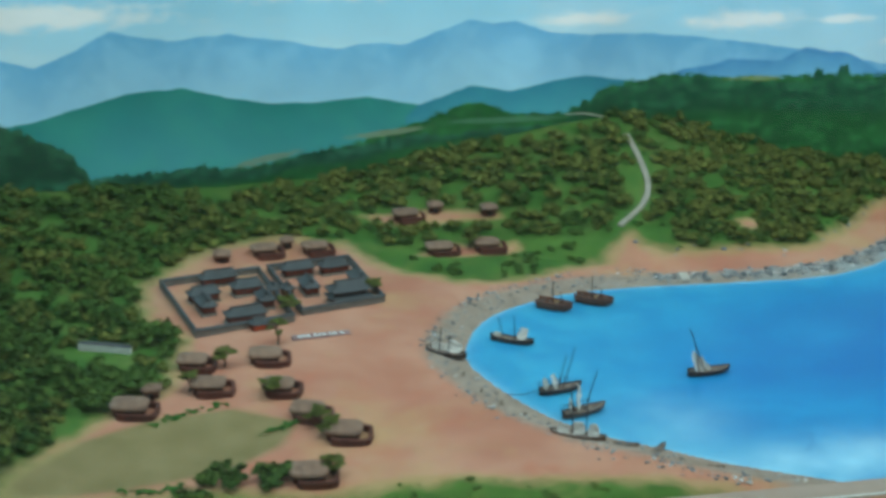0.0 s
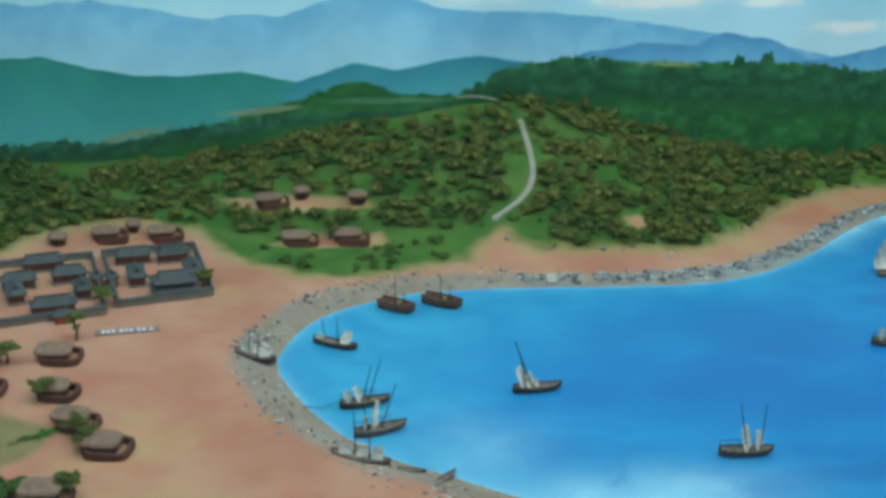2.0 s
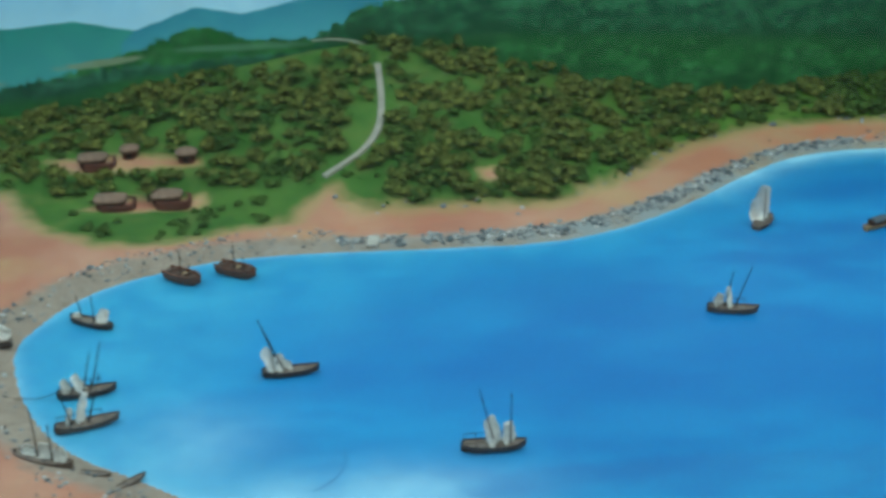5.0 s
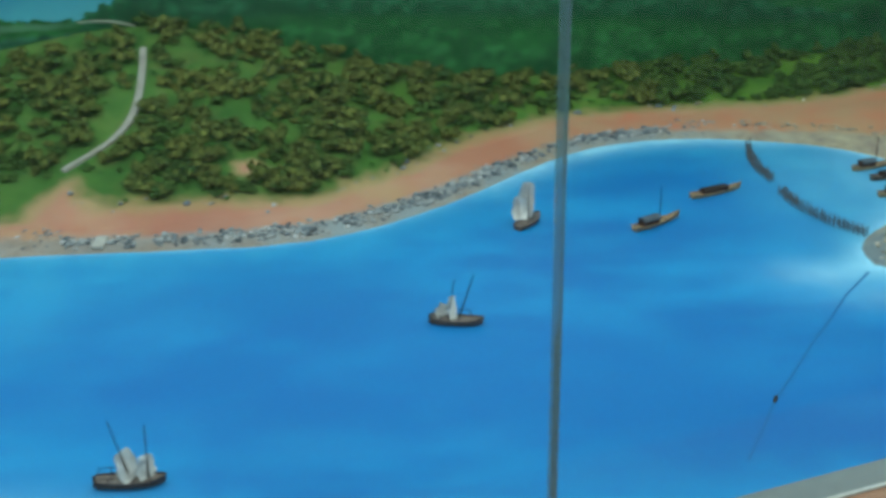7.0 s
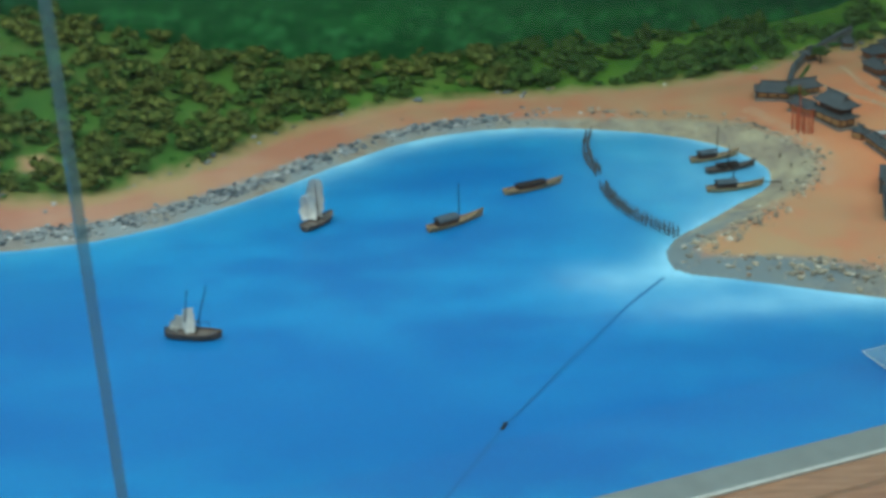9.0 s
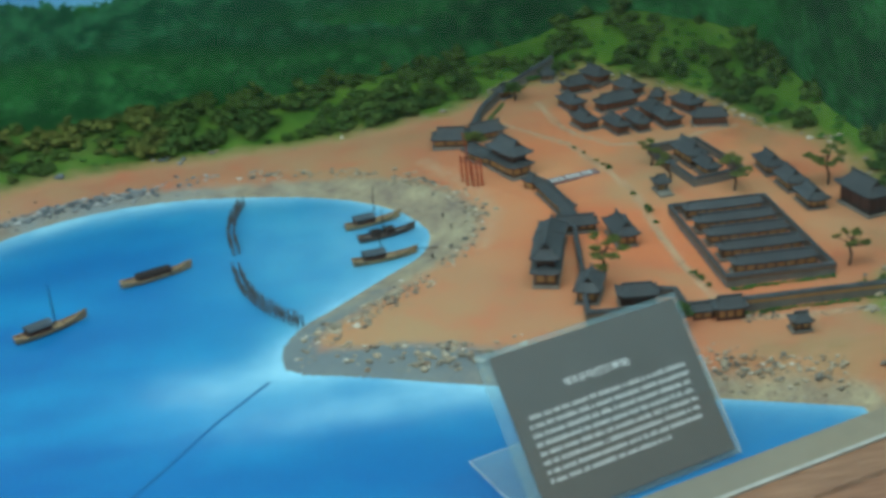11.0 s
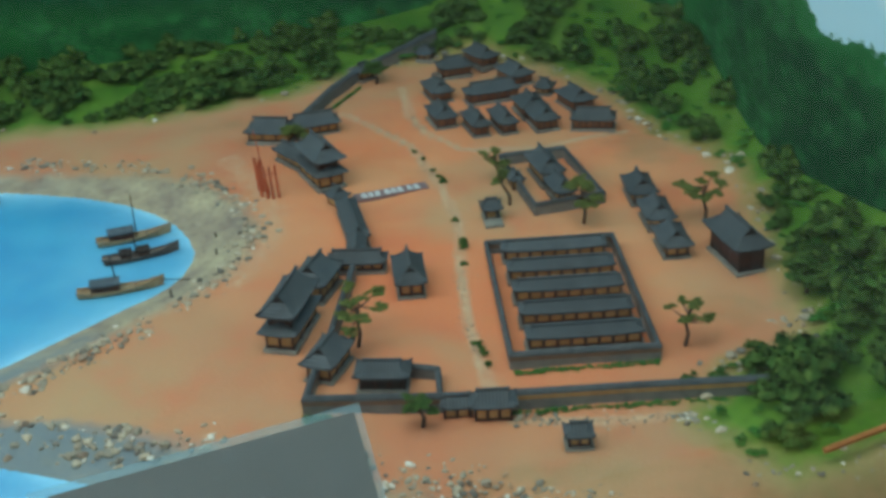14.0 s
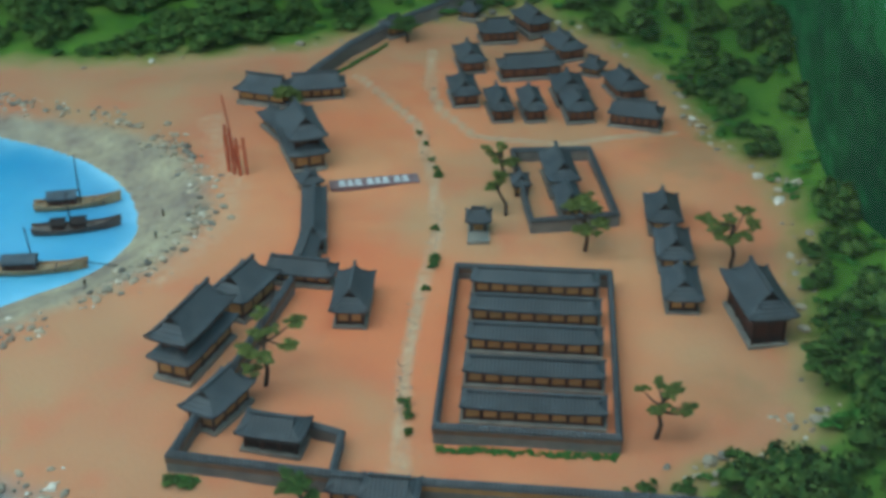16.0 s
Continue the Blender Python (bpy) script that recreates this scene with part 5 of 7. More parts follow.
def sail_mesh(w, h, belly, crumple, seed):
    """A sheet of canvas with battens, bellied or gathered."""
    bm = bmesh.new()
    nu, nv = 6, 9
    grid = []
    for j in range(nv + 1):
        row = []
        for i in range(nu + 1):
            u, v = i / nu - 0.5, j / nv
            y = belly * (math.cos(u * math.pi) + 0.6 * math.sin(v * math.pi)) + crumple * noise.noise((u * 5, v * 7, seed)) + 0.0012 * (j % 2)
            row.append(bm.verts.new((u * w * (1.12 - 0.75 * abs(v - 0.42) ** 1.5 - 0.12 * v) + crumple * noise.noise((v * 6, u * 3, seed + 4)), y, v * h)))
        grid.append(row)
    for j in range(nv):
        for i in range(nu):
            bm.faces.new((grid[j][i], grid[j][i + 1], grid[j + 1][i + 1], grid[j + 1][i]))
    return bm


def boat_root(name, a, b, label, group, z=0.0):
    (ax, ay), (bx, by) = a, b
    L = math.hypot(bx - ax, by - ay)
    return root(name, (ax + bx) / 2, (ay + by) / 2, z, math.degrees(math.atan2(by - ay, bx - ax)), label, "boat", group), L


def rails(home, L, B, H, x0, x1, n, side):
    rail = bmesh.new()
    z = H + 0.010
    rod(rail, (x0 * L, side * B * 0.44, z), (x1 * L, side * B * 0.44, z + 0.001), 0.0007, sides=5)
    bar = part("rail", rail, M["dark_wood"], home)
    bm = bmesh.new()
    rod(bm, (0, 0, H - 0.001), (0, 0, z), 0.0007, sides=5)
    shared = data_of("rail_post", bm, M["dark_wood"])
    for i in range(n):
        part("rail_post", shared, None, bar).location = ((x0 + (x1 - x0) * i / (n - 1)) * L, side * B * 0.44, 0)


def junk(a, b, label, masts, sails, hull="hull_dark", deck="deck", B=0.032, z=0.0, railed=True, group="two-masted sailing boats"):
    """masts: foot along the boat, height, lean along and across. sails: place along, turn, width, height, lean."""
    home, L = boat_root("sailing_boat", a, b, label, group, z)
    H = 0.013
    shell, floor = hull_mesh(L, B, H)
    body = part("hull", shell, M[hull], home)
    part("deck", floor, M[deck], body, "greyish plank deck")
    for s in (-0.28, 0.05, 0.28):
        bm = bmesh.new()
        box(bm, s * L - 0.0012, -B * 0.43, H - 0.003, s * L + 0.0012, B * 0.43, H - 0.0012)
        part("crossbeam", bm, M["hull_dark"], body)
    for s, h, lean, across in masts:
        bm = bmesh.new()
        rod(bm, (s * L, 0, 0.006), (s * L + lean, across, h), 0.0016, 0.0008)
        part("mast", bm, M["dark_wood"], home)
    for i, (s, turn, w, h, lean) in enumerate(sails):
        ob = part("sail", sail_mesh(w, h, 0.003, 0.004, i + L * 70), M["sail"], home, "bleached canvas sail half lowered", True)
        ob.matrix_local = pose(s * L, -0.002, H - 0.001, -16, lean, turn)
    if railed:
        rails(home, L, B, H, -0.46, 0.25, 5, 1)
        rails(home, L, B, H, -0.46, -0.12, 3, -1)
    bm = bmesh.new()
    box(bm, -0.53 * L, -0.0012, 0.0, -0.49 * L, 0.0012, H + 0.006)
    part("rudder", bm, M["hull_dark"], home)
    return home


def cabin_boat(a, b, label, mast, hull="hull_tan", cover="roof", B=0.027, spans=((-0.34, 0.02),), tall=0.017, group="covered boats with tan hulls"):
    home, L = boat_root("covered_boat", a, b, label, group)
    H = 0.009
    shell, floor = hull_mesh(L, B, H, 0.6, 0.009, slim=True)
    body = part("hull", shell, M[hull], home)
    part("deck", floor, M["hull_tan" if hull == "hull_tan" else "deck"], body)
    for s in (-0.42, 0.20, 0.32):
        bm = bmesh.new()
        box(bm, s * L - 0.001, -B * 0.34, H - 0.003, s * L + 0.001, B * 0.34, H - 0.0008)
        part("thwart", bm, M["hull_dark"], body)
    for lo, hi in spans:
        x0, x1 = lo * L, hi * L
        bm = bmesh.new()
        box(bm, x0 + 0.002, -B * 0.34, H - 0.003, x1 - 0.002, B * 0.34, H + tall * 0.62)
        cabin = part("cabin", bm, M["wood"], home, "red-brown cabin walls")
        bm = bmesh.new()
        rows = []
        for x in (x0, x1):
            arch = [(math.cos(u) * B * 0.43, H + tall * (0.60 + 0.40 * math.sin(u))) for u in np.linspace(0, math.pi, 9)]
            rows.append([bm.verts.new((x, y, z)) for y, z in arch] + [bm.verts.new((x, y * 0.93, z - 0.0014)) for y, z in reversed(arch)])
        k = len(rows[0])
        for i in range(k):
            bm.faces.new((rows[0][i], rows[1][i], rows[1][(i + 1) % k], rows[0][(i + 1) % k]))
        bm.faces.new(rows[0])
        bm.faces.new(rows[1])
        part("canopy", bm, M["dark_wood"] if cover == "dark" else M["canopy"], cabin, "blue-grey woven canopy")
        bm = bmesh.new()
        rod(bm, (0, 0, H - 0.003), (0, 0, H + tall * 0.62), 0.0008, sides=5)
        shared = data_of("canopy_post", bm, M["hull_dark"])
        for x in (x0 + 0.002, (x0 + x1) / 2, x1 - 0.002):
            for y in (-B * 0.35, B * 0.35):
                part("canopy_post", shared, None, cabin).location = (x, y, 0)
    if mast:
        bm = bmesh.new()
        rod(bm, (mast[0] * L, 0, 0.004), (mast[0] * L + mast[2], 0, mast[1]), 0.0014, 0.0008)
        part("mast", bm, M["dark_wood"], home)
    bm = bmesh.new()
    rod(bm, (-0.52 * L, 0.002, H - 0.002), (-0.30 * L, 0.010, H + 0.004), 0.0008)
    part("oar", bm, M["wood"], home)
    return home


def cargo_boat(a, b, label):
    home, L = boat_root("cargo_boat", a, b, label, "reddish open boats near the beach")
    B, H = 0.046, 0.023
    shell, floor = hull_mesh(L, B, H, 0.7, 0.004, 0.007)
    body = part("hull", shell, M["hull_red"], home)
    part("deck", floor, M["wood"], body, "dark red hold floor")
    for s in (-0.34, -0.12, 0.10, 0.30):
        bm = bmesh.new()
        box(bm, s * L - 0.0014, -B * 0.40, H - 0.003, s * L + 0.0014, B * 0.40, H - 0.0005)
        part("thwart", bm, M["hull"], body)
    for s, h in ((-0.05, 0.078), (0.2, 0.048)):
        bm = bmesh.new()
        rod(bm, (s * L, 0, 0.006), (s * L - 0.004, 0.002, h), 0.0015, 0.0008)
        part("mast", bm, M["dark_wood"], home)
    bm = bmesh.new()
    box(bm, 0.02 * L, -0.005, H - 0.006, 0.10 * L, 0.004, H + 0.002)
    part("cargo", bm, M["hull_tan"], home)


def build_boats():
    two = "two-masted boat with grey deck and lowered white sails afloat"
    junk((0.154, 1.600), (0.257, 1.612), two, [(-0.18, 0.112, -0.034, 0.0), (-0.10, 0.118, -0.046, 0.004)], [(-0.22, 50, 0.030, 0.056, -26), (-0.10, 40, 0.026, 0.034, -20), (-0.02, 30, 0.010, 0.016, 20)], B=0.034, railed=False)
    junk((0.499, 1.304), (0.605, 1.302), "two-masted boat with stern rails and gathered white sails afloat", [(0.02, 0.114, -0.026, 0.0), (0.26, 0.106, 0.002, 0.0)], [(0.06, 50, 0.038, 0.050, -10), (0.27, 44, 0.032, 0.036, 6)], B=0.036)
    junk((1.048, 1.789), (1.145, 1.768), "two-masted boat with brownish hull and gathered sails", [(-0.18, 0.092, 0.014, 0.0), (0.02, 0.104, 0.030, 0.0)], [(-0.30, 40, 0.028, 0.028, 30), (-0.04, 62, 0.028, 0.042, 12)], hull="hull", B=0.034)
    junk((-0.213, 1.555), (-0.113, 1.576), two, [(-0.08, 0.088, 0.020, 0.0), (0.06, 0.104, 0.026, 0.0)], [(-0.30, 40, 0.020, 0.028, -20), (-0.06, 40, 0.020, 0.036, -22)], B=0.034)
    junk((-0.195, 1.431), (-0.093, 1.466), two, [(-0.24, 0.062, -0.012, 0.0), (0.0, 0.10, 0.030, 0.0)], [(-0.30, 40, 0.017, 0.032, 38), (-0.12, 30, 0.021, 0.056, 34)], hull="hull", B=0.034)
    junk((-0.418, 1.816), (-0.337, 1.754), "beached dark boat with folded white sails on the shingle", [(-0.20, 0.070, 0.004, 0.0), (0.04, 0.062, 0.003, 0.0)], [(-0.25, 15, 0.030, 0.018, 30), (0.12, 24, 0.040, 0.028, 26)], B=0.034, z=0.007, railed=False, group="beached boats")
    junk((-0.245, 1.884), (-0.155, 1.828), "dark boat with a bundled white sail near the shore", [(-0.24, 0.062, -0.010, 0.0), (0.06, 0.070, -0.004, 0.0)], [(0.22, 26, 0.024, 0.030, 16), (-0.36, 10, 0.022, 0.010, 10)], B=0.030, railed=False)
    junk((-0.245, 1.351), (-0.144, 1.302), "beached boat with three folded white sails on the shingle", [(-0.10, 0.104, -0.006, 0.0), (0.14, 0.078, 0.0, 0.0)], [(-0.28, 8, 0.026, 0.018, 0), (0.0, 8, 0.026, 0.026, 0), (0.28, 8, 0.022, 0.026, 0)], hull="hull", B=0.030, z=0.004, railed=False, group="beached boats")

    home, L = boat_root("sailing_boat", (1.272, 2.200), (1.328, 2.268), "small boat under a tall bellied white sail", "")
    shell, floor = hull_mesh(L, 0.036, 0.011, 0.7, 0.006)
    part("deck", floor, M["deck"], part("hull", shell, M["hull"], home), "pale plank deck")
    for s in (-0.3, -0.1, 0.15, 0.3):
        bm = bmesh.new()
        box(bm, s * L - 0.001, -0.015, 0.0085, s * L + 0.001, 0.015, 0.0105)
        part("thwart", bm, M["hull_dark"], home)
    bm = bmesh.new()
    rod(bm, (0.02 * L, 0, 0.005), (-0.02 * L, 0, 0.092), 0.0014, 0.0008)
    part("mast", bm, M["dark_wood"], home)
    ob = part("sail", sail_mesh(0.036, 0.078, 0.010, 0.004, 3), M["sail"], home, "tall bleached canvas sail", True)
    ob.matrix_local = pose(-0.006, 0.004, 0.018, -4, 4, -50)
    ob = part("sail", sail_mesh(0.032, 0.052, 0.011, 0.004, 8), M["sail"], home, "shorter bellied canvas sail", True)
    ob.matrix_local = pose(-0.020, 0.008, 0.014, -6, -4, -58)

    tan = "tan covered boat with a blue-grey canopy and one mast"
    cabin_boat((1.521, 2.168), (1.634, 2.234), tan, (0.08, 0.088, 0.0), B=0.030)
    cabin_boat((1.692, 2.339), (1.818, 2.387), "tan covered boat with a long low dark canopy", None, spans=((-0.28, 0.22),), tall=0.011, cover="dark", B=0.028)
    cabin_boat((2.123, 2.470), (2.234, 2.500), "tan covered boat with a blue-grey canopy at the beach", (0.05, 0.080, 0.0))
    cabin_boat((2.142, 2.404), (2.253, 2.432), "dark covered boat with a low canopy at the beach", (-0.05, 0.060, 0.0), hull="hull", cover="dark", spans=((-0.28, -0.10), (-0.04, 0.14)), tall=0.011)
    cabin_boat((2.119, 2.302), (2.241, 2.320), "tan covered boat with a blue-grey canopy tied ashore", (-0.02, 0.066, -0.004))
    cargo_boat((-0.076, 2.083), (0.002, 2.028), "reddish open cargo boat with thwarts at the beach")
    cargo_boat((0.034, 2.105), (0.119, 2.049), "reddish open cargo boat with thwarts at the beach")
    for a, b, z in (((-0.131, 1.290), (-0.080, 1.278), 0.003), ((-0.062, 1.236), (-0.024, 1.276), 0.003), ((0.02, 1.16), (0.055, 1.155), 0.004)):
        home, L = boat_root("rowing_boat", a, b, "small grey rowing boat drawn up on the shingle", "rowing boats on the shingle", z)
        shell, floor = hull_mesh(L, 0.016, 0.006, 0.7, 0.002, 0.003)
        part("deck", floor, M["deck"], part("hull", shell, M["hull"], home))
        for s in (-0.2, 0.15):
            bm = bmesh.new()
            box(bm, s * L - 0.001, -0.006, 0.0035, s * L + 0.001, 0.006, 0.005)
            part("thwart", bm, M["hull_dark"], home)
    for name, pts, label in (("mooring_rope", [(-0.292, 1.545, 0.012), (-0.25, 1.55, 0.006), (-0.205, 1.565, 0.012)], "thin dark rope from boat to shore"),
                             ("mooring_rope", [(2.241, 2.319, 0.012), (2.29, 2.315, 0.010), (2.335, 2.305, 0.026)], "thin pale rope from boat to shore")):
        bm = bmesh.new()
        for a, b in zip(pts[:-1], pts[1:]):
            rod(bm, a, b, 0.0008, sides=5)
        tagged(new(name, data_of(name, bm, M["rope"])), label, "rope")

    # the two palisades across the inner bay
    rnd = random.Random(4)
    bm = bmesh.new()
    rod(bm, (0, 0, -0.02), (0, 0, 0.022), 0.0021, 0.0016)
    shared = data_of("post", bm, M["stake"])
    for line, n in ((rounded([(1.925, 2.665), (1.902, 2.58), (1.898, 2.50), (1.908, 2.425)], 2), 20), (rounded([(1.905, 2.345), (1.915, 2.26), (1.945, 2.175), (2.005, 2.09)], 2), 24)):
        home = root("palisade", float(line[0][0]), float(line[0][1]), 0, 0, "double row of dark timber stakes standing in the water", "palisade", "palisades in the bay")
        steps = np.r_[0, np.cumsum(np.linalg.norm(np.diff(line, axis=0), axis=1))]
        for side in (-1, 1):
            for i in range(n):
                s = steps[-1] * i / (n - 1)
                x, y = np.interp(s, steps, line[:, 0]) + side * 0.0052, np.interp(s, steps, line[:, 1]) + side * 0.003
                ob = part("post", shared, None, home)
                ob.location = (x - line[0][0] + rnd.uniform(-1, 1) * 0.0012, y - line[0][1] + rnd.uniform(-1, 1) * 0.0012, rnd.uniform(-0.004, 0.002))
                ob.rotation_euler = (rnd.uniform(-0.06, 0.06), rnd.uniform(-0.06, 0.06), 0)
        for side in (-1, 1):
            bm = bmesh.new()
            pts = [(p[0] - line[0][0] + side * 0.0052, p[1] - line[0][1] + side * 0.003, 0.010) for p in line]
            for a, b in zip(pts[:-1], pts[1:]):
                rod(bm, a, b, 0.0009, sides=5)
            part("rail", bm, M["stake"], home)


build_east_village()
build_west_village()
build_boats()


# ---- plants ----
def blob_template(seed, subs, tufts, flat, spread, tilt, size=1.0):
    """Quads of one crown of unit radius: flattened cushions of small leaf tufts at several heights."""
    rnd = np.random.default_rng(seed)
    quads = []
    for k in range(subs):
        a = 2.4 * k + rnd.uniform(0, 1.2)
        far = spread * math.sqrt((k + 0.2) / subs)
        c = np.array([math.cos(a) * far, math.sin(a) * far, rnd.uniform(-0.35, 0.5) * (1.1 - 0.7 * far)])
        r = rnd.uniform(0.30, 0.58)
        lean = rnd.normal(size=2) * tilt
        for _ in range(int(tufts * (0.6 + 2 * r))):
            d = rnd.normal(size=3)
            d[2] = abs(d[2]) * 0.9 - 0.2
            d /= np.linalg.norm(d)
            at = d * r * rnd.uniform(0.7, 1.12) * np.array([1, 1, flat])
            at[2] += at[0] * lean[0] + at[1] * lean[1]
            at = at + c
            n = d * np.array([0.7, 0.7, 1.0]) + rnd.normal(size=3) * 0.36
            n /= np.linalg.norm(n)
            u = np.cross(n, rnd.normal(size=3))
            u /= np.linalg.norm(u)
            w = np.cross(n, u)
            s, t = rnd.uniform(0.08, 0.17) * size, rnd.uniform(0.07, 0.14) * size
            quads.append([at - u * s, at - w * t * 0.8 + n * 0.03, at + u * s, at + w * t + n * 0.05])
        for i in range(8):
            b, b2 = math.pi * i / 4, math.pi * (i + 1) / 4
            ring = lambda q, h, m: c + np.array([math.cos(q) * r * m, math.sin(q) * r * m, h * r * flat + (math.cos(q) * lean[0] + math.sin(q) * lean[1]) * r * m])  # noqa: E731
            quads.append([ring(b, -0.35, 0.6), ring(b2, -0.35, 0.6), ring(b2, 0.1, 0.84), ring(b, 0.1, 0.84)])
            quads.append([ring(b, 0.1, 0.84), ring(b2, 0.1, 0.84), ring(b2, 0.7, 0.38), ring(b, 0.7, 0.38)])
    return np.array(quads)


CROWNS = [blob_template(i, 5 + i % 4, 34, 0.85, 0.74, 0.25, 0.62) for i in range(10)]
BUSHES = [blob_template(i + 50, 3, 10, 0.62, 0.7, 0.3, 1.05) for i in range(6)]


def quad_mesh(name, quads, material, tones=0.5):
    q = np.asarray(quads, np.float32).reshape(-1, 3)
    n = len(q) // 4
    me = bpy.data.meshes.new(name)
    me.vertices.add(len(q))
    me.vertices.foreach_set("co", q.ravel())
    me.loops.add(len(q))
    me.loops.foreach_set("vertex_index", np.arange(len(q), dtype=np.int32))
    me.polygons.add(n)
    me.polygons.foreach_set("loop_start", np.arange(0, len(q), 4, dtype=np.int32))
    me.update(calc_edges=True)
    paint(me, "tone", np.repeat((np.zeros(len(q)) + tones)[:, None], 4, 1))
    me.materials.append(material)
    return me


def crown_quads(rnd, x, y, z, r, tall, moulds=CROWNS):
    q = moulds[rnd.integers(len(moulds))]
    a = rnd.uniform(0, 2 * math.pi)
    c, s = math.cos(a), math.sin(a)
    turn = np.array([[c, -s, 0], [s, c, 0], [0, 0, 1]]) * np.array([[1.0], [1.0], [tall]])
    return q @ turn.T * r + np.array([x, y, z])


def scatter(rnd, x0, x1, y0, y1, gap):
    xs, ys = np.arange(x0, x1, gap), np.arange(y0, y1, gap)
    X, Y = np.meshgrid(xs, ys)
    X = X.ravel() + rnd.uniform(-0.45, 0.45, X.size) * gap
    Y = Y.ravel() + rnd.uniform(-0.45, 0.45, Y.size) * gap
    return X, Y


def build_woods():
    rnd = np.random.default_rng(7)

    def grow(name, X, Y, keep, sizes, material, label, tall=(0.8, 1.35)):
        quads, tones = [], []
        for x, y in zip(X[keep], Y[keep]):
            r = sizes[0] + (sizes[1] - sizes[0]) * rnd.uniform() ** 1.4
            t = rnd.uniform(*tall)
            quads.append(crown_quads(rnd, x, y, hz(x, y) + r * 0.5 * t, r, t, BUSHES if sizes[1] < 0.022 else CROWNS))
            tones.append(np.full(len(quads[-1]) * 4, rnd.uniform()))
        if quads:
            tagged(new(name, quad_mesh(name, np.concatenate(quads), material, np.concatenate(tones))), label, "woods", kind="stuff")

    def free(X, Y, margin):
        ok = (signed(INLAND, X, Y) < -margin) & (Y < back_y(X) - 0.01) & (X < east_x(Y) - 0.022) & (far_from(ROAD, X, Y) > 0.021 + margin * 0.7) & (Y > along_edge(X) + 0.01)
        for ring in CLEARINGS:
            ok &= signed(ring, X, Y) < -0.015
        return ok

    def patch(X, Y, scale, seed=5.0):
        return np.array([noise.fractal((x * scale, y * scale, seed), 1.0, 2.0, 2) for x, y in zip(X, Y)])

    meadow_ring = np.array([(-0.9, 2.2), (-0.7, 2.64), (-0.42, 2.60), (-0.40, 2.54), (-0.2, 2.56), (0.0, 2.53), (0.08, 2.46), (0.17, 2.43), (0.30, 2.46), (0.40, 2.42), (0.42, 2.2)])
    lane = np.array([(0.44, 2.72), (0.60, 2.68), (0.75, 2.62)])

    def north(gap, margin):
        X, Y = scatter(rnd, -0.98, 2.5, 2.2, 3.33, gap)
        return X, Y, free(X, Y, margin) & (Y < np.interp(X, [-1.0, -0.8, -0.65, -0.5, -0.3, -0.1, 0.1], [2.93, 2.95, 2.97, 2.99, 3.0, 3.03, 3.4])) & (signed(meadow_ring, X, Y) < 0) & (far_from(lane, X, Y) > 0.02) & ~((X > 0.02) & (X < 0.40) & (Y > 2.91))

    X, Y, ok = north(0.037, 0.012)
    p = patch(X, Y, 10.0)
    grow("north_woods", X, Y, ok & (p > np.interp(X, [0.3, 0.6, 1.3, 1.5], [-0.14, -0.24, -0.24, -0.05])) & (X > -0.05) & (X <= 1.75), (0.013, 0.037), M["leaf_olive"], "patchy olive-green flock pines on the northern hill")
    grow("northeast_woods", X, Y, ok & (p > -0.10) & (X > 1.75), (0.015, 0.038), M["leaf_dark"], "dark green flock trees along the northern shore")
    grow("northwest_woods", X, Y, ok & (p > -0.20) & (X <= -0.05), (0.013, 0.035), M["leaf_olive"], "patchy olive flock trees north of the village")
    X, Y, ok = north(0.044, 0.010)
    grow("north_thicket", X, Y, ok & (patch(X, Y, 9.0, 17.0) > -0.02), (0.014, 0.030), M["leaf_dark"], "dark green flock bushes among the northern pines", (0.6, 1.1))
    X, Y, ok = north(0.034, 0.0)
    grow("north_scrub", X, Y, ok & (patch(X, Y, 14.0, 29.0) > 0.06), (0.006, 0.014), M["leaf_bright"], "low green scrub between the northern trees", (0.5, 0.9))
    X, Y = scatter(rnd, -0.42, 0.40, 2.26, 2.5, 0.040)
    grow("meadow_bushes", X, Y, free(X, Y, 0.02) & (patch(X, Y, 9.0) > 0.08), (0.010, 0.024), M["leaf_dark"], "scattered low green bushes on the meadow", (0.5, 0.8))
    track = np.array([(-1.24, 1.88), (-1.16, 1.85), (-1.09, 1.84)])
    X, Y = scatter(rnd, -1.8, -0.96, 1.3, 3.0, 0.046)
    ok = free(X, Y, 0.02) & (far_from(track, X, Y) > 0.06)
    grow("west_woods", X, Y, ok & (patch(X, Y, 7.0) > -0.12), (0.022, 0.042), M["leaf_dark"], "dark green flock trees on the western slope")
    X, Y = scatter(rnd, -1.8, -0.96, 1.3, 3.0, 0.050)
    ok = free(X, Y, 0.015) & (far_from(track, X, Y) > 0.06)
    grow("west_pines", X, Y, ok & (patch(X, Y, 8.0, 13.0) > 0.05), (0.018, 0.036), M["leaf_olive"], "olive flock pines on the western slope")
    X, Y = scatter(rnd, 2.5, 3.42, 1.6, 3.36, 0.040)
    ok = free(X, Y, 0.012) & ~((X > 2.99) & (Y < 1.735 + 0.32 * (X - 3.03)))
    p = patch(X, Y, 9.0)
    ok &= ~((X < 2.985) & (Y < 1.90))
    grow("east_woods", X, Y, ok & ((p > -0.07) | ((X > east_x(Y) - 0.05) & (p > -0.16)) | ((Y < 2.1) & (p > -0.20))), (0.018, 0.036), M["leaf_dark"], "dark green flock trees on the eastern slope")
    X, Y = scatter(rnd, 2.5, 3.42, 1.6, 3.36, 0.034)
    ok = free(X, Y, 0.0) & ~((X > 2.99) & (Y < 1.735 + 0.32 * (X - 3.03)))
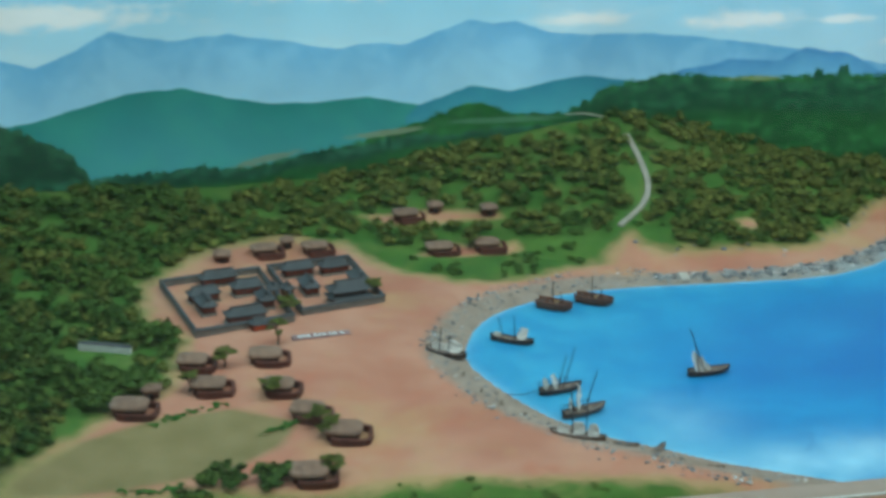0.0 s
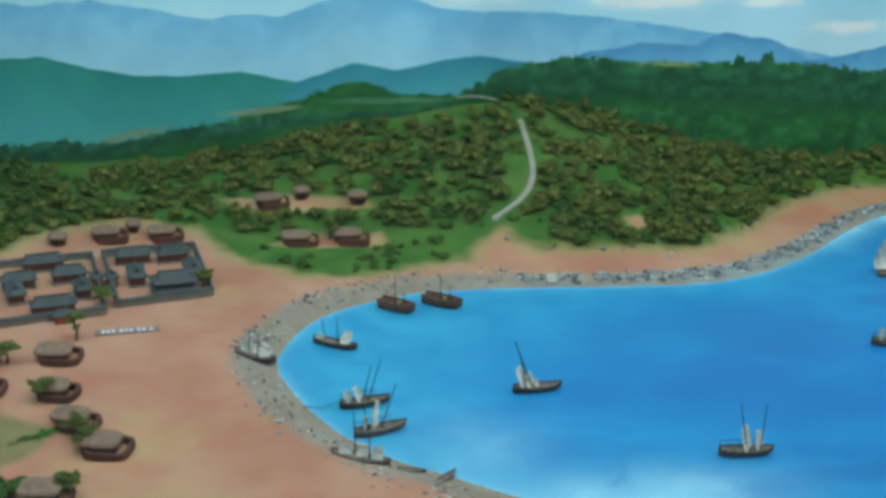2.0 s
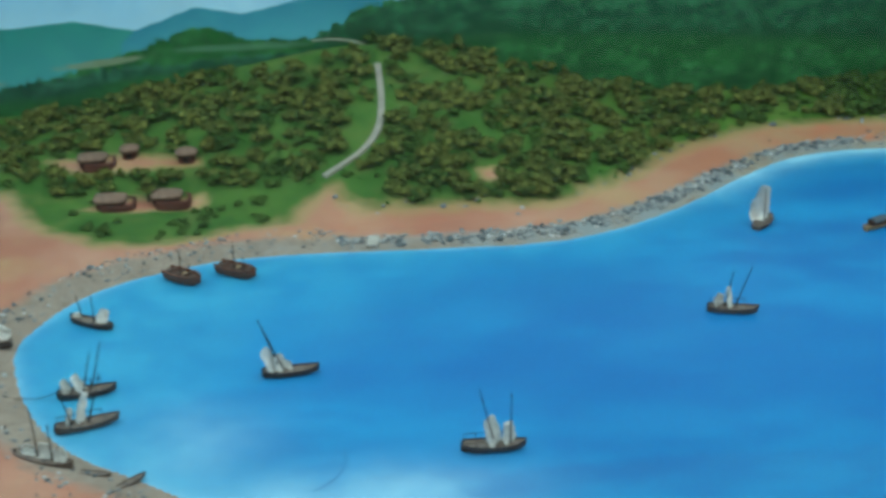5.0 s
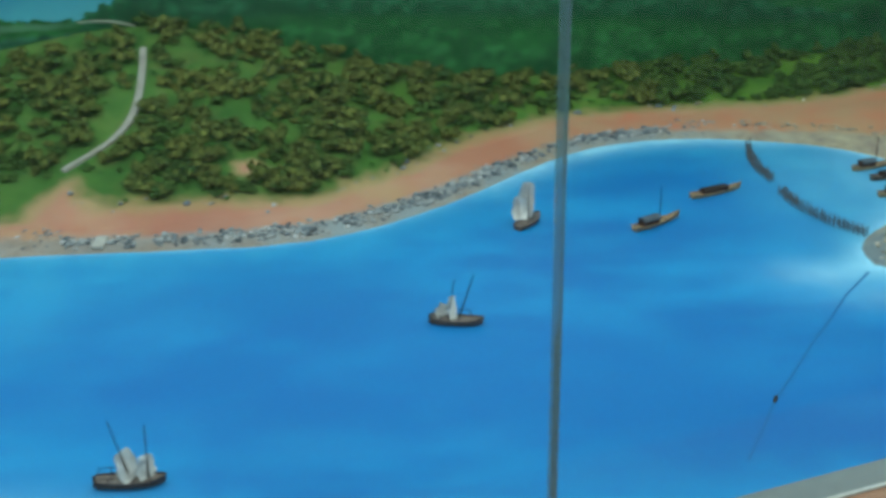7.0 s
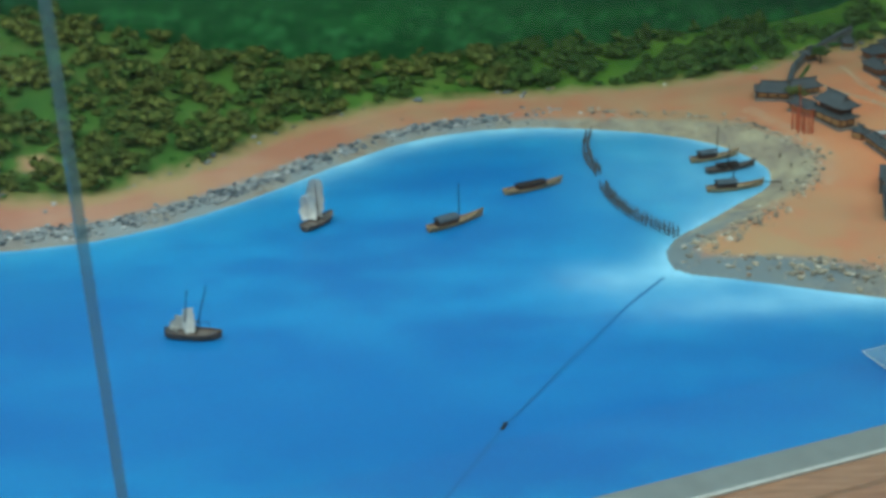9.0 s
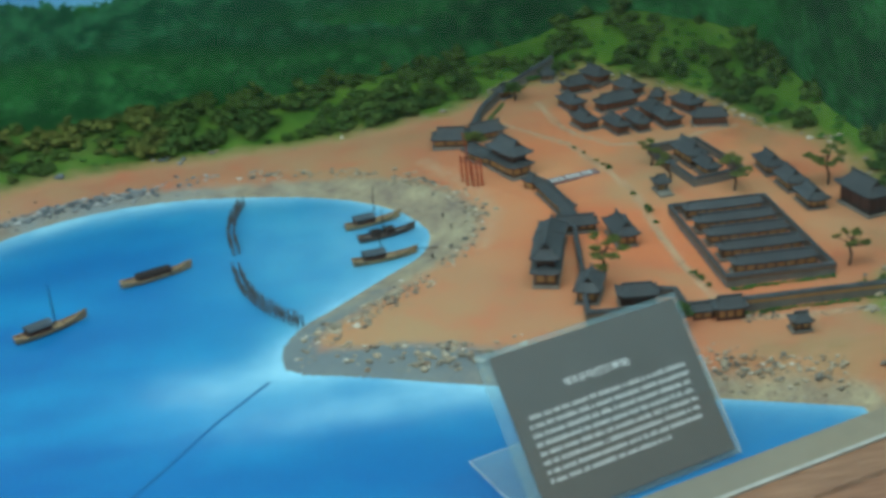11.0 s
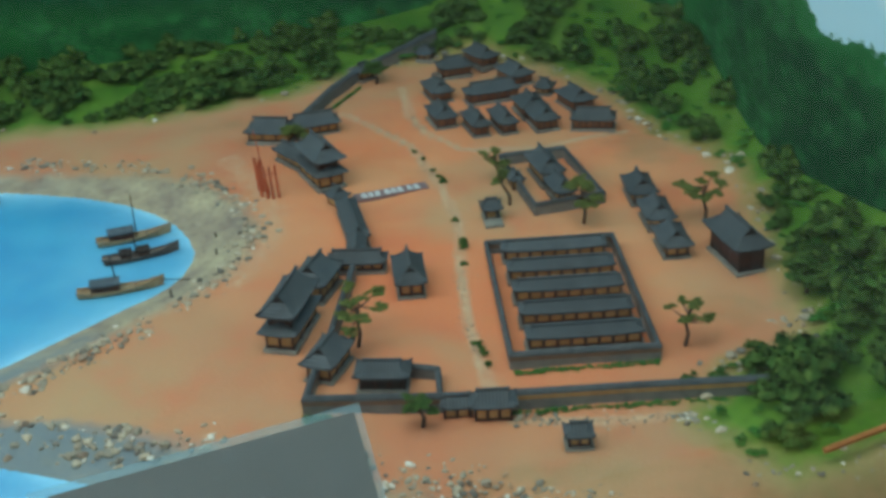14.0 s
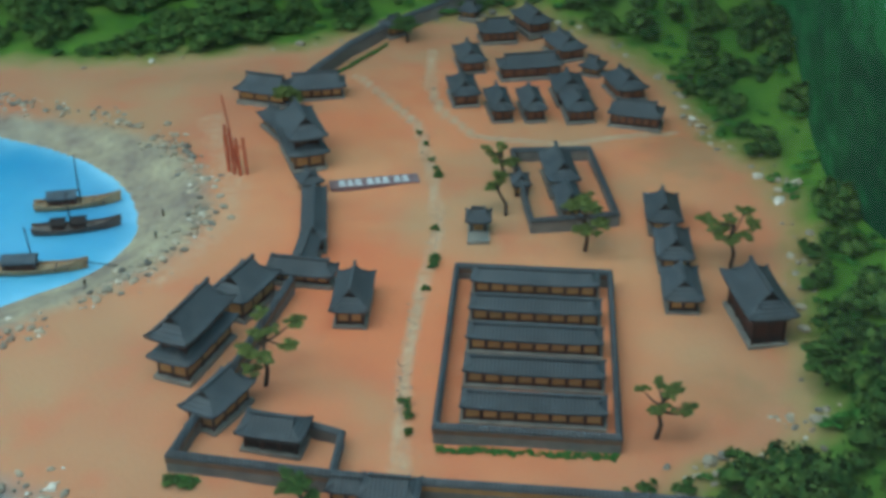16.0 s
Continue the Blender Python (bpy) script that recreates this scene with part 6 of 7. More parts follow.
    grow("east_scrub", X, Y, ok & (patch(X, Y, 12.0, 31.0) > 0.0), (0.007, 0.020), M["leaf_bright"], "low bright green scrub on the eastern slope", (0.5, 0.9))
    pts = np.array([(-0.95, 1.235), (-0.92, 1.26), (-0.89, 1.24), (-0.91, 1.215), (-0.845, 1.24), (-0.82, 1.225), (-0.80, 1.25), (-0.99, 1.165), (-0.96, 1.15), (-0.84, 1.20)])
    grow("front_woods", pts[:, 0], pts[:, 1], np.ones(len(pts), bool), (0.022, 0.032), M["leaf_dark"], "clump of dark green trees before the thatched huts")
    X, Y = scatter(rnd, -0.75, 0.06, 1.06, 1.17, 0.034)
    keep = (signed(INLAND, X, Y) < -0.004) & (Y > along_edge(X) + 0.012) & (patch(X, Y, 11.0, 41.0) > 0.06)
    grow("front_tufts", X, Y, keep, (0.005, 0.013), M["leaf_dark"], "dark low tufts on the front grass strip", (0.5, 0.8))
    strip = []
    for line in (((-1.06, 1.50), (-0.99, 1.545), (-0.90, 1.585)), ((-0.83, 1.435), (-0.78, 1.46), (-0.735, 1.49)), ((-1.10, 1.235), (-1.04, 1.22), (-0.99, 1.235))):
        for (ax, ay), (bx, by) in zip(line[:-1], line[1:]):
            for _ in range(16):
                u = rnd.uniform()
                strip.append((ax + (bx - ax) * u + rnd.normal() * 0.007, ay + (by - ay) * u + rnd.normal() * 0.006))
    pts = np.array(strip)
    grow("field_weeds", pts[:, 0], pts[:, 1], np.ones(len(pts), bool), (0.005, 0.013), M["leaf_bright"], "low green weeds along the edge of the field", (0.4, 0.7))
    # grass along the feet of the walls
    quads = []
    for a, b in (((2.72, 1.944), (2.90, 1.938)), ((2.70, 1.857), (2.96, 1.846)), ((2.47, 2.85), (2.56, 3.02)), ((2.46, 1.882), (2.49, 1.879))):
        for _ in range(120):
            u = rnd.uniform()
            x, y = a[0] + (b[0] - a[0]) * u, a[1] + (b[1] - a[1]) * u + rnd.uniform(-0.004, 0.004)
            quads.append(crown_quads(rnd, x, y, hz(x, y) + 0.001, rnd.uniform(0.003, 0.006), 0.7, BUSHES))
    tagged(new("grass_tufts", quad_mesh("grass_tufts", np.concatenate(quads), M["leaf_bright"])), "thin strip of green grass along the walls", "grass", kind="stuff")


def limb(bm, pts, r0, r1):
    n = len(pts) - 1
    for i in range(n):
        rod(bm, pts[i], pts[i + 1], r0 + (r1 - r0) * i / n, r0 + (r1 - r0) * (i + 1) / n, 6)


def pine(name, x, y, h, spread, seed, label, leaf="leaf_pine", lean=(0.0, 0.0), pads=6, group="", pad=0.016):
    """A bent trunk, limbs and a crown of separate cushions of needles."""
    rnd = np.random.default_rng(seed)
    home = root(name, x, y, hz(x, y), 0, label, "tree", group)
    lx, ly = lean
    trunk = [(0, 0, -0.004), (lx * 0.25 + 0.003, ly * 0.3, h * 0.3), (lx * 0.6 - 0.003, ly * 0.6 + 0.002, h * 0.6), (lx, ly, h * 0.92)]
    bm = bmesh.new()
    limb(bm, trunk, 0.0030, 0.0014)
    part("trunk", bm, M["bark"], home)
    quads = []
    for k in range(pads):
        a = 2.4 * k + rnd.uniform(-0.3, 0.3)
        f = spread * (0.25 + 0.75 * rnd.uniform(0.4, 1)) if k else 0.0
        base = Vector(trunk[2]).lerp(Vector(trunk[3]), rnd.uniform(0, 0.9))
        end = Vector((lx + math.cos(a) * f, ly + math.sin(a) * f, h * rnd.uniform(0.48, 1.02) if k else h))
        bm = bmesh.new()
        limb(bm, [base, base.lerp(end, 0.5) + Vector((0, 0, -0.002)), end], 0.0014, 0.0007)
        part("limb", bm, M["bark"], home)
        for _ in range(2):
            quads.append(crown_quads(rnd, end.x + rnd.uniform(-0.007, 0.007), end.y + rnd.uniform(-0.007, 0.007), end.z + rnd.uniform(-0.001, 0.004), pad * rnd.uniform(0.5, 0.85), 0.75))
    part("crown", quad_mesh("crown", np.concatenate(quads), M[leaf]), None, home, "cushions of green flock needles")
    return home


def build_trees():
    lone = "gnarled model pine with flat green cushions on bare earth"
    pine("pine_tree", 2.877, 2.344, 0.066, 0.034, 11, lone, pads=9)
    pine("pine_tree", 2.527, 2.040, 0.070, 0.042, 12, lone, lean=(0.006, 0.0), pads=8, pad=0.015)
    pine("pine_tree", 2.940, 1.973, 0.058, 0.027, 13, lone, lean=(0.006, 0.0), pads=9, pad=0.011)
    pine("pine_tree", 2.776, 2.430, 0.056, 0.016, 14, "leaning model pine with thin green cushions beside the shrine", lean=(-0.012, 0.004), pads=5, pad=0.011)
    pine("pine_tree", 2.768, 2.528, 0.048, 0.020, 15, "small model pine at the corner of the court", pads=6, pad=0.012)
    pine("pine_tree", 3.054, 2.312, 0.068, 0.034, 16, lone, pads=8, pad=0.015)
    pine("broad_tree", 2.597, 1.846, 0.040, 0.016, 17, "round-headed green tree beside the gatehouse", "leaf_dark", pads=6, pad=0.014)
    pine("broad_tree", 2.440, 2.738, 0.036, 0.016, 18, "olive-leaved tree before the tiled halls", "leaf_olive", pads=6, pad=0.017)
    pine("broad_tree", 3.125, 2.06, 0.050, 0.024, 19, "bushy green tree beside the tall hall", "leaf_dark", pads=8, pad=0.020)
    pine("broad_tree", 2.590, 3.03, 0.040, 0.018, 20, "bushy green tree on the northern wall", "leaf_dark", pads=6, pad=0.018)
    pine("palm_like_tree", -0.765, 1.895, 0.060, 0.018, 21, "slender olive tree between hut and court", "leaf_olive", pads=6, pad=0.015)
    for x, y, h, seed in ((-0.895, 1.785, 0.040, 22), (-0.975, 1.665, 0.038, 23), (-0.80, 1.60, 0.040, 24), (-0.715, 1.445, 0.042, 25), (-0.70, 1.40, 0.036, 26), (-0.715, 1.235, 0.036, 27), (-0.495, 2.19, 0.034, 28), (-0.72, 2.09, 0.036, 29), (-0.165, 2.50, 0.050, 30), (-0.02, 2.68, 0.050, 31)):
        pine("yard_tree", x, y, h, 0.018, seed, "small olive-green tree in a hut yard", "leaf_olive", pads=6, pad=0.017, group="yard trees of the west village")
    rnd = np.random.default_rng(5)
    for x, y, r in ((2.642, 2.671, 0.006), (2.654, 2.634, 0.006), (2.667, 2.585, 0.006), (2.674, 2.560, 0.006), (2.679, 2.534, 0.009), (2.686, 2.387, 0.007), (2.690, 2.312, 0.010), (2.690, 2.292, 0.009), (2.686, 2.241, 0.007), (2.681, 2.015, 0.008),
                    (2.686, 1.995, 0.008), (2.688, 1.965, 0.007), (2.927, 1.892, 0.012), (2.960, 1.892, 0.014), (2.907, 1.890, 0.005), (2.466, 1.876, 0.011), (2.482, 1.873, 0.010), (2.70, 1.885, 0.008)):
        ob = new("shrub", quad_mesh("shrub", crown_quads(rnd, 0, 0, r * 0.4, r, 0.9), M["leaf_dark"]))
        ob.location = (x, y, hz(x, y))
        tagged(ob, "small round dark green shrub beside the path", "shrub", "shrubs along the path")


# ---- rocks ----
def rock_mesh(seed, flat=0.6):
    bm = bmesh.new()
    bmesh.ops.create_icosphere(bm, subdivisions=1, radius=1.0)
    for v in bm.verts:
        k = 1 + 0.45 * noise.noise(v.co * 1.3 + Vector((seed * 3.1, 0, 0)))
        v.co = Vector((v.co.x * k, v.co.y * k * 0.8, max(v.co.z, -0.3) * k * flat))
    return bm


def build_rocks():
    rnd = random.Random(9)
    moulds = []
    for i in range(6):
        bm = rock_mesh(i)
        moulds.append((np.array([tuple(v.co) for v in bm.verts]), [tuple(v.index for v in f.verts) for f in bm.faces]))
        bm.free()
    steps = np.r_[0, np.cumsum(np.linalg.norm(np.diff(SHORE, axis=0), axis=1))]
    way = np.gradient(SHORE, axis=0)
    way /= np.linalg.norm(way, axis=1)[:, None]
    out = np.stack([-way[:, 1], way[:, 0]], -1)
    if -signed(BAY, SHORE[20:21, 0] + out[20, 0] * 0.03, SHORE[20:21, 1] + out[20, 1] * 0.03)[0] < 0:
        out = -out
    verts, faces = [], []

    def drop(x, y, r):
        co, fs = moulds[rnd.randrange(6)]
        a = rnd.uniform(0, 6.28)
        c, s = math.cos(a), math.sin(a)
        k = len(verts)
        z = hz(x, y)
        verts.extend((x + (p[0] * c - p[1] * s) * r, y + (p[0] * s + p[1] * c) * r, z + p[2] * r + r * 0.1) for p in co)
        faces.extend(tuple(i + k for i in f) for f in fs)

    for _ in range(15000):
        s = rnd.uniform(0.02, steps[-1] - 0.02)
        x, y = np.interp(s, steps, SHORE[:, 0]), np.interp(s, steps, SHORE[:, 1])
        ox, oy = np.interp(s, steps, out[:, 0]), np.interp(s, steps, out[:, 1])
        north = 0.30 < x < 1.75 and y > 2.1
        spit = x > 1.9
        d = abs(rnd.gauss(0.044, 0.013)) if north else abs(rnd.gauss(0.092 if y > 2.1 else 0.058, 0.017)) if spit else rnd.choice((abs(rnd.gauss(0.085, 0.016)), rnd.uniform(0.015, 0.10)))
        x, y = x + ox * d, y + oy * d
        if hz(x, y) < 0.003 or y < along_edge(x) + 0.01:
            continue
        lump = 0.5 + noise.noise((x * 14, y * 14, 2.0))
        if rnd.random() > (0.75 if north else 0.7 if x > 2.3 and y < 1.9 else 0.36 if spit else 0.42) * lump:
            continue
        size = rnd.random() ** 2.2
        drop(x, y, 0.0018 + size * 0.005 if x > 2.3 and y < 1.9 else 0.0022 + size * 0.008 if north else 0.0022 + size * 0.0062 if spit else 0.0014 + size * 0.0052)
    n = Nodes("strewn_rock")
    each = n.add("ShaderNodeNewGeometry").outputs["Random Per Island"]
    tone = n.ramp(each, (0.0, lin(116, 108, 98)), (0.25, lin(148, 138, 120)), (0.6, lin(172, 156, 132)), (0.9, lin(192, 176, 150)), (1.0, lin(222, 212, 194)))
    split = n.add("ShaderNodeSeparateXYZ")
    n.link(n.place, split.inputs[0])
    cool = n.ramp(each, (0.0, lin(70, 78, 84)), (0.3, lin(112, 118, 122)), (0.6, lin(138, 142, 142)), (0.92, lin(160, 160, 156)), (1.0, lin(196, 194, 190)))
    tone = n.mix(n.ramp(n.math("MULTIPLY", split.outputs[0], 0.5), (0.90, (0, 0, 0, 1)), (1.0, (1, 1, 1, 1))), cool, tone)
    tone = n.mix(1.0, tone, n.ramp(n.noise(220.0, 4.0), (0.3, (0.72, 0.72, 0.72, 1)), (0.7, (1.12, 1.12, 1.12, 1))), "MULTIPLY")
    strewn = n.done(tone, 0.9, 0.0, 0.2)
    tagged(new("shore_rocks", mesh_of("shore_rocks", verts, faces, strewn)), "strewn grey and white stones along the waterline", "rocks", kind="stuff")

    verts, faces = [], []
    ring = np.vstack([INLAND, INLAND[:1]])
    for (ax, ay), (bx, by) in zip(ring[:-1], ring[1:]):
        length = math.hypot(bx - ax, by - ay)
        for _ in range(int(length * (150 if min(ax, bx) > 2.35 else 45))):
            u = rnd.random()
            x, y = ax + (bx - ax) * u + rnd.gauss(0, 0.012), ay + (by - ay) * u + rnd.gauss(0, 0.012)
            if min(ay, by) > 1.64 and max(ax, bx) > 0.3 and hz(x, y) > 0.004 and rnd.random() < 0.55 + noise.noise((x * 9, y * 9, 6)):
                drop(x, y, 0.0025 + 0.0085 * rnd.random() ** 2.5)
    for cx, cy, spread, count, size in ((2.905, 1.816, 0.010, 26, 0.0055), (2.722, 1.846, 0.014, 16, 0.005), (2.742, 1.832, 0.008, 8, 0.004), (2.80, 1.826, 0.022, 30, 0.002), (2.85, 1.822, 0.022, 30, 0.002), (3.085, 2.005, 0.010, 14, 0.006), (2.972, 1.70, 0.010, 12, 0.005), (3.09, 1.715, 0.030, 22, 0.005)):
        for _ in range(count):
            drop(cx + rnd.gauss(0, spread), cy + rnd.gauss(0, spread * 0.6), size * rnd.uniform(0.4, 1.1))
    tagged(new("fringe_stones", mesh_of("fringe_stones", verts, faces, strewn)), "small pale stones strewn along the edge of the grass", "rocks", kind="stuff")

    spots = [(2.05, 2.06, 0.011), (2.113, 1.953, 0.010), (2.10, 1.90, 0.012), (2.162, 2.092, 0.016), (2.215, 2.125, 0.012), (2.235, 1.915, 0.011), (2.64, 1.733, 0.009), (2.66, 1.727, 0.010), (2.749, 1.66, 0.017), (2.845, 1.65, 0.013),
             (2.916, 1.62, 0.010), (2.23, 1.907, 0.012), (2.263, 1.877, 0.010), (2.194, 1.882, 0.012), (2.172, 2.09, 0.009), (2.11, 2.022, 0.009), (2.362, 2.438, 0.011),
             (2.312, 2.533, 0.010), (2.303, 2.278, 0.011), (2.333, 2.29, 0.012), (2.30, 2.62, 0.009), (2.25, 2.66, 0.009), (2.20, 2.70, 0.008), (2.37, 2.36, 0.009), (3.105, 2.005, 0.010),
             (3.112, 2.02, 0.009), (3.10, 1.99, 0.008), (1.868, 2.955, 0.013), (1.88, 2.962, 0.009), (1.49, 2.80, 0.008), (1.44, 2.76, 0.007), (2.95, 1.72, 0.008), (2.94, 1.70, 0.009), (2.945, 1.68, 0.008), (3.06, 2.90, 0.009), (3.08, 2.84, 0.009),
             (3.10, 2.72, 0.010), (3.05, 2.93, 0.007), (3.13, 2.60, 0.008), (3.15, 2.50, 0.008), (0.70, 2.40, 0.009), (0.74, 2.41, 0.008), (0.93, 2.46, 0.008), (-0.02, 2.225, 0.006)]
    shared = []
    for i in range(6):
        for kind in ("rock", "rock_warm"):
            me = data_of("boulder", rock_mesh(i + 10, 0.7), M[kind])
            shared.append(me)
    for x, y, r in spots:
        r *= 0.6
        ob = new("boulder", shared[rnd.randrange(12)])
        ob.matrix_world = pose(x, y, hz(x, y) + r * 0.15, rnd.uniform(-12, 12), rnd.uniform(-12, 12), rnd.uniform(0, 360)) @ Matrix.Diagonal((r, r, r, 1))
        tagged(ob, "weathered pale boulder on sandy ground", "boulder", "boulders on land and shore")
    rnd2 = random.Random(31)
    verts.clear()
    faces.clear()
    for line in TRAILS:
        st = np.r_[0, np.cumsum(np.linalg.norm(np.diff(line, axis=0), axis=1))]
        for _ in range(int(st[-1] * 300)):
            s = rnd2.uniform(0, st[-1])
            drop(np.interp(s, st, line[:, 0]) + rnd2.gauss(0, 0.007), np.interp(s, st, line[:, 1]) + rnd2.gauss(0, 0.004), rnd2.uniform(0.0008, 0.002))
    tagged(new("path_pebbles", mesh_of("path_pebbles", verts, faces, M["rock_warm"])), "small pale pebbles along the footpaths", "pebbles", kind="stuff")


# ---- small things ----
def ribbon(name, line, width, thick, material, label, category, lift=0.004, kind=""):
    line = np.asarray(line)
    way = np.gradient(line, axis=0)
    way /= np.linalg.norm(way, axis=1)[:, None]
    bm = bmesh.new()
    rows = []
    for (x, y), (wx, wy) in zip(line, way):
        z = hz(x, y) + lift
        rows.append([bm.verts.new(p) for p in ((x + wy * width / 2, y - wx * width / 2, z - thick), (x - wy * width / 2, y + wx * width / 2, z - thick), (x - wy * width / 2, y + wx * width / 2, z), (x + wy * width / 2, y - wx * width / 2, z))])
    for p, q in zip(rows[:-1], rows[1:]):
        for i in range(4):
            bm.faces.new((p[i], q[i], q[(i + 1) % 4], p[(i + 1) % 4]))
    bm.faces.new(rows[0])
    bm.faces.new(rows[-1])
    return tagged(new(name, data_of(name, bm, material)), label, category, kind=kind)


def name_plate(x0, y0, x1, y1, label):
    L = math.hypot(x1 - x0, y1 - y0)
    home = root("name_plate", (x0 + x1) / 2, (y0 + y1) / 2, max(hz(x0, y0), hz(x1, y1)) + 0.001, math.degrees(math.atan2(y1 - y0, x1 - x0)), label, "name plate", "name plates on the sand")
    bm = bmesh.new()
    box(bm, -L / 2, -0.0125, -0.003, L / 2, 0.0125, 0.003)
    part("board", bm, M["plate"], home)
    rnd = random.Random(2)
    x = -L * 0.40
    while x < L * 0.40:
        w = rnd.uniform(0.007, 0.010)
        bm = bmesh.new()
        box(bm, x, -0.0085, 0.003, x + w, -0.0018, 0.0036)
        box(bm, x + 0.001, 0.0, 0.003, x + w - 0.001, 0.0085, 0.0036)
        part("letter_bar", bm, M["white"], home)
        x += w + rnd.choice((0.0025, 0.0025, 0.007))


def build_sign():
    """A leaning clear stand with a grey printed panel."""
    home = root("label_stand", 2.272, 1.426, 0.002, math.degrees(math.atan2(0.103, 0.309)), "clear acrylic stand with a grey printed panel", "label stand")
    W, back, up = 0.318, 0.152, 0.184
    slope = math.hypot(back, up)
    tilt = math.degrees(math.atan2(up, back))
    n = Nodes("clear_acrylic")
    clear, mixed = n.tree.nodes.new("ShaderNodeBsdfTransparent"), n.tree.nodes.new("ShaderNodeMixShader")
    clear.inputs[0].default_value, mixed.inputs[0].default_value = (0.90, 0.95, 0.96, 1), 0.2
    acrylic = n.done(lin(170, 205, 212), 0.3, 0.0, 0.3)
    n.link(clear.outputs[0], mixed.inputs[1])
    n.link(n.bsdf.outputs[0], mixed.inputs[2])
    n.link(mixed.outputs[0], n.tree.nodes["Material Output"].inputs[0])
    card = plain("grey_print_card", lin(112, 114, 110), lin(107, 109, 105), 10, 0.45, 0.05, 80, 0.0)
    ink = plain("white_print", lin(236, 238, 236), lin(222, 224, 222), 60, 0.6, 0.05, 20, 0.0)
    bm = bmesh.new()
    box(bm, -0.004, 0, 0.0, W + 0.004, 0.19, 0.004)
    part("base", bm, acrylic, home, "clear acrylic base sheet").visible_shadow = False
    lean = pose(0, 0, 0.004, tilt, 0, 0)
    bm = bmesh.new()
    box(bm, -0.004, 0, -0.004, W + 0.004, slope, 0.0)
    plate = part("back_plate", bm, acrylic, home, "clear acrylic leaning plate")
    plate.matrix_local = lean
    plate.visible_shadow = False
    bm = bmesh.new()
    box(bm, 0.013, 0.006, 0.0006, W - 0.004, slope - 0.008, 0.0022)
    panel = part("panel", bm, card, home, "grey panel with white printing")
    panel.matrix_local = lean
    rnd = random.Random(8)
    text = bpy.data.curves.new("title", "FONT")
    text.offset = 0.0004
    text.body, text.size, text.extrude = "\uc81c\ud3ec\uc720\uc801(\u85ba\u6d66\u907a\u8e5f)", 0.0165, 0.0002
    carrier = new("title", text)
    bpy.context.view_layer.update()
    letters = bpy.data.meshes.new_from_object(carrier.evaluated_get(bpy.context.evaluated_depsgraph_get()))
    bpy.data.objects.remove(carrier)
    bpy.data.curves.remove(text)
    co = np.zeros(len(letters.vertices) * 3)
    letters.vertices.foreach_get("co", co)
    low, high = co.reshape(-1, 3).min(0), co.reshape(-1, 3).max(0)
    for v in letters.vertices:
        v.co = (W * 0.325 + (v.co.x - low[0]) * 0.106 / (high[0] - low[0]), slope * 0.675 + (v.co.y - low[1]) * 0.013 / (high[1] - low[1]), 0.0024 + v.co.z)
    letters.materials.clear()
    letters.materials.append(ink)
    part("title", letters, None, panel, "white printed title")
    for row in range(8):
        bm = bmesh.new()
        y = slope * (0.570 - row * 0.052)
        x, stop = W * 0.105 + (0.004 if row == 0 else 0), W * (0.90 if row < 7 else 0.70)
        while x < stop:
            w, h = rnd.uniform(0.0034, 0.0052), slope * rnd.uniform(0.019, 0.026)
            box(bm, x, y, 0.0022, x + w, y + h * 0.45, 0.0026)
            box(bm, x + 0.0006, y + h * 0.6, 0.0022, x + w, y + h, 0.0026)
            x += w + rnd.choice((0.0011, 0.0011, 0.0011, 0.004))
        part("text_bar", bm, ink, panel)
    # opaque white strips and rods paint the light caught by the acrylic edges
    glint = plain("polished_edge", lin(235, 238, 238), lin(225, 228, 228), 20, 0.15, 0.0, 6, 0.0)
    bm = bmesh.new()
    box(bm, W + 0.0035, 0.0, -0.004, W + 0.0045, slope * 0.6, 0.0)
    part("polished_edge", bm, glint, home).matrix_local = lean
    for a, b in (((-0.004, 0.0), (-0.004, 0.19)), ((-0.004, 0.19), (W + 0.004, 0.19)), ((W + 0.004, 0.0), (W + 0.004, 0.19))):
        bm = bmesh.new()
        rod(bm, (a[0], a[1], 0.002), (b[0], b[1], 0.002), 0.0006, sides=5)
        part("polished_edge", bm, glint, home)


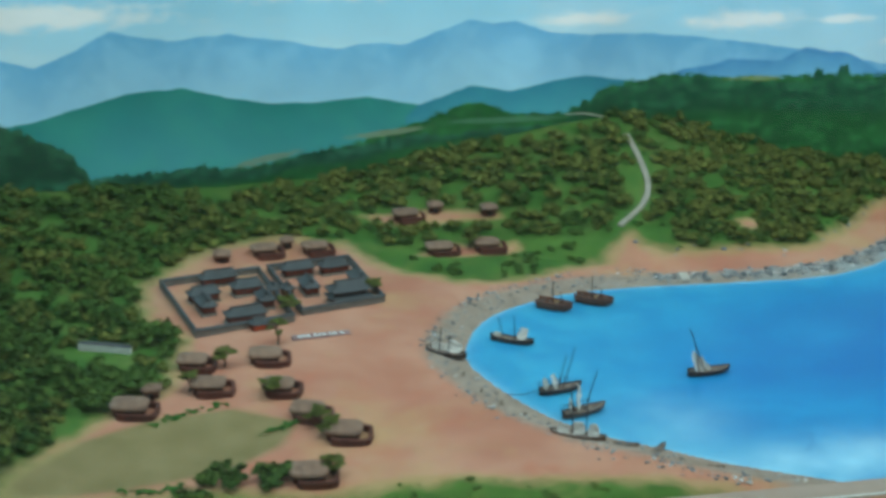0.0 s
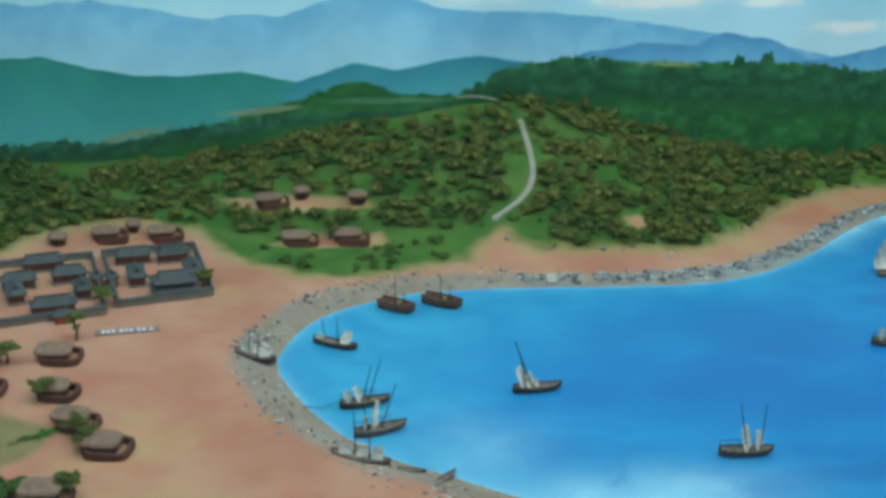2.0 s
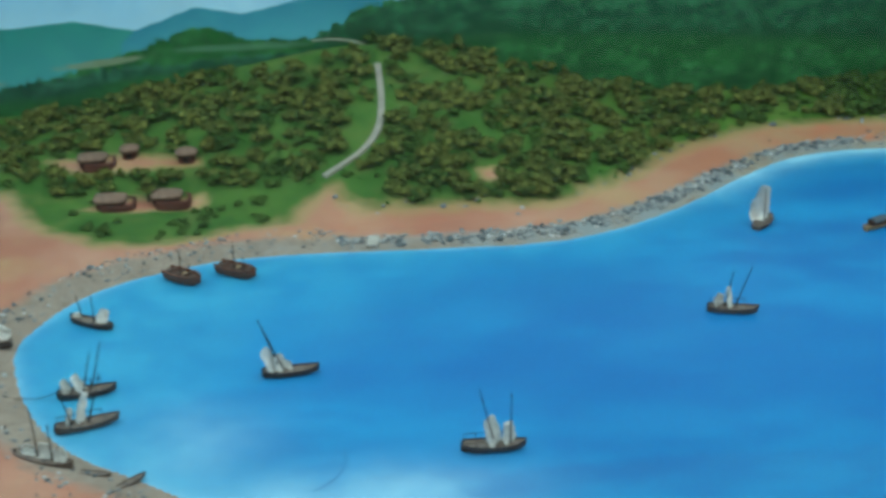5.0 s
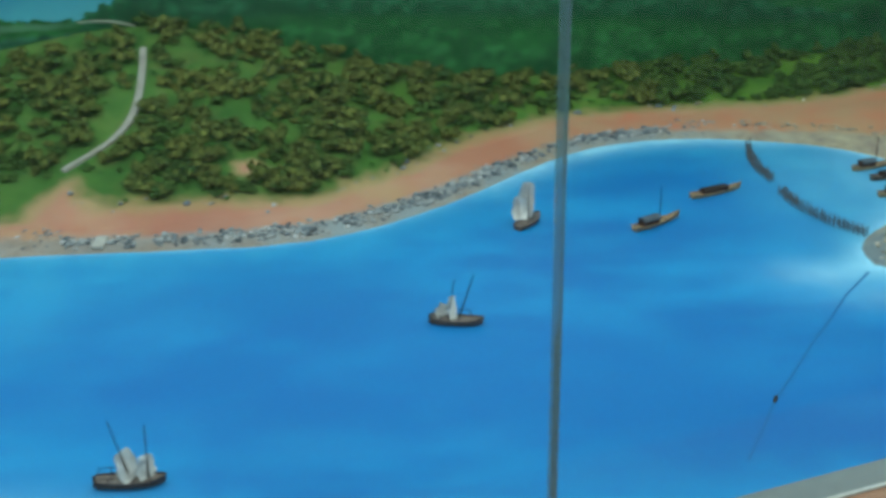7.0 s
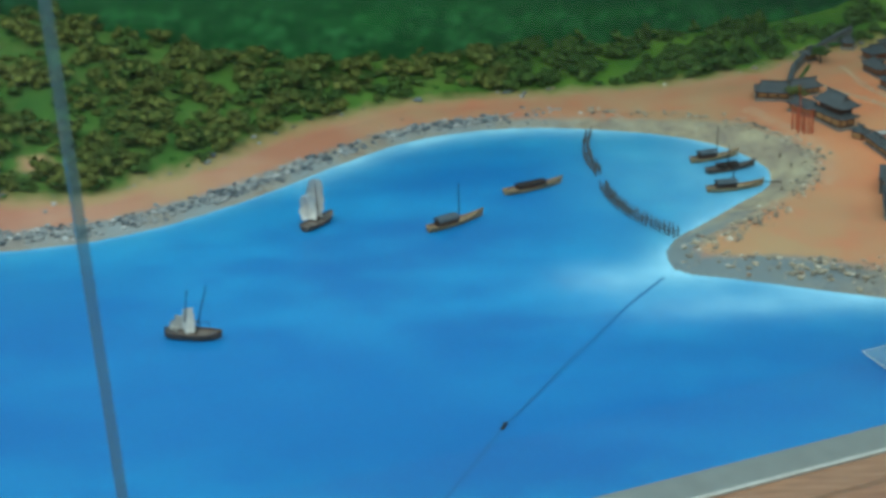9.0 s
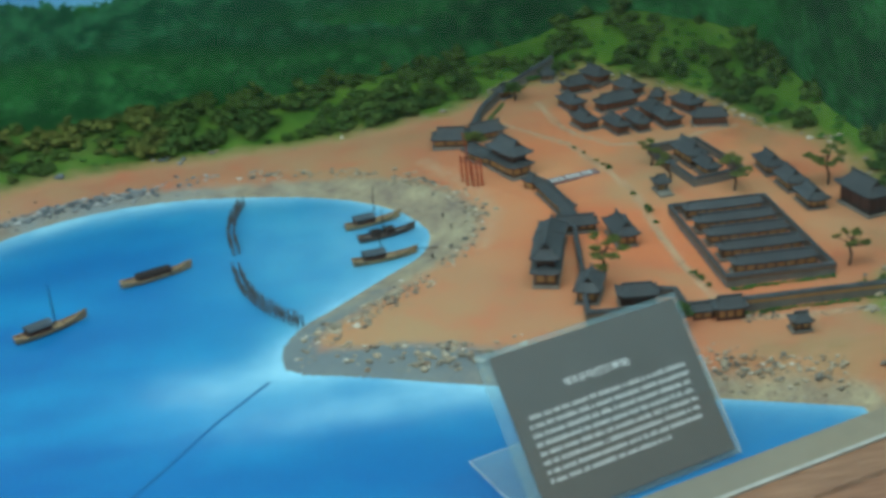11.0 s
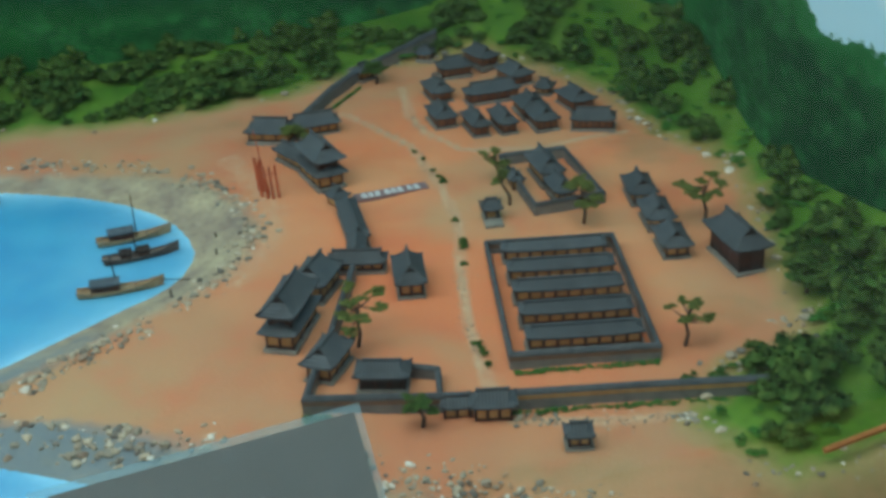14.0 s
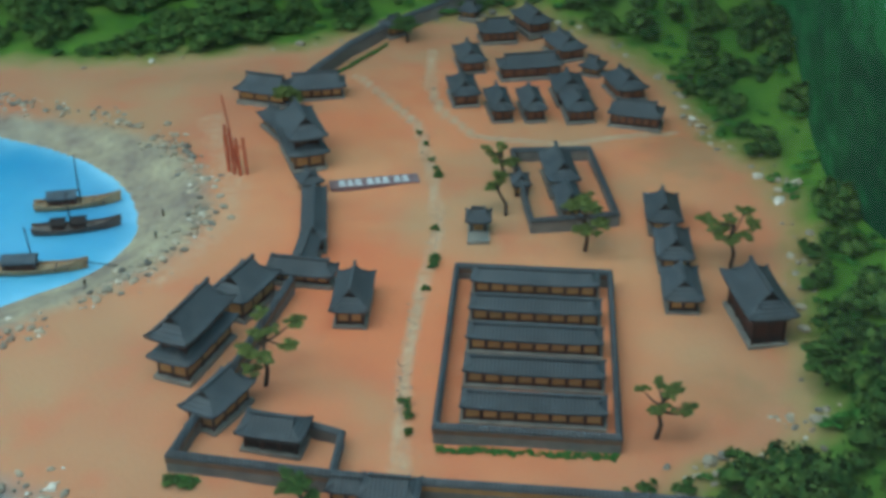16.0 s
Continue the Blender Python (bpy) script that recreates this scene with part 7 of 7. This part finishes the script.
def build_small():
    pale = plain("pale_road", lin(190, 184, 168), lin(166, 160, 146), 30, 0.9, 0.4)
    ribbon("road", ROAD, 0.017, 0.010, pale, "narrow pale road climbing through the woods", "road", 0.006, "structure")
    n = Nodes("resin_crack")
    dark = n.done(n.mix(n.noise(40.0), lin(10, 88, 142), lin(16, 104, 160)), 0.4)
    bm = bmesh.new()
    pts = [(1.945, 1.915), (1.86, 1.815), (1.78, 1.70), (1.732, 1.636), (1.66, 1.53), (1.596, 1.438), (1.55, 1.355), (1.50, 1.27)]
    for (ax, ay), (bx, by) in zip(pts[:-1], pts[1:]):
        side = Vector((by - ay, ax - bx)).normalized() * 0.0021
        v = [bm.verts.new((x, y, 0.0006)) for x, y in ((ax - side.x, ay - side.y), (ax + side.x, ay + side.y), (bx + side.x, by + side.y), (bx - side.x, by - side.y))]
        bm.faces.new(v)
    tagged(new("resin_joint", data_of("resin_joint", bm, dark)), "thin dark joint across the painted water", "joint", kind="structure")
    bm = bmesh.new()
    for i in range(9):
        q = [(0.19 + math.cos(radians(a)) * r, 1.30 + math.sin(radians(a)) * r) for a, r in ((-60 + i * 8, 0.1120), (-60 + i * 8, 0.1135), (-52 + i * 8, 0.1135), (-52 + i * 8, 0.1120))]
        bm.faces.new([bm.verts.new((x, y, 0.0006)) for x, y in q])
    tagged(new("water_stain", data_of("water_stain", bm, dark)), "thin curved dark mark on the painted water", "stain", kind="structure")
    bm = bmesh.new()
    rod(bm, (1.596, 1.438, -0.002), (1.604, 1.452, 0.003), 0.004, 0.003)
    tagged(new("pebble", data_of("pebble", bm, M["rope"])), "small dark pebble lying on the painted water", "pebble")
    name_plate(-0.728, 1.924, -0.586, 1.940, "mauve-grey name plate with white lettering near the courts")
    name_plate(2.533, 2.497, 2.653, 2.526, "mauve-grey name plate with white lettering near the gate tower")
    bm = bmesh.new()
    rod(bm, (3.028, 1.706, 0.052), (3.14, 1.742, 0.060), 0.004, 0.004)
    tagged(new("wooden_stick", data_of("wooden_stick", bm, M["orange_wood"])), "orange-brown wooden stick lying on the grass", "stick")
    bm = bmesh.new()
    box(bm, -0.010, -0.005, 0, 0.010, 0.005, 0.007)
    bmesh.ops.bevel(bm, geom=list(bm.edges), offset=0.0015, segments=1, affect="EDGES")
    ob = new("stone_block", data_of("stone_block", bm, M["dark_wood"]))
    ob.matrix_world = pose(2.522, 1.795, hz(2.522, 1.795) - 0.001, 0, 0, 8)
    tagged(ob, "small dark block standing on the sand", "block")
    bm = bmesh.new()
    box(bm, -0.013, -0.024, -0.008, 0.013, 0.024, 0.002)
    bmesh.ops.bevel(bm, geom=list(bm.edges), offset=0.002, segments=1, affect="EDGES")
    ob = new("stone_slab", data_of("stone_slab", bm, plain("pale_slab", lin(196, 190, 178), lin(176, 170, 160), 40, 0.85)))
    ob.matrix_world = pose(0.378, 2.214, 0.013, 6, 0, -8)
    tagged(ob, "pale stone landing slab on the shingle", "slab")


def build_stakes():
    bm = bmesh.new()
    rod(bm, (0, 0, -0.004), (0.0005, 0, 0.010), 0.0016, 0.0013)
    rod(bm, (-0.0022, 0, 0.0070), (0.0022, 0, 0.0074), 0.0009, sides=5)
    shared = data_of("mooring_stake", bm, M["dark_wood"])
    for x, y in ((-0.364, 1.66), (-0.345, 1.565), (-0.315, 1.497), (-0.28, 1.432), (2.314, 2.439), (2.32, 2.376), (2.263, 2.252)):
        ob = new("mooring_stake", shared)
        ob.matrix_world = pose(x, y, hz(x, y), 0, 0, x * 900 % 180)
        tagged(ob, "tiny dark mooring stake standing on the shingle", "stake", "mooring stakes")


build_stakes()
build_woods()
build_trees()
build_rocks()
build_small()
build_sign()
